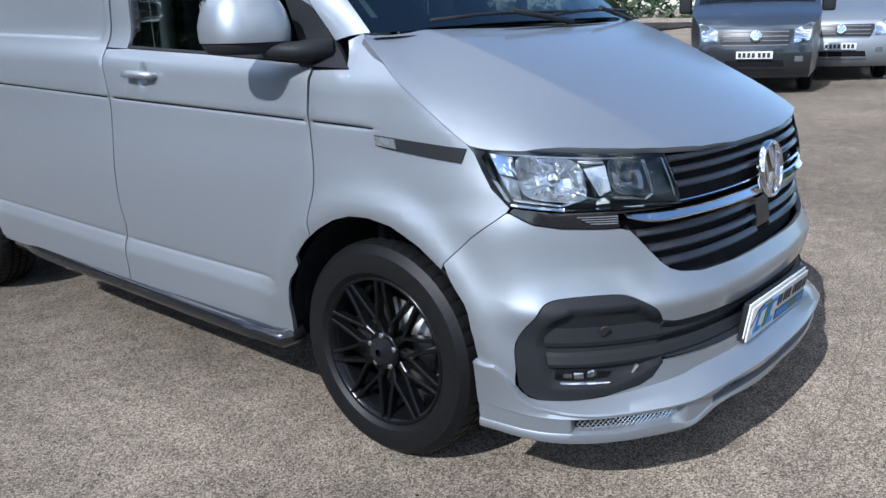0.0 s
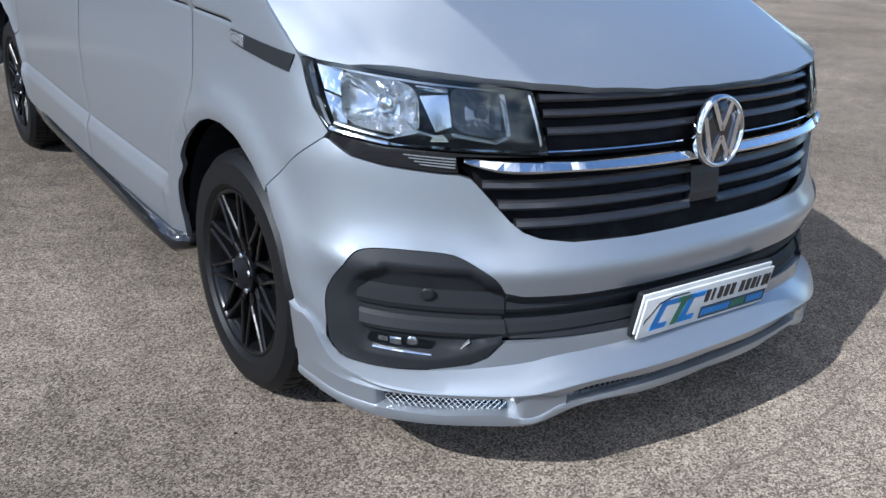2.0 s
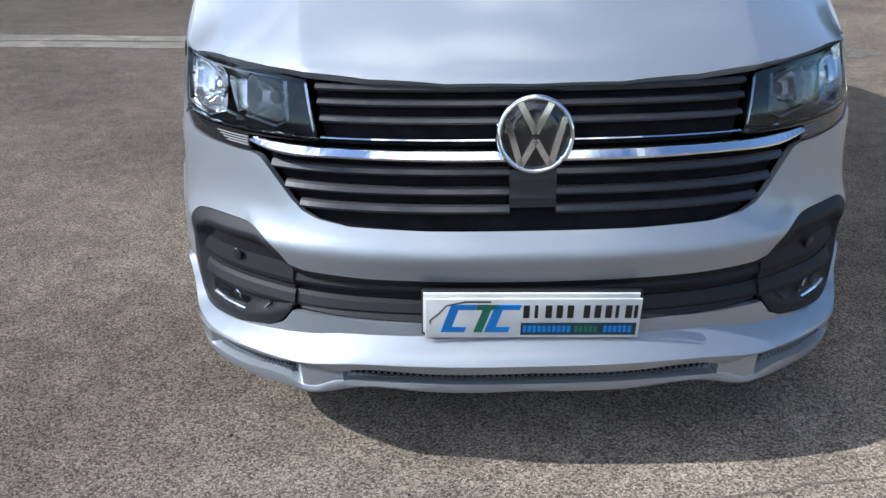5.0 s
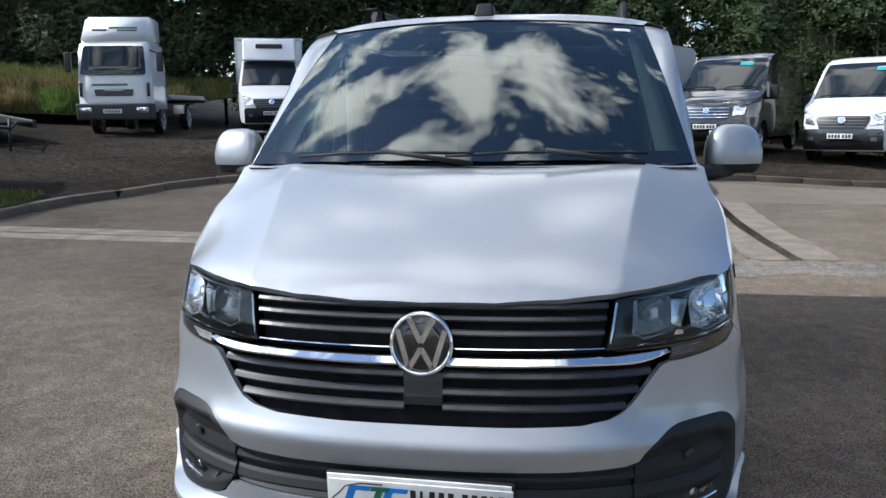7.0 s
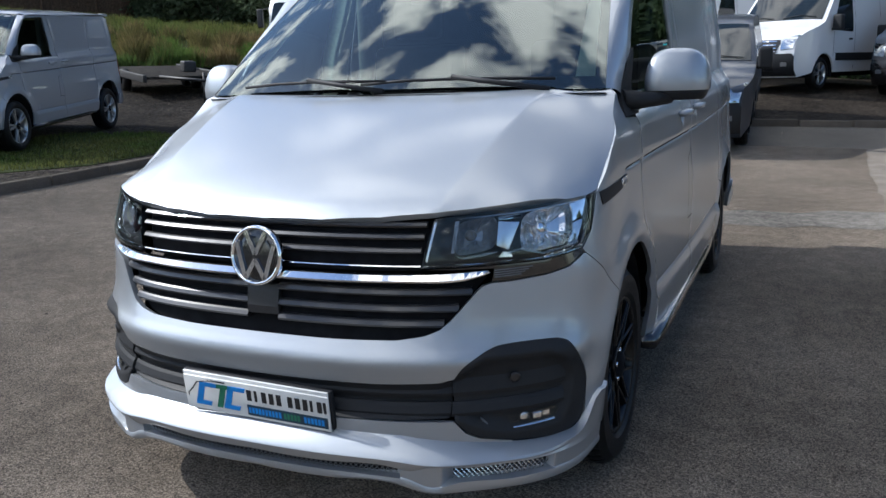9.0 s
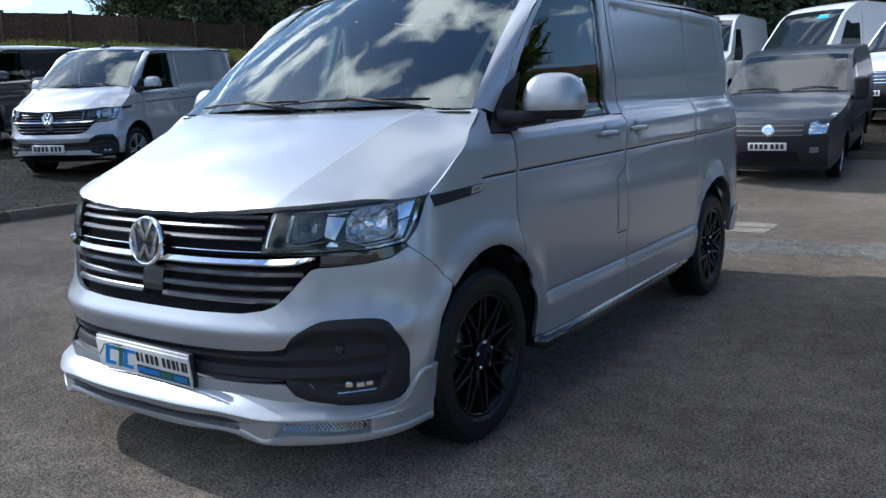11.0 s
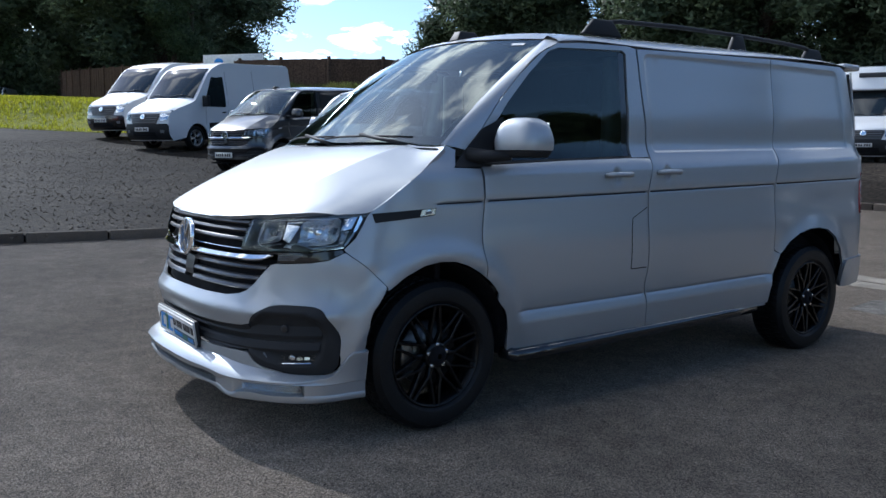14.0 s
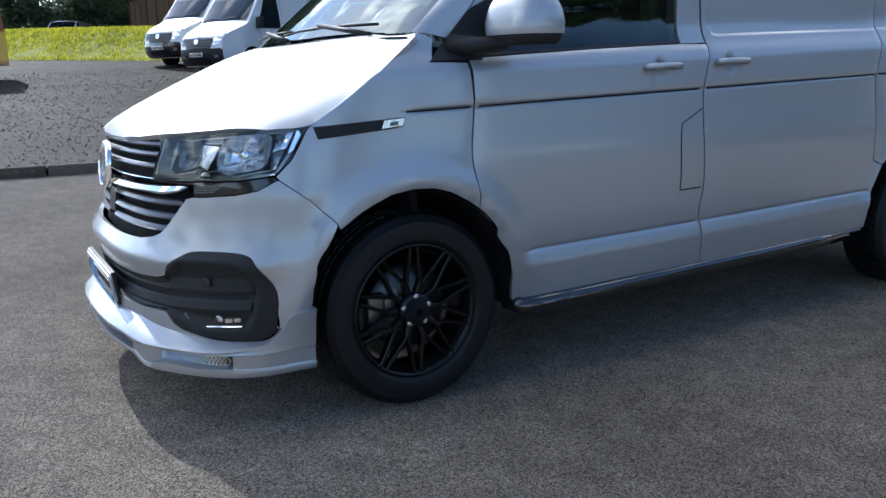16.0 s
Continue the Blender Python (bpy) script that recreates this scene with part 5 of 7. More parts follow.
def leaf_mat(name, a, b):
    m = mat(name, a, rough=0.6, wear=0.6, wear_scale=0.7, second=b, grain=0.3, scale=6)
    n, l = m.node_tree.nodes, m.node_tree.links
    p = n["Principled BSDF"]
    p.inputs["Specular IOR Level"].default_value = 0.15
    geo, hs, mr = n.new("ShaderNodeNewGeometry"), n.new("ShaderNodeHueSaturation"), n.new("ShaderNodeMapRange")
    mr.inputs["To Min"].default_value, mr.inputs["To Max"].default_value = .55, 1.5
    l.new(geo.outputs["Random Per Island"], mr.inputs["Value"])
    src = p.inputs["Base Color"].links[0].from_socket
    l.new(src, hs.inputs["Color"])
    l.new(mr.outputs[0], hs.inputs["Value"])
    l.new(hs.outputs[0], p.inputs["Base Color"])
    tl, add, out = n.new("ShaderNodeBsdfTranslucent"), n.new("ShaderNodeMixShader"), n["Material Output"]
    l.new(hs.outputs[0], tl.inputs["Color"])
    add.inputs[0].default_value = .36
    l.new(p.outputs[0], add.inputs[1])
    l.new(tl.outputs[0], add.inputs[2])
    l.new(add.outputs[0], out.inputs[0])
    return m


TARMAC = stony("worn_tarmac", 0.090, 0.45, 200, 1.0, 0.40, (1, 0.83, 0.65), gloss=0.05)
GRAVEL = stony("dark_gravel", 0.012, 0.085, 24, 1.0, 0.9, (1, 0.81, 0.62))
CONCRETE = mat("pale_concrete", (0.23, 0.20, 0.165), rough=0.85, grain=0.4, scale=110, wear=0.55, wear_scale=3.5, bump=0.4, bump_scale=150)
KERB = mat("kerb_concrete", (0.15, 0.125, 0.10), rough=0.85, grain=0.35, scale=90, wear=0.5, wear_scale=3, bump=0.4, bump_scale=120, spread=0.18)
TAR = mat("crack_tar", (0.15, 0.125, 0.10), rough=0.9, grain=0.4, scale=120)
GRASS_GREEN = leaf_mat("grass_blade", (0.09, 0.13, 0.03), (0.16, 0.15, 0.05))
LUSH_GRASS = leaf_mat("green_weed", (0.12, 0.19, 0.04), (0.08, 0.12, 0.035))
DRY_GRASS = leaf_mat("dry_grass", (0.20, 0.15, 0.07), (0.10, 0.10, 0.03))
# grass and turf of the mound: sunshine is put into these bright yellow-greens
SUN_TINTED_GRASS = leaf_mat("sun_tinted_grass", (0.42, 0.41, 0.035), (0.30, 0.32, 0.03))
SUN_TINTED_TURF = mat("sun_tinted_turf", (0.30, 0.30, 0.045), rough=0.95, grain=0.4, scale=8, wear=0.5, wear_scale=0.5, bump=0.6, bump_scale=30)
TURF = mat("turf", (0.06, 0.075, 0.022), rough=0.95, grain=0.5, scale=40, wear=0.5, wear_scale=0.8, bump=0.6, bump_scale=60)

def ground_mesh():
    # fine squares near the van, wide ones far off
    def steps(a, b, mid0, mid1):
        return sorted(set(np.round(np.concatenate([np.arange(a, mid0, 4.0), np.arange(mid0, mid1, 0.5), np.arange(mid1, b + 1, 4.0)]), 3)))
    xs, ys = steps(-300, 300, -12, 14), steps(-200, 340, -10, 18)
    verts = [(x, y, ground_z(x, y)) for y in ys for x in xs]
    n = len(xs)
    faces = [[j * n + i, j * n + i + 1, (j + 1) * n + i + 1, (j + 1) * n + i] for j in range(len(ys) - 1) for i in range(n - 1)]
    return mesh_of("ground", verts, faces, TARMAC)


ground = tagged(new("ground", ground_mesh()), "worn grey-brown tarmac yard with cracks", "ground", kind="structure")

KERB_LINE = [(-10.5, -14), (-8.9, -8), (-7.7, -3.4), (-7.15, -.8), (-6.85, .8), (-6.7, 2.6), (-6.62, 4.2), (-6.70, 5.6), (-6.80, 7.2), (-6.68, 8.6), (-6.2, 9.8), (-5.2, 10.95), (-3.5, 11.85), (-1.5, 12.35), (.6, 12.95), (2.4, 13.65), (3.9, 14.25), (6.1, 14.5), (8.3, 14.9), (12, 15.5), (18, 16.4), (26, 17.5)]


def along(line, step):
    """Points at even steps along a line."""
    pts = [Vector(p) for p in line]
    d = np.r_[0, np.cumsum([(b - a).length for a, b in zip(pts, pts[1:])])]
    fx, fy = spline(d, [p.x for p in pts]), spline(d, [p.y for p in pts])
    n = max(1, int(d[-1] / step))
    return [(float(fx(k * d[-1] / n)), float(fy(k * d[-1] / n))) for k in range(n + 1)]


lot_line = along(KERB_LINE, 1.6)
lot_poly = [(x, y) for x, y in lot_line] + [(60, 22), (60, 150), (-150, 150), (-150, -14)]
def lot_at(x, y):
    return np.array([x, y, ground_z(x, y) + .085])
lot = tagged(new("gravel_lot", sheet("gravel_lot", lot_poly, lot_at, GRAVEL, 2.2, .1, 0)), "raised lot of dark grey gravel behind a kerb", "gravel", kind="structure")

kerb = tagged(new("kerb"), "long curved kerb of worn concrete stones", "kerb", kind="structure")
kl = along(KERB_LINE, .92)
for i, (a, b) in enumerate(zip(kl, kl[1:])):
    d = Vector((b[0] - a[0], b[1] - a[1]))
    mid = ((a[0] + b[0]) / 2, (a[1] + b[1]) / 2)
    if i % 7 == 0:
        stone_mesh = bpy.data.meshes.new("kerb_stone")
        sb = bm_box(-.455, .455, -.065, .065, -.15, .115, .014)
        for v in sb.verts:
            v.co += Vector((0, 0, random.uniform(-.006, .004)))
        sb.to_mesh(stone_mesh)
        sb.free()
        stone_mesh.materials.append(KERB)
    st = new("kerb_stone", stone_mesh)
    slope = math.atan2(ground_z(*b) - ground_z(*a), d.length)
    st.matrix_world = Matrix.Translation((*mid, ground_z(*mid) + random.uniform(-.008, .006))) @ Matrix.Rotation(math.atan2(d.y, d.x) + random.uniform(-.012, .012), 4, "Z") @ Matrix.Rotation(-slope, 4, "Y")
    st.parent = kerb


def strip_on_ground(name, line, wide, material, label, lift=.004, kind="structure", jitter=0.0, n=None, cat="pavement"):
    pts = along(line, .25 if n is None else n)
    verts, faces = [], []
    for i, p in enumerate(pts):
        q, r = pts[max(i - 1, 0)], pts[min(i + 1, len(pts) - 1)]
        d = Vector((r[0] - q[0], r[1] - q[1])).normalized()
        w = wide * (1 + random.uniform(-jitter, jitter)) / 2
        o = random.uniform(-jitter, jitter) * wide * .6
        for s in (-1, 1):
            x, y = p[0] - d.y * (s * w + o), p[1] + d.x * (s * w + o)
            verts.append((x, y, ground_z(x, y) + lift))
    faces = [[2 * i, 2 * i + 2, 2 * i + 3, 2 * i + 1][::-1] for i in range(len(pts) - 1)]
    return tagged(new(name, mesh_of(name, verts, faces, material)), label, cat, kind=kind)


DUSTY = mat("dusty_concrete", (0.30, 0.265, 0.215), rough=0.9, grain=0.45, scale=80, wear=0.6, wear_scale=4.5)
for off in (0, .40):
    strip_on_ground("concrete_strip", [(-6.5, 5.38 + off), (-4.9, 5.68 + off), (-3.6, 5.92 + off), (-1.2, 6.1 + off), (.6, 6.15 + off)], .34, DUSTY, "pale worn concrete strip across the yard", jitter=.10, n=.3)
strip_on_ground("concrete_strip", [(2.38, 5.9), (2.33, 8), (2.38, 10.5), (2.5, 13.2)], .36, CONCRETE, "pale concrete strip beside a drain slot", jitter=.1)
strip_on_ground("concrete_strip", [(2.90, 5.95), (2.86, 8), (2.92, 10.4), (3.05, 13.3)], .40, CONCRETE, "pale concrete strip beside a drain slot", jitter=.1)
strip_on_ground("drain_slot", [(2.63, 5.9), (2.59, 8), (2.64, 10.4), (2.76, 13.2)], .13, GRAVEL, "narrow dark drain slot between concrete strips", lift=.006, jitter=.1, cat="drain")
strip_on_ground("concrete_apron", [(.2, 12.0), (2.4, 12.5), (5, 12.7), (8, 13.0), (13, 13.7)], 2.1, mat("worn_concrete", (0.17, 0.148, 0.122), rough=0.85, grain=0.4, scale=70, wear=0.45, wear_scale=1.2, bump=0.4, bump_scale=90), "worn concrete apron along the kerb", lift=.003, jitter=.03)
strip_on_ground("sandy_patch", [(.2, 5.1), (1.5, 5.3), (2.6, 5.4), (4.0, 5.6)], .75, stony("sandy_grit", 0.11, 0.30, 70, .8, .5, (1, .92, .80)), "band of pale sandy grit on the tarmac", lift=.003, jitter=.25, cat="ground")

CRACKS = [([(.93, .01), (1.25, .03), (1.5, -.02), (1.9, -.03), (2.5, -.1)], .0088), ([(.2, -1.2), (.36, -1.35), (.52, -1.3), (.70, -1.42), (.66, -1.6)], .0044), ([(.36, -1.35), (.34, -1.5), (.40, -1.7)], .0039),
          ([(-.6, -1.0), (-.2, -1.15), (.1, -1.1), (.45, -1.22), (.75, -1.2), (1.1, -1.35)], .0055), ([(1.0, .03), (1.4, .12), (1.95, .19), (2.6, .22)], .0066), ([(3.6, 10.6), (4.4, 10.75), (5.2, 10.5), (6.5, 10.6)], .06),
          ([(2.6, 10.5), (3.0, 10.65), (3.6, 10.55)], .05), ([(-3.4, -.6), (-3.0, .1), (-3.2, .8), (-2.8, 1.6)], .0055), ([(4.1, 8.3), (4.8, 8.5), (5.6, 8.4)], .04), ([(7.5, 2.8), (8.3, 2.6), (9.2, 2.7)], .03)]
FINE_CRACKS = [([(-.1, -1.15), (.12, -1.22), (.34, -1.25), (.43, -1.21), (.41, -1.09)], .007), ([(.43, -1.21), (.57, -1.25), (.71, -1.255), (.86, -1.29)], .008), ([(.42, -1.44), (.54, -1.46), (.64, -1.49)], .006),
               ([(-.23, -1.07), (.05, -1.06), (.22, -1.07), (.74, -.99), (1.01, -.96), (1.5, -.9)], .013),
               ([(3.3, 7.2), (4.2, 7.3), (5.5, 7.1), (7.2, 7.4)], .035), ([(3.2, 8.9), (3.7, 9.2), (4.9, 9.1), (6.0, 9.4)], .04), ([(1.4, 9.2), (1.9, 9.5), (2.2, 9.4)], .03), ([(3.5, 1.2), (4.6, 1.5), (6.1, 1.4), (7.4, 1.7)], .014)]
for line, wide in CRACKS + FINE_CRACKS:
    fine = []
    pts = along(line, .05 if wide < .02 else .15)
    for p in pts:
        fine.append((p[0] + random.uniform(-1, 1) * wide * .9, p[1] + random.uniform(-1, 1) * wide * .9))
    verts, faces = [], []
    for i, p in enumerate(fine):
        q, r = fine[max(i - 1, 0)], fine[min(i + 1, len(fine) - 1)]
        d = Vector((r[0] - q[0], r[1] - q[1])).normalized()
        w = wide * random.uniform(.10, .42) * (0.2 if i in (0, len(fine) - 1) else 1)
        for s in (-1, 1):
            verts.append((p[0] - d.y * s * w, p[1] + d.x * s * w, ground_z(*p) + .0025))
    faces = [[2 * i + 1, 2 * i + 3, 2 * i + 2, 2 * i] for i in range(len(fine) - 1)]
    ck = new("crack", mesh_of("crack", verts, [f[::-1] for f in faces], TAR))
    ck.parent = ground

# loose stones on the yard
def pebbles(count, box, size, material, name, label, lift=0.0):
    verts, faces = [], []
    for _ in range(count):
        x, y = random.uniform(box[0], box[1]), random.uniform(box[2], box[3])
        r = size * random.uniform(.4, 1.0) * (2.0 if random.random() < .04 else 1)
        z = ground_z(x, y) + lift + r * .15
        a0, k = random.uniform(0, 6), len(verts)
        for i in range(5):
            a = a0 + i * 1.2566
            verts.append((x + r * math.cos(a) * random.uniform(.7, 1.2), y + r * math.sin(a) * random.uniform(.7, 1.2), z - r * .3))
        verts.append((x + r * .2, y, z + r * .5))
        faces += [[k + i, k + (i + 1) % 5, k + 5] for i in range(5)]
    return tagged(new(name, mesh_of(name, verts, faces, material, False)), label, "stones", kind="stuff")


PEBBLE = mat("loose_stone", (0.17, 0.145, 0.12), rough=0.8, grain=0.6, scale=25)
pebbles(12000, (-5, 6, -4, 6), .0045, PEBBLE, "loose_grit", "fine loose grit on the tarmac")
pebbles(900, (-5, 6, -4, 8), .008, mat("dark_stone", (0.035, 0.03, 0.026), rough=0.8, grain=0.5, scale=30), "dark_grit", "dark loose stones on the tarmac")
pebbles(16000, (-24, -6.9, -5, 14), .03, mat("lot_stone", (0.085, 0.068, 0.052), rough=0.85, grain=0.6, scale=9), "gravel_stones", "loose stones of the dark gravel lot", .085)
pebbles(2500, (0, 10, 15, 18), .016, mat("kerb_side_stone", (0.08, 0.07, 0.06), rough=0.85, grain=0.5, scale=9), "kerb_stones_loose", "loose stones beside the kerb", .085)


def clumpy(x, y):
    """Uneven growth, from 0 to 1, over a metre or two."""
    v = math.sin(x * 2.1 + 1.3 * math.sin(y * 1.7)) + math.sin(y * 2.9 + 1.1 * math.sin(x * 1.3 + 2)) + .7 * math.sin(x * 5.3 + y * 4.1)
    return ease(.5 + v * .27)


def tufts(name, label, count, area, height, material, lift=.085, wide=.03, uneven=0.0):
    """Blades of grass, in one sheet of separate blades."""
    verts, faces = [], []
    made = 0
    while made < count:
        x, y = random.uniform(area[0], area[1]), random.uniform(area[2], area[3])
        ok, z = area[4](x, y)
        grow = 1 - uneven * (1 - clumpy(x + height * 9, y))
        if not ok or random.random() > grow:
            continue
        made += 1
        for _ in range(3):
            h, a, lean = height * grow * random.uniform(.4, 1.0), random.uniform(0, 6.28), random.uniform(.05, .5)
            dx, dy = math.cos(a), math.sin(a)
            k = len(verts)
            w = wide * random.uniform(.5, 1)
            verts += [(x - dy * w, y + dx * w, z), (x + dy * w, y - dx * w, z), (x + dx * h * lean * .5 + dy * w * .6, y + dy * h * lean * .5 - dx * w * .6, z + h * .6), (x + dx * h * lean, y + dy * h * lean, z + h)]
            faces += [[k, k + 1, k + 2], [k, k + 2, k + 3]]
    return tagged(new(name, mesh_of(name, verts, faces, material, False)), label, "grass", kind="stuff")


def verge_z(x, y):
    return ground_z(x, y) + .10


verge_poly = [(-6.95, 5.2), (-7.0, 6.3), (-6.95, 7.2), (-7.3, 8.2), (-8.8, 8.4), (-9.9, 7.4), (-9.5, 6.0), (-8.4, 4.6), (-7.4, 4.2)]
tagged(new("grass_verge", sheet("grass_verge", verge_poly, lambda x, y: np.array([x, y, ground_z(x, y) + .096]), TURF, .5, .01, 0)), "thin patchy turf behind the kerb", "grass", kind="structure")
tufts("verge_grass", "short patchy grass on the verge", 4200, (-9.95, -6.9, 4.2, 8.5, lambda x, y: (inside((x, y), verge_poly), verge_z(x, y))), .07, GRASS_GREEN, wide=.008)


# grassy bank behind the lot
def bank_z(x, y):
    d = Vector((x + 16, y - 17)).dot(Vector((-.55, .83)))
    return ground_z(x, y) + .05 + 1.5 * float(smooth((d + 1.5) / 7.0))


bank_poly = [(-30, 9), (-24, 13), (-17, 16.5), (-13.5, 19.5), (-10.8, 24.8), (-6, 27), (-2, 29), (1, 31), (-2, 36), (-12, 36), (-24, 32), (-34, 22), (-34, 12)]
tagged(new("grass_bank", sheet("grass_bank", bank_poly, lambda x, y: np.array([x, y, bank_z(x, y)]), TURF, 1.2, .02, 0)), "rough grassy bank behind the gravel lot", "bank", kind="structure")
tufts("bank_grass", "tall rough grass on the bank", 36000, (-34, 1, 9, 34, lambda x, y: (inside((x, y), bank_poly), bank_z(x, y) - .03)), .46, GRASS_GREEN, wide=.014, uneven=.55)
tufts("dry_stalks", "dry brown stalks in clumps on the bank", 11000, (-26, 0, 11, 26, lambda x, y: (inside((x, y), bank_poly) and (Vector((x + 16, y - 17)).dot(Vector((-.55, .83)))) < 3.2, bank_z(x, y) - .03)), .75, DRY_GRASS, wide=.009, uneven=.95)
tufts("green_weeds", "tall green weeds along the foot of the bank", 9000, (-28, 0, 10, 25, lambda x, y: (inside((x, y), bank_poly) and (Vector((x + 16, y - 17)).dot(Vector((-.55, .83)))) < 1.8, bank_z(x, y) - .03)), .62, LUSH_GRASS, wide=.016, uneven=.9)
mound = [(-60, -3), (-46, -3), (-34, 1.5), (-27.5, 5.5), (-27, 9), (-31, 12), (-44, 9), (-60, 9)]
def mound_z(x, y):
    return ground_z(x, y) + .1 + 1.1 * float(smooth((edge_distance((x, y), mound) - .2) / 3.5))
tagged(new("grass_mound", sheet("grass_mound", mound, lambda x, y: np.array([x, y, mound_z(x, y)]), SUN_TINTED_TURF, 1.5, .02, 0)), "grassy mound at the edge of the lot, sunlight put into its colour", "bank", kind="structure")
tufts("mound_grass", "yellow-green grass on the mound, brightened in colour for sunlight", 26000, (-60, -27, -3, 12, lambda x, y: (inside((x, y), mound), mound_z(x, y) - .03)), .2, SUN_TINTED_GRASS, wide=.03)


# ---- parked vehicles ----
WHITE = mat("white_paint", (0.62, 0.63, 0.64), rough=0.35, coat=0.8, grain=0.04, scale=60, wear=0.06, wear_scale=2)
DARK_GREY_PAINT = mat("dark_grey_paint", (0.035, 0.038, 0.042), rough=0.3, metal=0.5, coat=1.0, grain=0.1, scale=500)
BLUE_GREY_PAINT = mat("blue_grey_paint", (0.07, 0.085, 0.11), rough=0.32, metal=0.6, coat=1.0, grain=0.1, scale=500)
BLACK_PAINT = mat("black_paint", (0.010, 0.010, 0.012), rough=0.25, coat=1.0, grain=0.1, scale=300)
RED_PAINT = mat("red_paint", (0.30, 0.035, 0.02), rough=0.35, coat=0.8, grain=0.1, scale=80)
PANE = mat("vehicle_window", (0.010, 0.015, 0.018), rough=0.03)
PANE.node_tree.nodes["Principled BSDF"].inputs["Specular IOR Level"].default_value = 0.4
GREY_RIM = mat("grey_alloy", (0.42, 0.43, 0.44), rough=0.3, metal=0.9, grain=0.1, scale=80)
TEAL = mat("teal_sticker", (0.01, 0.30, 0.36), rough=0.5, grain=0.1)
BED = mat("deck_boards", (0.42, 0.41, 0.38), rough=0.7, grain=0.3, scale=20, wear=0.4, wear_scale=1)
FRAME = mat("chassis_black", (0.02, 0.02, 0.02), rough=0.6, grain=0.3, scale=30)
NIGHT = mat("plate_figures", (0.015, 0.015, 0.016), rough=0.5)

PROFILES = {
    # (y, z) from under the nose, over bonnet, screen and roof, to the tail; the front axle is at y = 0
    "large": ([(-.80, .28), (-.92, .42), (-.95, .62), (-.92, .88), (-.86, 1.06), (-.62, 1.19), (-.12, 1.36), (.0, 1.42), (.62, 2.12), (.80, 2.25), (1.10, 2.38), (1.5, 2.44), (4.30, 2.44), (4.40, 2.36), (4.44, 1.5), (4.44, .45)], 1.0, 3.4),
    "medium": ([(-.78, .26), (-.90, .40), (-.93, .60), (-.90, .86), (-.84, 1.0), (-.60, 1.14), (-.12, 1.29), (.0, 1.34), (.62, 1.78), (.80, 1.87), (1.10, 1.93), (1.5, 1.96), (3.80, 1.93), (3.92, 1.84), (3.98, 1.3), (3.98, .42)], .97, 3.1),
    "small": ([(-.74, .24), (-.84, .36), (-.87, .56), (-.84, .80), (-.76, .94), (-.40, 1.06), (.18, 1.18), (.30, 1.22), (.95, 1.66), (1.10, 1.74), (1.35, 1.80), (1.7, 1.83), (3.25, 1.80), (3.40, 1.70), (3.48, 1.1), (3.48, .40)], .91, 2.66),
    "cab": ([(-.80, .28), (-.92, .42), (-.95, .62), (-.92, .88), (-.86, 1.06), (-.62, 1.19), (-.12, 1.36), (.0, 1.42), (.62, 2.12), (.80, 2.22), (1.02, 2.28), (1.30, 2.28), (1.55, 2.26), (1.6, 2.2), (1.62, 1.5), (1.62, .45)], 1.0, 3.66),
}


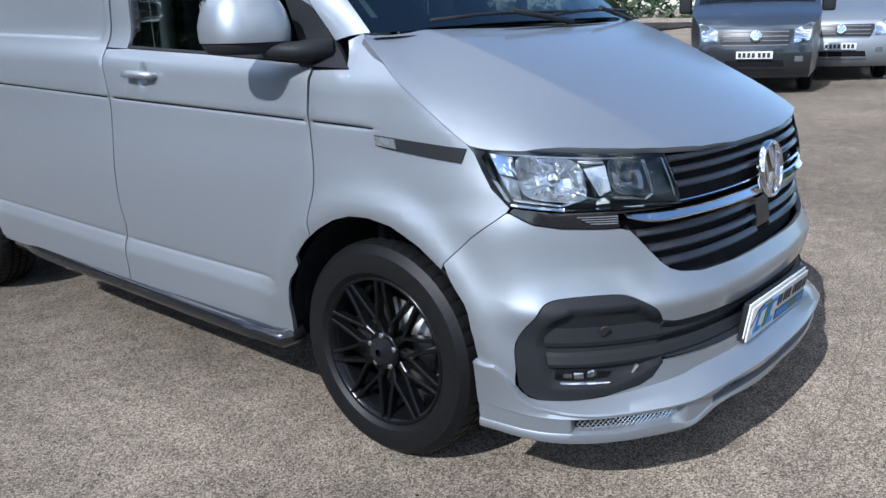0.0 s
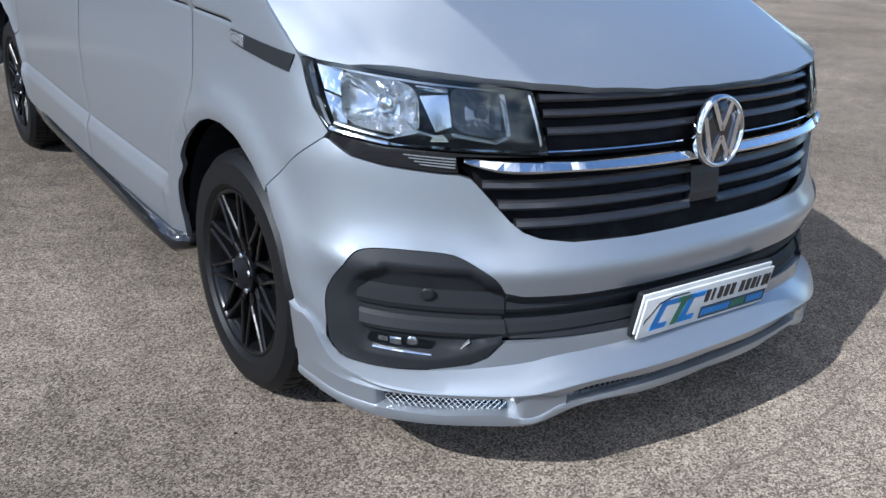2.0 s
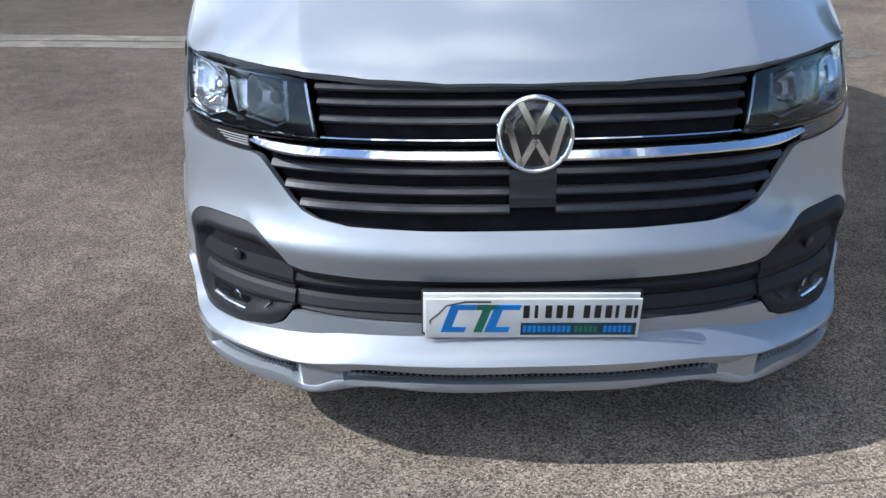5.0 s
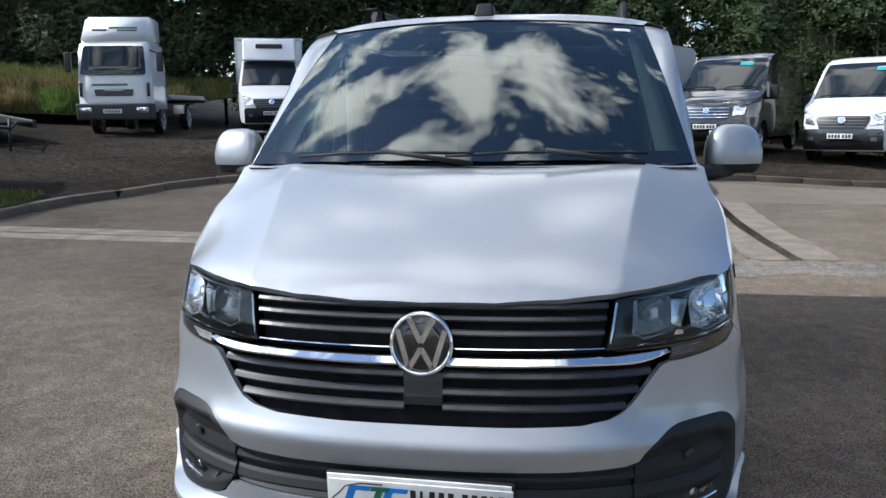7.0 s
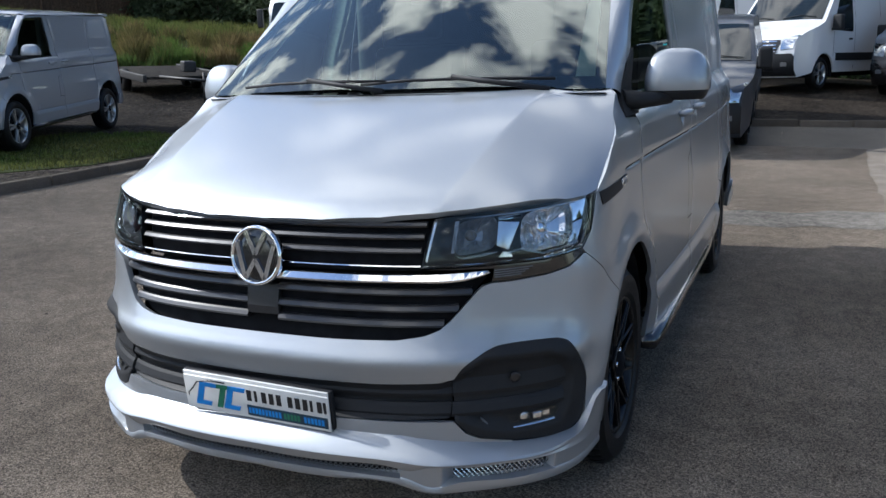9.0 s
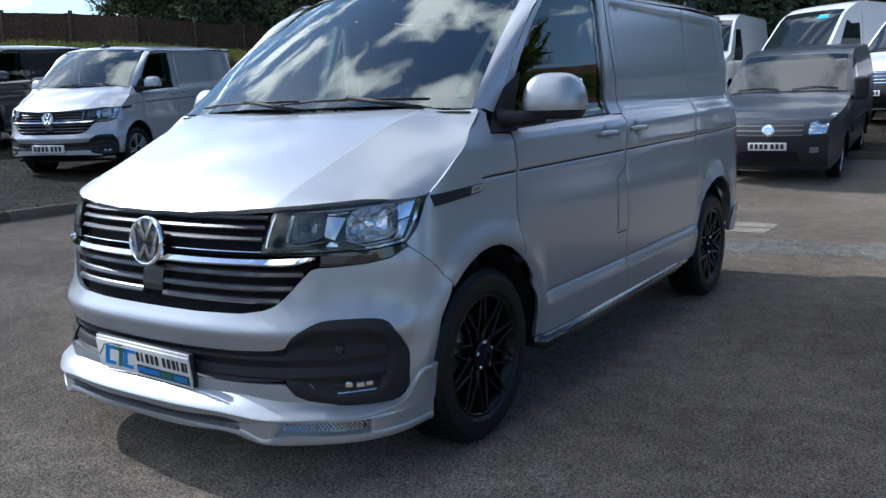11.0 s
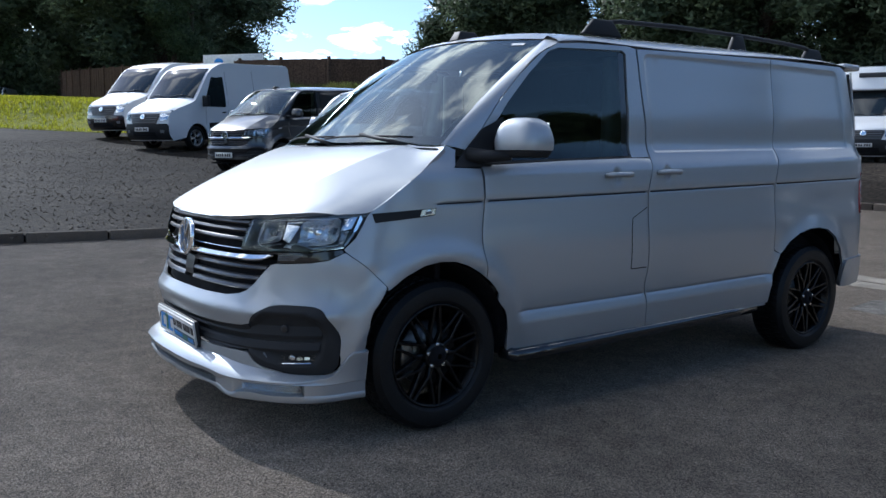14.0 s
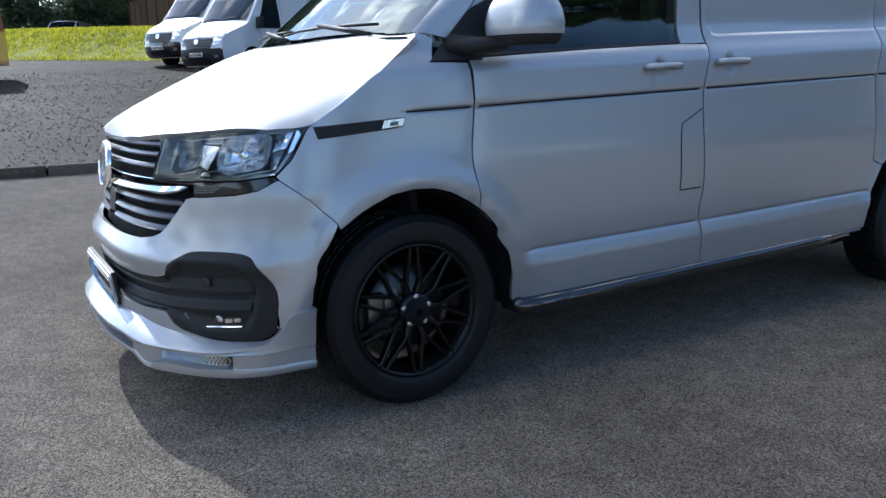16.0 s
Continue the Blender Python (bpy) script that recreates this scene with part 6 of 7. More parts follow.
def build_parked(root, kind, paint, bumper, plate=True, high=1.0, sticker=False, badge="round", rack=False):
    prof, half, base = PROFILES[kind]
    prof = [(y, z if z < 1.3 else 1.3 + (z - 1.3) * high) for y, z in prof]
    top = max(z for _, z in prof)
    py, pz = np.array([p[0] for p in prof]), np.array([p[1] for p in prof])

    def wide(y, z):
        nose = ease((-.15 - y) / .8)
        return half * (1 - .17 * nose ** 1.6) * (1 - .13 * float(ease((z - 1.15) / (top - 1.0)))) * (1 - .03 * float(ease((.6 - z) / .4)))

    def strip(u, t):
        """Across the body (u) and along its outline (t)."""
        i = min(int(t), len(prof) - 2)
        f = t - i
        y, z = py[i] + (py[i + 1] - py[i]) * f, pz[i] + (pz[i + 1] - pz[i]) * f
        bow = .16 * float(ease((1.0 - y) / 1.2)) * (1 - u * u)
        return np.array([u * wide(y, z), y - bow, z + .035 * (1 - u ** 4) * float(ease((z - .9) / .3))])

    def front(u, z, out=0.0):
        """The nose, by height."""
        k = int(np.argmax(pz[:8] > z)) or 7
        f = (z - pz[k - 1]) / (pz[k] - pz[k - 1])
        p = strip(u, k - 1 + f)
        return p + np.array([u * out * .6, -out, out * .2])

    def side(y, z):
        return np.array([wide(y, z), y, z])

    def patch(name, poly, material, parent, label="", out=.006, res=.08):
        return part(name, sheet(name, poly, lambda u, z: front(u, z, out), material, res, .01), material, parent, label)

    n = len(prof) - 1
    verts = []
    us = [math.sin(k / 16 * math.pi / 2) for k in range(-16, 17)]
    rows = n * 3
    for j in range(rows + 1):
        for u in us:
            verts.append(strip(u, min(j / 3, n - 1e-6)))
    m = len(us)
    faces = [[j * m + i, j * m + i + 1, (j + 1) * m + i + 1, (j + 1) * m + i] for j in range(rows) for i in range(m - 1)]
    part("body", mesh_of("body", verts, faces, paint), paint, root, "")
    r_w = .34 if kind != "small" else .315

    def arch(yc):
        return [(yc + (r_w + .075) * math.cos(math.radians(a)), r_w + (r_w + .075) * math.sin(math.radians(a))) for a in range(168, 11, -13)]
    sill = .36
    out = [(y, z) for y, z in prof] + [(base + r_w + .09, .42)] + arch(base)[::-1] + [(base - r_w - .09, sill), (r_w + .09, sill)] + arch(0)[::-1] + [(-r_w - .09, .36)]
    for sg in (1, -1):
        part("side", sheet("side", out, (lambda y, z, sg=sg: side(y, z) * np.array([sg, 1, 1])), paint, .14, .03, .004, flip=sg < 0), paint, root)
        zb = 1.20 if kind != "small" else 1.10
        slope = [(py[8] - .1, pz[8] - .02)]
        win = [(py[7] + .28, zb + .03), (py[8] + .12, pz[8] - .08), (py[9] + .12, min(pz[9], 2.12) - .06), (1.22, min(pz[9], 2.12) - .02), (1.22, zb)]
        place = lambda y, z, sg=sg: side(y, z) * np.array([sg, 1, 1])
        part("side_window", sheet("side_window", rounded(win, .06), place, PANE, .1, .01, depth=lambda a, b: -.006, flip=sg < 0), PANE, root, "dark cab window")
        for y, z0, z1 in ((.36 if kind != "small" else .42, .70, zb), (1.32, .42, top - .25), (2.55, .42, top - .2)):
            if y < base + .8:
                part("door_joint", sheet("door_joint", [(y, z0), (y + .012, z0), (y + .012, z1), (y, z1)], place, DARK, .3, 0, depth=lambda a, b: -.003, flip=sg < 0), DARK, root)
        if bumper is BLACK_PLASTIC:
            part("rub_strip", sheet("rub_strip", [(.48, .60), (base - .46, .60), (base - .46, .76), (.48, .76)], place, BLACK_PLASTIC, .2, .02, depth=lambda a, b: -.015, flip=sg < 0), BLACK_PLASTIC, root, "black rubbing strip")
        part("door_handle", bm_box(sg * wide(1.1, 1.05) - .02, sg * wide(1.1, 1.05) + .02, 1.05, 1.2, 1.03, 1.07, .008), BLACK_PLASTIC, root)
        mir = part("door_mirror", bm_box(sg * (half + .13) - .10, sg * (half + .13) + .10, .20, .34, zb + .02, zb + .34, .04, 3), BLACK_PLASTIC, root, "black door mirror")
        part("arm", bm_tube([(sg * wide(.25, zb), .27, zb + .04), (sg * (half + .1), .27, zb + .08)], .03, 8), BLACK_PLASTIC, mir)
        for y in (0, base):
            add_wheel(root, sg * (half - .06), y, r_w, .21, GREY_RIM, False)
            bm = bmesh.new()
            row = [[bm.verts.new((x, y + (r_w + .07) * math.cos(math.radians(a)), r_w + (r_w + .07) * math.sin(math.radians(a)))) for x in (sg * (half - .03), sg * (half - .4))] for a in range(-10, 191, 20)]
            for a, b in zip(row, row[1:]):
                bm.faces.new((a[0], b[0], b[1], a[1]))
            bm.faces.new([q[1] for q in row])
            part("arch_liner", bm, DARK, root)
        # lamp: swept back along the bonnet's edge
        zl = pz[4]
        hp = [(sg * .67, zl - .22), (sg * .95, zl - .19), (sg * .99, zl + .06), (sg * .93, zl + .07), (sg * .68, zl - .03)]
        hp = hp if sg > 0 else hp[::-1]
        hl = patch("headlight", hp, REFLECTOR, root, "clear glossy headlight", .008)
        part("lens", sheet("lens", hp, lambda u, z: front(u, z, .014), LENS, .08, .004), LENS, hl)
        patch("fog_lamp", [(sg * .70, .50), (sg * .84, .50), (sg * .84, .58), (sg * .70, .58)][::sg], GREY_PLASTIC, root, "", .03)
    part("chassis", bm_box(-half * .7, half * .7, -.55, base + .6, .26, .42, .03), DARK, root)
    part("bumper", sheet("bumper", [(-.995, .30), (.995, .30), (.995, .70), (.93, .76), (-.93, .76), (-.995, .70)], lambda u, z: front(u, z, .022), bumper, .1, .03, .006), bumper, root, "front bumper")
    zg = pz[4]
    g = [(-.56, zg - .30), (.56, zg - .30), (.66, zg - .10), (.64, zg - .03), (-.64, zg - .03), (-.66, zg - .10)]
    gr = patch("grille", g, GRILLE_BLACK, root, "dark slatted grille", .012)
    for k in range(4):
        z = zg - .26 + k * .065
        part("slat", sheet("slat", [(-.57, z), (.57, z), (.57, z + .016), (-.57, z + .016)], lambda u, z: front(u, z, .022), GREY_PLASTIC if badge == "round" else CHROME, .15, .008), GREY_PLASTIC, gr)
    patch("lower_intake", [(-.55, .38), (.55, .38), (.5, .52), (-.5, .52)], DARK, root, "", .028)
    bm = bmesh.new()
    c = Vector(front(0, zg - .12, .03))
    disc(bm, c, (0, -1, .2), .085 if badge == "round" else .07, .012, 28)
    part("badge", bm, CHROME, root, "bright plain badge")
    if plate:
        p = Vector(front(0, .60, .045))
        pl = part("number_plate", bm_box(-.26, .26, p.y - .012, p.y, p.z - .055, p.z + .055, .004), PLATE_WHITE, root, "white number plate")
        for k, x in enumerate((-.21, -.145, -.08, -.015, .07, .135, .20)):
            part("figure_bar", bm_box(x - .022, x + .022, p.y - .015, p.y - .011, p.z - .035, p.z + .035), NIGHT, pl)
    # windscreen
    i0, i1 = 7.02, 8.98 if kind != "small" else 8.95
    part("windscreen", grid_mesh("windscreen", lambda u, v: strip(u, i0 + (i1 - i0) * v) + np.array([0, -.006, .006]), 20, 8, PANE, u=(-.92, .92)), PANE, root, "windscreen mirroring sky and trees")
    for sg in (1, -1):
        part("wiper", bm_tube([Vector(strip(sg * .1, 7.06)) + Vector((0, -.02, .015)), Vector(strip(sg * .45, 7.13)) + Vector((0, -.02, .015)), Vector(strip(sg * .8, 7.08)) + Vector((0, -.02, .015))], .008, 6), BLACK_PLASTIC, root)
    if sticker:
        part("sale_sticker", grid_mesh("sale_sticker", lambda u, v: strip(u, 7.9 + .28 * v) + np.array([0, -.012, .012]), 4, 2, TEAL, u=(.30, .62)), TEAL, root, "teal sale sticker in the windscreen")
        part("sticker_bar", grid_mesh("sticker_bar", lambda u, v: strip(u, 8.0 + .08 * v) + np.array([0, -.016, .016]), 4, 2, PLATE_WHITE, u=(.34, .58)), PLATE_WHITE, root)
    return root


def park(name, label, x, y, forward, group="parked vans", lift=.085):
    """A thing on the ground, whose front axle stands at x, y and whose nose points along forward."""
    turn = math.degrees(math.atan2(forward[0], -forward[1]))
    f = Vector((*forward, 0)).normalized()
    za, zb = ground_z(x, y), ground_z(x - f.x * 3, y - f.y * 3)
    ob = thing(name, label, "van", (0, 0, 0), 0, group)
    ob.matrix_world = Matrix.Translation((x, y, za + lift)) @ Matrix.Rotation(radians(turn), 4, "Z") @ Matrix.Rotation(math.atan2(zb - za, 3), 4, "X")
    return ob


row_f = (.37, -.93)
t6 = park("panel_van", "silver panel van parked on the grass verge", -9.42, 5.25, row_f)
build_transporter(t6, mat("pale_silver_paint", (0.36, 0.38, 0.41), rough=0.40, metal=0.5, coat=1.0, grain=0.05, scale=900), False, GREY_RIM)
dk = park("panel_van", "dark grey panel van in the gravel row", -14.3, 5.6, row_f)
build_transporter(dk, DARK_GREY_PAINT, False, GREY_RIM)
for v_ob in (t6, dk):
    pl = part("number_plate", bm_box(-.26, .26, -.925, -.905, .385, .495, .004), PLATE_WHITE, v_ob, "white number plate")
    for x in (-.21, -.145, -.08, -.015, .07, .135, .20):
        part("figure_bar", bm_box(x - .022, x + .022, -.929, -.924, .405, .475), NIGHT, pl)

build_parked(park("panel_van", "tall white panel van with a black bumper", -20.9, 5.9, (.45, -.9)), "large", WHITE, BLACK_PLASTIC, high=1.06)
build_parked(park("panel_van", "white panel van with a dark bumper at the row's end", -24.6, 5.7, (.45, -.9)), "large", WHITE, BLACK_PAINT, high=1.0)
build_parked(park("panel_van", "white panel van with teal windscreen sticker", 6.6, 17.6, (-.50, -.86)), "large", WHITE, DARK_GREY_PAINT, sticker=True)
blk = build_parked(park("panel_van", "black panel van with a white bonnet stripe", 3.65, 17.6, (-.42, -.9)), "large", BLACK_PAINT, BLACK_PAINT, sticker=True, badge="bar", high=.9)
prof_l = PROFILES["large"][0]
part("bonnet_stripe", grid_mesh("bonnet_stripe", lambda u, v: (.30 + .16 * u - .05 * v, -.93 + .78 * v, 1.125 + .225 * v + .012 * math.sin(v * 3.1)), 3, 8, PLATE_WHITE), PLATE_WHITE, blk, "white stripe on the bonnet")
build_parked(park("panel_van", "white panel van with a roof cooling unit", .71, 17.35, (-.45, -.9)), "large", WHITE, BLACK_PLASTIC, high=.98, sticker=True, badge="bar")
build_parked(park("panel_van", "high-roofed white panel van in the back row", -1.9, 19.4, (-.45, -.9)), "large", WHITE, BLACK_PLASTIC, high=1.15, sticker=True)
build_parked(park("panel_van", "white panel van with black lower bumper", -4.7, 20.8, (.0, -1)), "large", WHITE, BLACK_PLASTIC, high=1.05, badge="bar")
build_parked(park("panel_van", "white medium panel van beside a bush", 10.2, 18.6, (-.45, -.9)), "medium", WHITE, BLACK_PLASTIC)
build_parked(park("small_van", "dark blue-grey small van parked on tarmac", -.28, 10.9, (.03, -1), lift=0), "small", mat("navy_paint", (0.016, 0.022, 0.034), rough=0.4, metal=0.2, coat=0.35, grain=0.1, scale=500), BLACK_PLASTIC, high=.97)
tr = (-.93, -.36)
build_parked(park("panel_van", "blue-grey medium van parked on the tarmac", 11.4, 3.35, tr, lift=0), "medium", BLUE_GREY_PAINT, DARK_GREY_PAINT)
build_parked(park("panel_van", "silver medium van with a black lower bumper", 14.2, 2.9, tr, lift=0), "medium", SILVER, SILVER)
build_parked(park("panel_van", "white medium van at the end of a row", 17.6, 2.9, tr, lift=0), "medium", WHITE, WHITE)
build_parked(park("panel_van", "white van far off under trees", -62, 6.5, (.9, -.4)), "medium", WHITE, WHITE)
build_parked(park("panel_van", "red van on the far gravel", -22.6, -3.7, (-.2, -.98)), "medium", RED_PAINT, BLACK_PLASTIC)

# cooling unit on one roof, and the box of the refrigerated lorry
cool = thing("roof_cooling_unit", "white cooling unit on a van roof", "cooling unit", (1.13, 18.2, ground_z(.71, 17.35) + 2.52), -26.6)
part("casing", bm_box(-.55, .55, -.2, .75, 0, .2, .06, 3), WHITE, cool)
part("intake", bm_box(-.38, .38, -.215, -.19, .04, .15, .02), GRILLE_BLACK, cool)

box_van = park("box_van", "white refrigerated box van with a cooling unit", -9.3, 23.0, (.36, -.93))
build_parked(box_van, "cab", WHITE, BLACK_PLASTIC)
part("cargo_box", bm_box(-1.08, 1.08, 1.30, 5.6, .95, 3.02, .03), WHITE, box_van, "white insulated cargo box")
part("box_frame", bm_join(bm_box(-1.09, 1.09, 1.28, 1.34, 2.94, 3.04, .01), bm_box(-1.09, -1.03, 1.28, 1.34, .95, 3.0, .01), bm_box(1.03, 1.09, 1.28, 1.34, .95, 3.0, .01)), GREY_RIM, box_van, "metal edge of the box")
def pod(v):
    if v.co.z > 2.5 and v.co.y < .8:
        v.co.y += .35
unit = part("cooling_unit", bm_box(-.85, .85, .45, 1.32, 2.27, 2.98, .08, 3, pod), WHITE, box_van, "white cooling unit above the cab")
part("intake", bm_box(-.42, .42, .60, .66, 2.66, 2.80, .03, 3), GRILLE_BLACK, unit)


def build_truck(root):
    """Forward-control lorry with a wind deflector and a flat bed."""
    def cab(v):
        if v.co.z > 1.7:
            k = (v.co.z - 1.7) / .95
            v.co.y += .28 * k * (1 if v.co.y < -.5 else 0)
            v.co.x *= 1 - .07 * k
    bm = bm_box(-1.05, 1.05, -1.25, .50, .62, 2.55, .0)
    bmesh.ops.subdivide_edges(bm, edges=list(bm.edges), cuts=5, use_grid_fill=True)
    for v in bm.verts:
        cab(v)
        if v.co.y < -1.0:
            v.co.y += .10 * (v.co.x / 1.05) ** 4
    bmesh.ops.bevel(bm, geom=[e for e in bm.edges if e.calc_face_angle(0) > .6], offset=.07, segments=3, affect="EDGES")
    for f in bm.faces:
        f.smooth = True
    part("cab", bm, WHITE, root, "white lorry cab")

    def face(x, z, out=.0):
        k = max(0, (z - 1.7) / .95)
        return np.array([x * (1 - .07 * k), -1.25 + .10 * (x / 1.05) ** 4 + .28 * k - out, z + out * .3])

    def patch(name, poly, mt, label="", out=.012):
        return part(name, sheet(name, poly, lambda x, z: face(x, z, out), mt, .12, .015), mt, root, label)
    patch("windscreen", rounded([(-.93, 1.62), (.93, 1.62), (.90, 2.40), (-.90, 2.40)], .08), PANE, "wide flat windscreen", .045)
    patch("grille", rounded([(-.52, 1.06), (.52, 1.06), (.56, 1.24), (-.56, 1.24)], .04), GRILLE_BLACK, "dark grille")
    patch("name_shape", [(-.26, 1.20), (.26, 1.20), (.26, 1.26), (-.26, 1.26)], GREY_RIM, "plain bars of a maker's name", .018)
    patch("sign_bars", [(-.62, 1.34), (.40, 1.34), (.40, 1.39), (-.62, 1.39)], LOGO_GREEN, "green bars of unreadable writing")
    for k in range(3):
        part("slat", sheet("slat", [(-.53, 1.085 + k * .05), (.53, 1.085 + k * .05), (.53, 1.10 + k * .05), (-.53, 1.10 + k * .05)], lambda x, z: face(x, z, .022), GREY_PLASTIC, .2, .01), GREY_PLASTIC, root)
    part("bumper", bm_box(-1.07, 1.07, -1.36, -.9, .42, .86, .05, 3), FRAME, root, "black front bumper")
    for sg in (1, -1):
        part("headlight", bm_box(sg * .80 - .17, sg * .80 + .17, -1.375, -1.3, .60, .76, .02), REFLECTOR, root, "rectangular headlight")
        part("vent", bm_box(sg * .96 - .035, sg * .96 + .035, -1.20, -1.12, 1.05, 1.42, .01), GRILLE_BLACK, root)
        part("side_window", bm_box(sg * 1.0 - .035, sg * 1.0 + .035, -.75, .05, 1.62, 2.34, .02, taper=lambda v: cab(v)), PANE, root)
        mir = part("mirror", bm_box(sg * 1.30 - .09, sg * 1.30 + .09, -1.12, -1.0, 1.72, 2.25, .03), FRAME, root, "tall black lorry mirror")
        part("arm", bm_tube([(sg * 1.0, -.95, 2.3), (sg * 1.28, -1.06, 2.2)], .02, 6), FRAME, mir)
        for y in (0, 3.3):
            add_wheel(root, sg * 1.04, y, .40, .26, GREY_RIM, False)
        part("bed_rail", bm_box(sg * .42 - .05, sg * .42 + .05, .4, 5.2, .68, .86, .01), FRAME, root)
        part("side_guard", bm_box(sg * 1.05 - .02, sg * 1.05 + .02, 1.2, 2.5, .55, .82, .01), GREY_RIM, root)
    part("flat_bed", bm_box(-1.12, 1.12, .75, 5.5, .98, 1.12, .015), BED, root, "pale flat load bed")
    part("bed_edge", bm_box(-1.14, 1.14, 5.48, 5.54, .90, 1.14, .01), FRAME, root)
    part("head_board", bm_box(-1.0, 1.0, .66, .72, 1.0, 1.75, .01), FRAME, root)
    part("chassis", bm_box(-.5, .5, -1.1, 5.2, .45, .72, .02), FRAME, root)
    def wedge(v):
        if v.co.z > 2.9:
            v.co.y += .5 if v.co.y < -.3 else 0
            v.co.x *= .95
    sh = bm_box(-.98, .98, -.98, .45, 2.50, 3.24, .0)
    for v in sh.verts:
        wedge(v)
    bmesh.ops.bevel(sh, geom=list(sh.edges), offset=.07, segments=3, affect="EDGES")
    for f in sh.faces:
        f.smooth = True
    defl = part("wind_deflector", sh, WHITE, root, "white roof wind deflector")
    for z, x0, x1, mt in ((2.92, -.2, .62, LOGO_GREEN), (2.85, .05, .62, GREY_PLASTIC), (2.86, -.66, -.25, FRAME)):
        t = (z - 2.50) / .74
        part("sign_bars", bm_box(x0, x1, -.98 + .5 * t - .02, -.98 + .5 * t + .03, z - .025, z + .025, taper=lambda v: None), mt, defl)
    pl = part("number_plate", bm_box(-.30, .22, -1.375, -1.355, .60, .71, .003), PLATE_WHITE, root, "number plate")
    for k in range(7):
        part("figure_bar", bm_box(-.26 + k * .066, -.22 + k * .066, -1.379, -1.374, .62, .69), NIGHT, pl)


truck = park("flatbed_lorry", "white flatbed lorry with a wind deflector", -10.5, 16.4, (.232, -.973), "")
truck["category"] = "lorry"
build_truck(truck)
truck.scale = (.80, .86, .85)

trailer = park("car_trailer", "low flat trailer with rusty frame on gravel", -12.9, 13.4, (.85, -.5), "")
trailer["category"] = "trailer"
part("deck", bm_box(-.95, .95, -1.6, 1.7, .40, .46, .01), mat("weathered_deck", (0.045, 0.04, 0.034), rough=0.85, grain=0.5, scale=12, wear=0.5, wear_scale=2), trailer, "grey deck boards")
for sg in (1, -1):
    part("side_rail", bm_box(sg * .95 - .04, sg * .95 + .04, -1.65, 1.75, .34, .50, .01), FRAME, trailer)
    for y in (.2, .85):
        part("wheel", bm_lathe([(0, .10), (0, .22), (.03, .26), (.15, .26), (.18, .22), (.18, .10)], 28), RUBBER, trailer).matrix_local = Matrix.Translation((sg * .85 - .09, y, .26))
part("drawbar", bm_tube([(-.6, -1.6, .46), (0, -2.7, .44), (.6, -1.6, .46)], .035, 8), FRAME, trailer)
part("hitch_post", bm_tube([(0, -2.65, .0), (0, -2.65, .62)], .03, 8), FRAME, trailer)
part("winch", bm_box(-.14, .14, -1.85, -1.6, .56, .80, .03), FRAME, trailer)


# ---- trees, fence and houses ----
BARK = mat("bark", (0.07, 0.055, 0.042), rough=0.9, grain=0.5, scale=14, bump=0.6, bump_scale=30)


LEAF_DARK = leaf_mat("dark_leaf", (0.092, 0.120, 0.062), (0.060, 0.085, 0.048))
LEAF_MID = leaf_mat("mid_leaf", (0.080, 0.115, 0.048), (0.048, 0.075, 0.036))
LEAF_LIGHT = leaf_mat("light_leaf", (0.11, 0.13, 0.03), (0.06, 0.08, 0.02))


def leaves(clumps, count, size, rnd):
    """Separate leaves through a set of clumps (centre, radius), denser at their skins."""
    weights = [r ** 2 for _, r in clumps]
    verts, faces = [], []
    picks = rnd.choices(clumps, weights, k=count)
    for c, r in picks:
        d = Vector((rnd.gauss(0, 1), rnd.gauss(0, 1), rnd.gauss(0, 1))).normalized()
        p = c + d * r * rnd.uniform(.55, 1.08) * Vector((1, 1, .85)).length / 1.65
        a = Vector((rnd.gauss(0, 1), rnd.gauss(0, 1), rnd.gauss(0, .6))).normalized()
        b = (d + Vector((0, 0, .5)) + a * .3).cross(a).normalized()
        s = size * rnd.uniform(.5, 1.25)
        k = len(verts)
        verts += [p - a * s, p + b * s * .75, p + a * s]
        faces.append([k, k + 1, k + 2])
    return verts, faces


def fill(verts, faces, clumps, count, size, rnd):
    """Large leaf sprays in the hearts of the clumps, that close them to the light."""
    v, f = leaves([(c, r * .55) for c, r in clumps], count, size, rnd)
    k = len(verts)
    verts += v
    faces += [[i + k for i in q] for q in f]


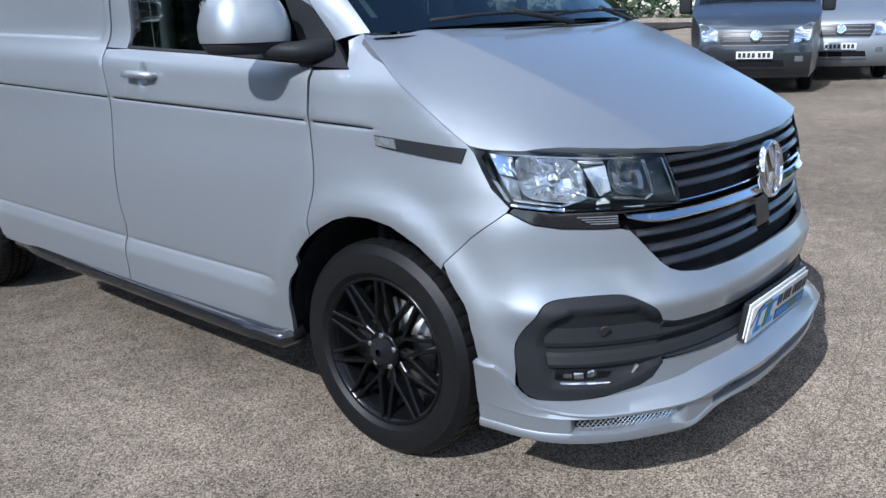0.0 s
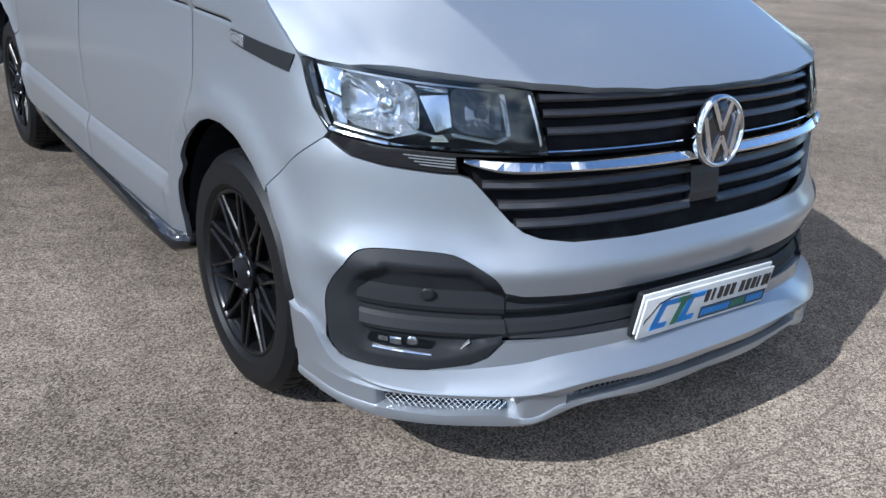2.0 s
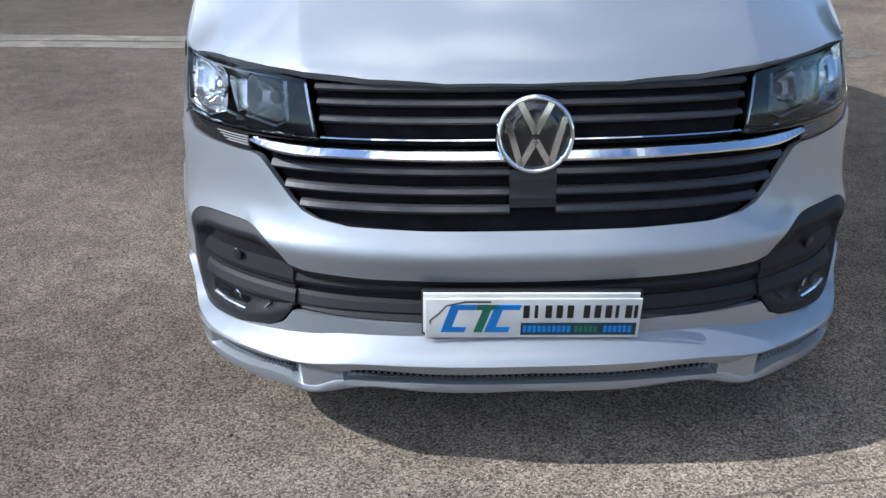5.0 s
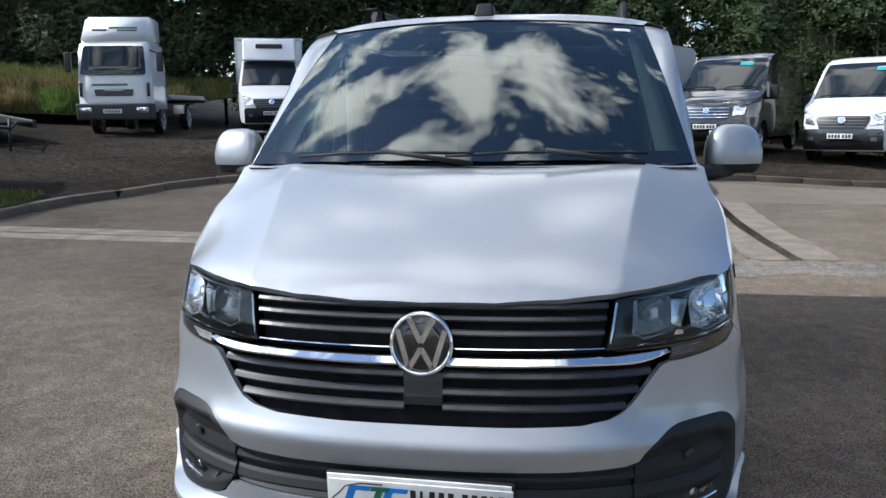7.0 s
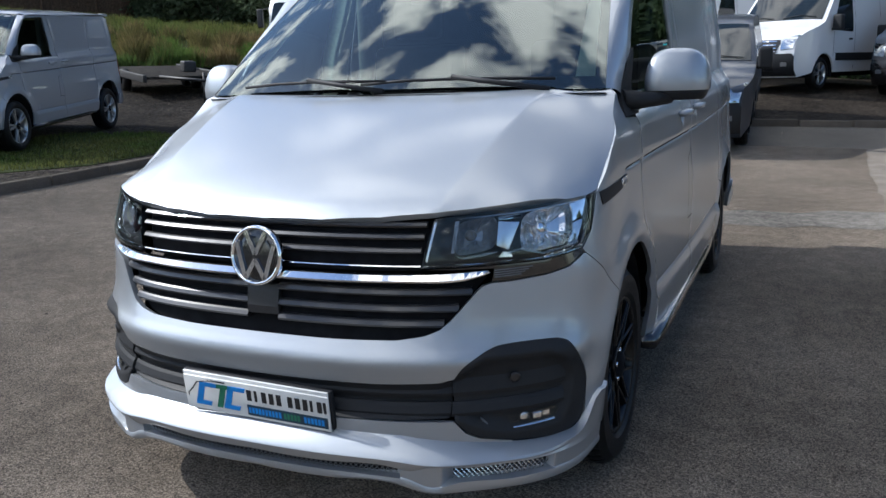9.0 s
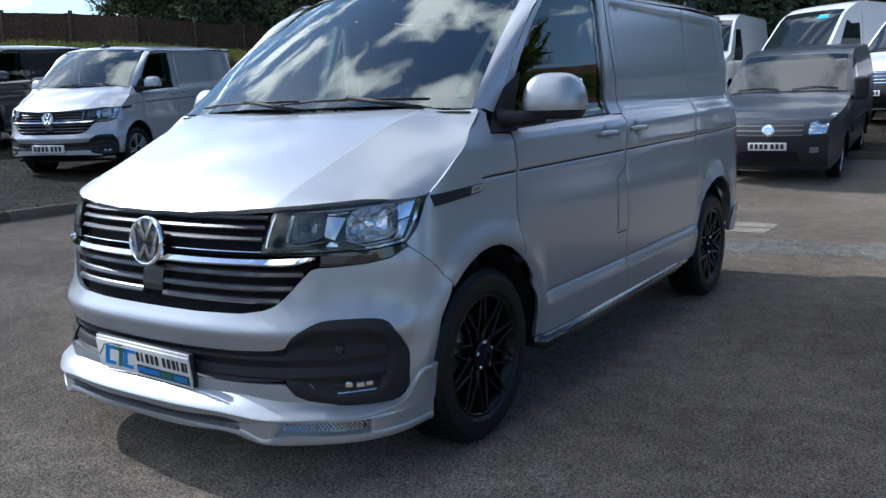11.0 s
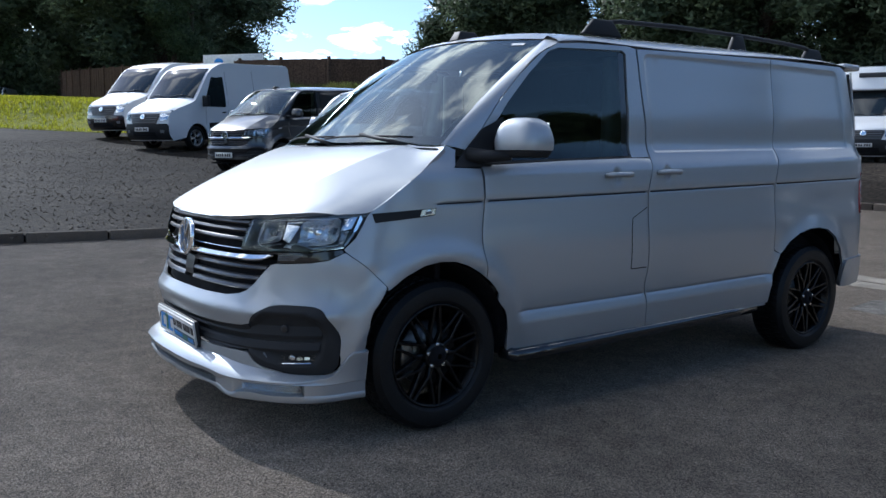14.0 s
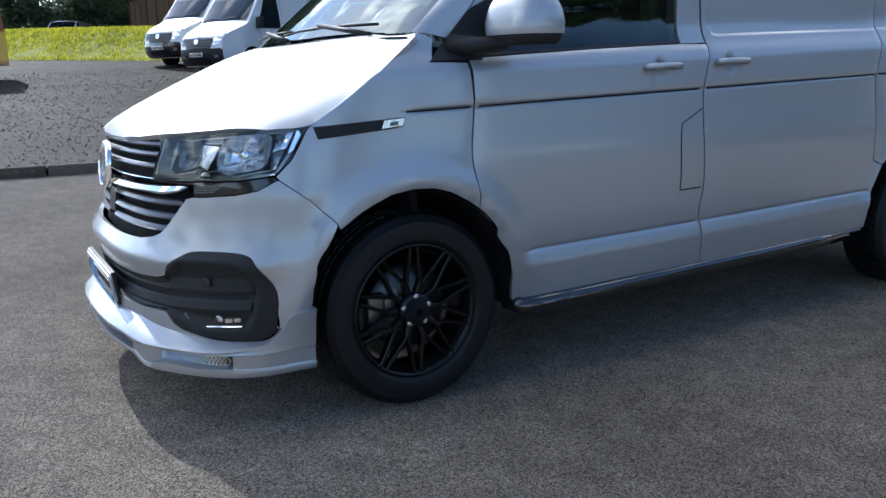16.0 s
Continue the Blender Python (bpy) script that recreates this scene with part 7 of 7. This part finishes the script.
def build_tree(name, label, high, spread, material, count, leaf, seed, trunk=.3, low=.25):
    rnd = random.Random(seed)
    root = thing(name, label, "tree", group="trees round the yard")
    top = high * .93
    lean = Vector((rnd.uniform(-.4, .4), rnd.uniform(-.4, .4), 0))
    stem = [Vector((0, 0, -.3)), Vector((0, 0, high * .2)) + lean * .2, Vector((0, 0, high * .5)) + lean * .7, Vector((0, 0, top)) + lean]
    part("trunk", bm_tube(stem, [trunk * 1.25, trunk * .9, trunk * .5, trunk * .1], 10), BARK, root, "rough brown trunk")
    clumps = []
    for k in range(20):
        t = rnd.uniform(low + .1, .95)
        base = Vector((0, 0, high * t * .8)) + lean * t
        a, reach = rnd.uniform(0, 6.28), spread * math.sin(math.pi * min(1, max(.12, (t - low) / (1.05 - low)))) ** .6 * rnd.uniform(.45, 1.0)
        tip = Vector((math.cos(a) * reach, math.sin(a) * reach, high * t + rnd.uniform(-.2, .5))) + lean * t
        if k < 11:
            part("limb", bm_tube([base, base.lerp(tip, .5) + Vector((0, 0, .25)), tip], [trunk * .35, trunk * .2, trunk * .05], 7), BARK, root)
        clumps.append((tip, spread * rnd.uniform(.24, .42)))
        clumps.append((base.lerp(tip, .6) + Vector((0, 0, rnd.uniform(0, .6))), spread * rnd.uniform(.22, .36)))
    v, f = leaves(clumps, count, leaf, rnd)
    fill(v, f, clumps, 6500, .48, rnd)
    part("crown", mesh_of("crown", v, f, material, False), material, root, "leafy crown with gaps")
    return root


def stand(ob, x, y, turn=0, size=1.0, sink=0.0, first=False):
    m = Matrix.Translation((x, y, ground_z(x, y) - sink)) @ Matrix.Rotation(radians(turn), 4, "Z") @ Matrix.Scale(size, 4)
    if first:
        ob.matrix_world = m
        return ob
    c = copy_thing(ob, Matrix.Translation((x, y, ground_z(x, y) - sink)) @ Matrix.Rotation(radians(turn), 4, "Z"))
    c.scale = (size,) * 3
    return c


oak = build_tree("tree", "tall dark broad-leaved tree", 13, 4.6, LEAF_DARK, 52000, .13, 3, .38, .12)
ash = build_tree("tree", "tall leafy tree with a loose crown", 14, 4.0, LEAF_MID, 44000, .125, 5, .32, .2)
thorn = build_tree("tree", "bushy tree with pale green leaves", 7, 3.0, LEAF_LIGHT, 26000, .085, 8, .18, .05)
stand(oak, -19, 27.5, 0, first=True)
stand(ash, -13, 31, 40, first=True)
stand(thorn, 13.8, 21.8, 0, first=True)
for x, y, k, s, o in ((-15.5, 26.5, 200, .95, oak), (-9.5, 28.5, 130, 1.0, oak), (-5.5, 31, 300, 1.05, oak), (-1.5, 33, 20, 1.0, oak), (3.0, 33.5, 160, .75, ash), (-21.5, 31, 250, 1.1, ash),
                      (-31, 28, 10, 1.1, oak), (-8, 34, 70, 1.15, ash), (9.5, 28.0, 190, .55, oak), (17, 27, 90, .62, ash), (21, 24, 15, .62, oak), (26, 25, 60, .8, oak), (32, 22, 220, .85, ash),
                      (-51, 15, 0, 1.3, oak), (-55, 17.5, 120, 1.35, oak), (-58, 14, 210, 1.3, oak), (-64, 12, 33, 1.4, oak), (-46.5, 15.5, 280, .75, ash), (-70, 9, 300, 1.2, ash), (-72, 2, 10, 1.3, oak), (-76, -6, 100, 1.3, oak),
                      (-28.5, 34, 170, 1.05, oak), (-25.5, 37, 260, 1.0, ash)):
    stand(o, x, y, k, s)
# unseen trees added behind the camera's side of the yard, for reflections only
for x, y, k, s, o in ((-30, -34, 0, 1.0, oak), (-14, -44, 90, 1.1, ash), (4, -46, 260, 1.15, oak), (20, -42, 30, 1.0, oak), (36, -30, 200, 1.0, ash), (45, -8, 60, 1.1, oak), (42, 14, 240, 1.0, oak)):
    stand(o, x, y, k, s)


def build_hedge(name, label, line, high, deep, count, leaf, material, seed, lift=0.0):
    rnd = random.Random(seed)
    clumps = []
    for x, y in along(line, .8):
        for _ in range(3):
            clumps.append((Vector((x + rnd.uniform(-.5, .5), y + rnd.uniform(-.3, .9) * deep * .4, ground_z(x, y) + lift + high * rnd.uniform(.1, .92))), rnd.uniform(.6, 1.05) * deep * .55))
    v, f = leaves(clumps, count, leaf, rnd)
    fill(v, f, clumps, count // 6, deep * .13, rnd)
    root = thing(name, label, "hedge")
    part("foliage", mesh_of("foliage", v, f, material, False), material, root)
    for x, y in along(line, 1.4):
        part("stem", bm_tube([(x, y, ground_z(x, y) - .2), (x + rnd.uniform(-.3, .3), y, ground_z(x, y) + high * .7)], [.07, .02], 6), BARK, root)
    return root


build_hedge("hedge", "tall ivy-covered hedge behind the parked vans", [(2, 25.5), (6, 24.6), (10, 23.8), (14, 23.6), (20, 22.6), (28, 22)], 5.4, 2.4, 110000, .075, LEAF_MID, 21)
build_hedge("hedge", "dark undergrowth below the trees", [(-34, 24), (-26, 26), (-20, 26.5), (-14, 26.8), (-8, 27.5), (-2, 29.5), (3, 28.5)], 5.0, 2.6, 80000, .12, LEAF_DARK, 22, .9)
build_hedge("bush", "green bush beside the white van", [(8.6, 19.6), (9.4, 19.4)], 1.2, 1.1, 5000, .06, LEAF_LIGHT, 23)
build_hedge("hedge", "dark scrub below the far trees", [(-80, -8), (-70, 6), (-60, 15), (-52, 18.5)], 4.0, 3.0, 30000, .22, LEAF_DARK, 24)

build_hedge("hedge", "dense dark thicket behind the far trees", [(-92, -10), (-84, 6), (-74, 18), (-60, 24)], 6.5, 4.0, 26000, .34, LEAF_DARK, 25)

# far woods all round close the view
rnd = random.Random(77)
far = []
for k in range(150):
    a = 2 * math.pi * k / 150
    r = rnd.uniform(88, 108)
    x, y = r * math.cos(a), r * math.sin(a) + 8
    far.append((Vector((x, y, ground_z(x, y) + rnd.uniform(-.5, 1.2))), rnd.uniform(2, 3.2)))
v, f = leaves(far, 40000, .7, rnd)
tagged(new("far_woods", mesh_of("far_woods", v, f, LEAF_DARK, False)), "dark far belt of woods", "woods", kind="stuff")

# board fence round the back of the lot
PLANK = mat("fence_boards", (0.115, 0.075, 0.052), rough=0.85, grain=0.4, scale=14, wear=0.4, wear_scale=1.5, bump=0.3, bump_scale=30, spread=0.2)
fence = tagged(new("board_fence"), "long brown close-boarded fence", "fence", kind="structure")
FENCE = [(-58, 10.5), (-46, 10.2), (-36, 12.6), (-29.5, 16), (-26.5, 20), (-25.5, 26), (-24, 34), (-20, 40)]
fp = along(FENCE, 2.4)
for i, (a, b) in enumerate(zip(fp, fp[1:])):
    d = Vector((b[0] - a[0], b[1] - a[1]))
    za, zb = ground_z(*a) + .3, ground_z(*b) + .3
    bm = bmesh.new()
    n = 12
    for k in range(n):
        t0, t1 = k / n, (k + 1.12) / n
        out = .018 * (k % 2)
        pr = Vector((-d.y, d.x)).normalized() * out
        hi = 2.6 + random.uniform(-.015, .015)
        c = [(a[0] + d.x * t + pr.x, a[1] + d.y * t + pr.y, za + (zb - za) * t) for t in (t0, t1)]
        q = Vector((-d.y, d.x)).normalized() * .02
        vs = [bm.verts.new((c[j][0] + q.x * s, c[j][1] + q.y * s, c[j][2] + h)) for s in (0, 1) for j, h in ((0, 0), (1, 0), (1, hi), (0, hi))]
        for f4 in ((0, 1, 2, 3), (7, 6, 5, 4), (3, 2, 6, 7), (0, 4, 5, 1), (0, 3, 7, 4), (1, 5, 6, 2)):
            bm.faces.new([vs[j] for j in f4])
    bmesh.ops.recalc_face_normals(bm, faces=list(bm.faces))
    part("fence_panel", bm, PLANK, fence)
    part("post", bm_box(a[0] - .06, a[0] + .06, a[1] - .06, a[1] + .06, za - .4, za + 2.7, .01), PLANK, fence)
sign = thing("sign_board", "white sign board with a blue spot above the fence", "sign", (-34.5, 13.2, ground_z(-34.5, 13.2) + .1), 36)
part("board", bm_box(-1.6, 1.6, -.03, .03, 2.3, 3.1, .01), PLATE_WHITE, sign)
for x in (-1.2, 1.2):
    part("leg", bm_tube([(x, .05, 0), (x, .05, 2.9)], .04, 8), FRAME, sign)
bm = bmesh.new()
disc(bm, (-.75, -.032, 2.68), (0, -1, 0), .26, .01, 24)
part("blue_spot", bm, LOGO_BLUE, sign)


BRICK = mat("brown_brick", (0.20, 0.11, 0.075), rough=0.85, grain=0.4, scale=9, wear=0.3, wear_scale=1)
RENDER_WALL = mat("pale_wall", (0.55, 0.52, 0.47), rough=0.9, grain=0.1, scale=20, wear=0.25, wear_scale=0.7)
ROOF_TILE = mat("brown_roof_tile", (0.14, 0.075, 0.055), rough=0.8, grain=0.4, scale=8, wear=0.3, wear_scale=1.2)


def build_house(label, x, y, turn, long, deep, eaves, ridge, wall):
    h = thing("house", label, "house", (x, y, ground_z(x, y)), turn, "houses behind the trees")
    bm = bmesh.new()
    l, d = long / 2, deep / 2
    vs = [bm.verts.new(p) for p in ((-l, -d, -1), (l, -d, -1), (l, d, -1), (-l, d, -1), (-l, -d, eaves), (l, -d, eaves), (l, d, eaves), (-l, d, eaves), (-l, 0, ridge - .15), (l, 0, ridge - .15))]
    for f in ((0, 1, 5, 4), (2, 3, 7, 6), (1, 2, 6, 9, 5), (3, 0, 4, 8, 7)):
        bm.faces.new([vs[i] for i in f])
    part("wall", bm, wall, h)
    for sg in (-1, 1):
        roof = []
        rows = 14
        for k in range(rows):
            t0, t1 = k / rows, (k + 1.15) / rows
            y0, z0 = sg * (d + .35) * (1 - t0), eaves - .15 + (ridge - eaves + .15) * t0
            y1, z1 = sg * (d + .35) * max(0, 1 - t1), eaves - .15 + (ridge - eaves + .15) * min(1, t1)
            roof.append(bm_box(-l - .3, l + .3, min(y0, y1), max(y0, y1), 0, .04, taper=lambda v, y0=y0, z0=z0, y1=y1, z1=z1: setattr(v.co, "z", v.co.z + (z0 + .05 if abs(v.co.y - y0) < 1e-4 else z1))))
        part("roof", bm_join(*roof), ROOF_TILE, h, "brown tiled roof slope")
    for px in (-l * .5, l * .5):
        for z in (1.0, 3.6):
            if z + 1.2 < eaves + .2:
                w = part("window", bm_box(px - .6, px + .6, -d - .04, -d + .05, z, z + 1.2, .01), PLATE_WHITE, h, "white framed window")
                part("pane", bm_box(px - .52, px + .52, -d - .05, -d - .035, z + .08, z + 1.12), PANE, w)
    part("chimney", bm_box(l * .6 - .35, l * .6 + .35, -.3, .3, ridge - .8, ridge + .9, .02), BRICK, h)


build_house("brick house with a brown tiled roof behind the hedge", 11.5, 35, -14, 10, 7.5, 4.9, 7.4, BRICK)
build_house("brick house with a steep tiled roof among trees", 20, 32, -28, 9, 7.5, 4.9, 7.6, BRICK)
build_house("pale rendered house beyond the bank", -40, 38, 40, 14, 8, 4.6, 6.8, RENDER_WALL)
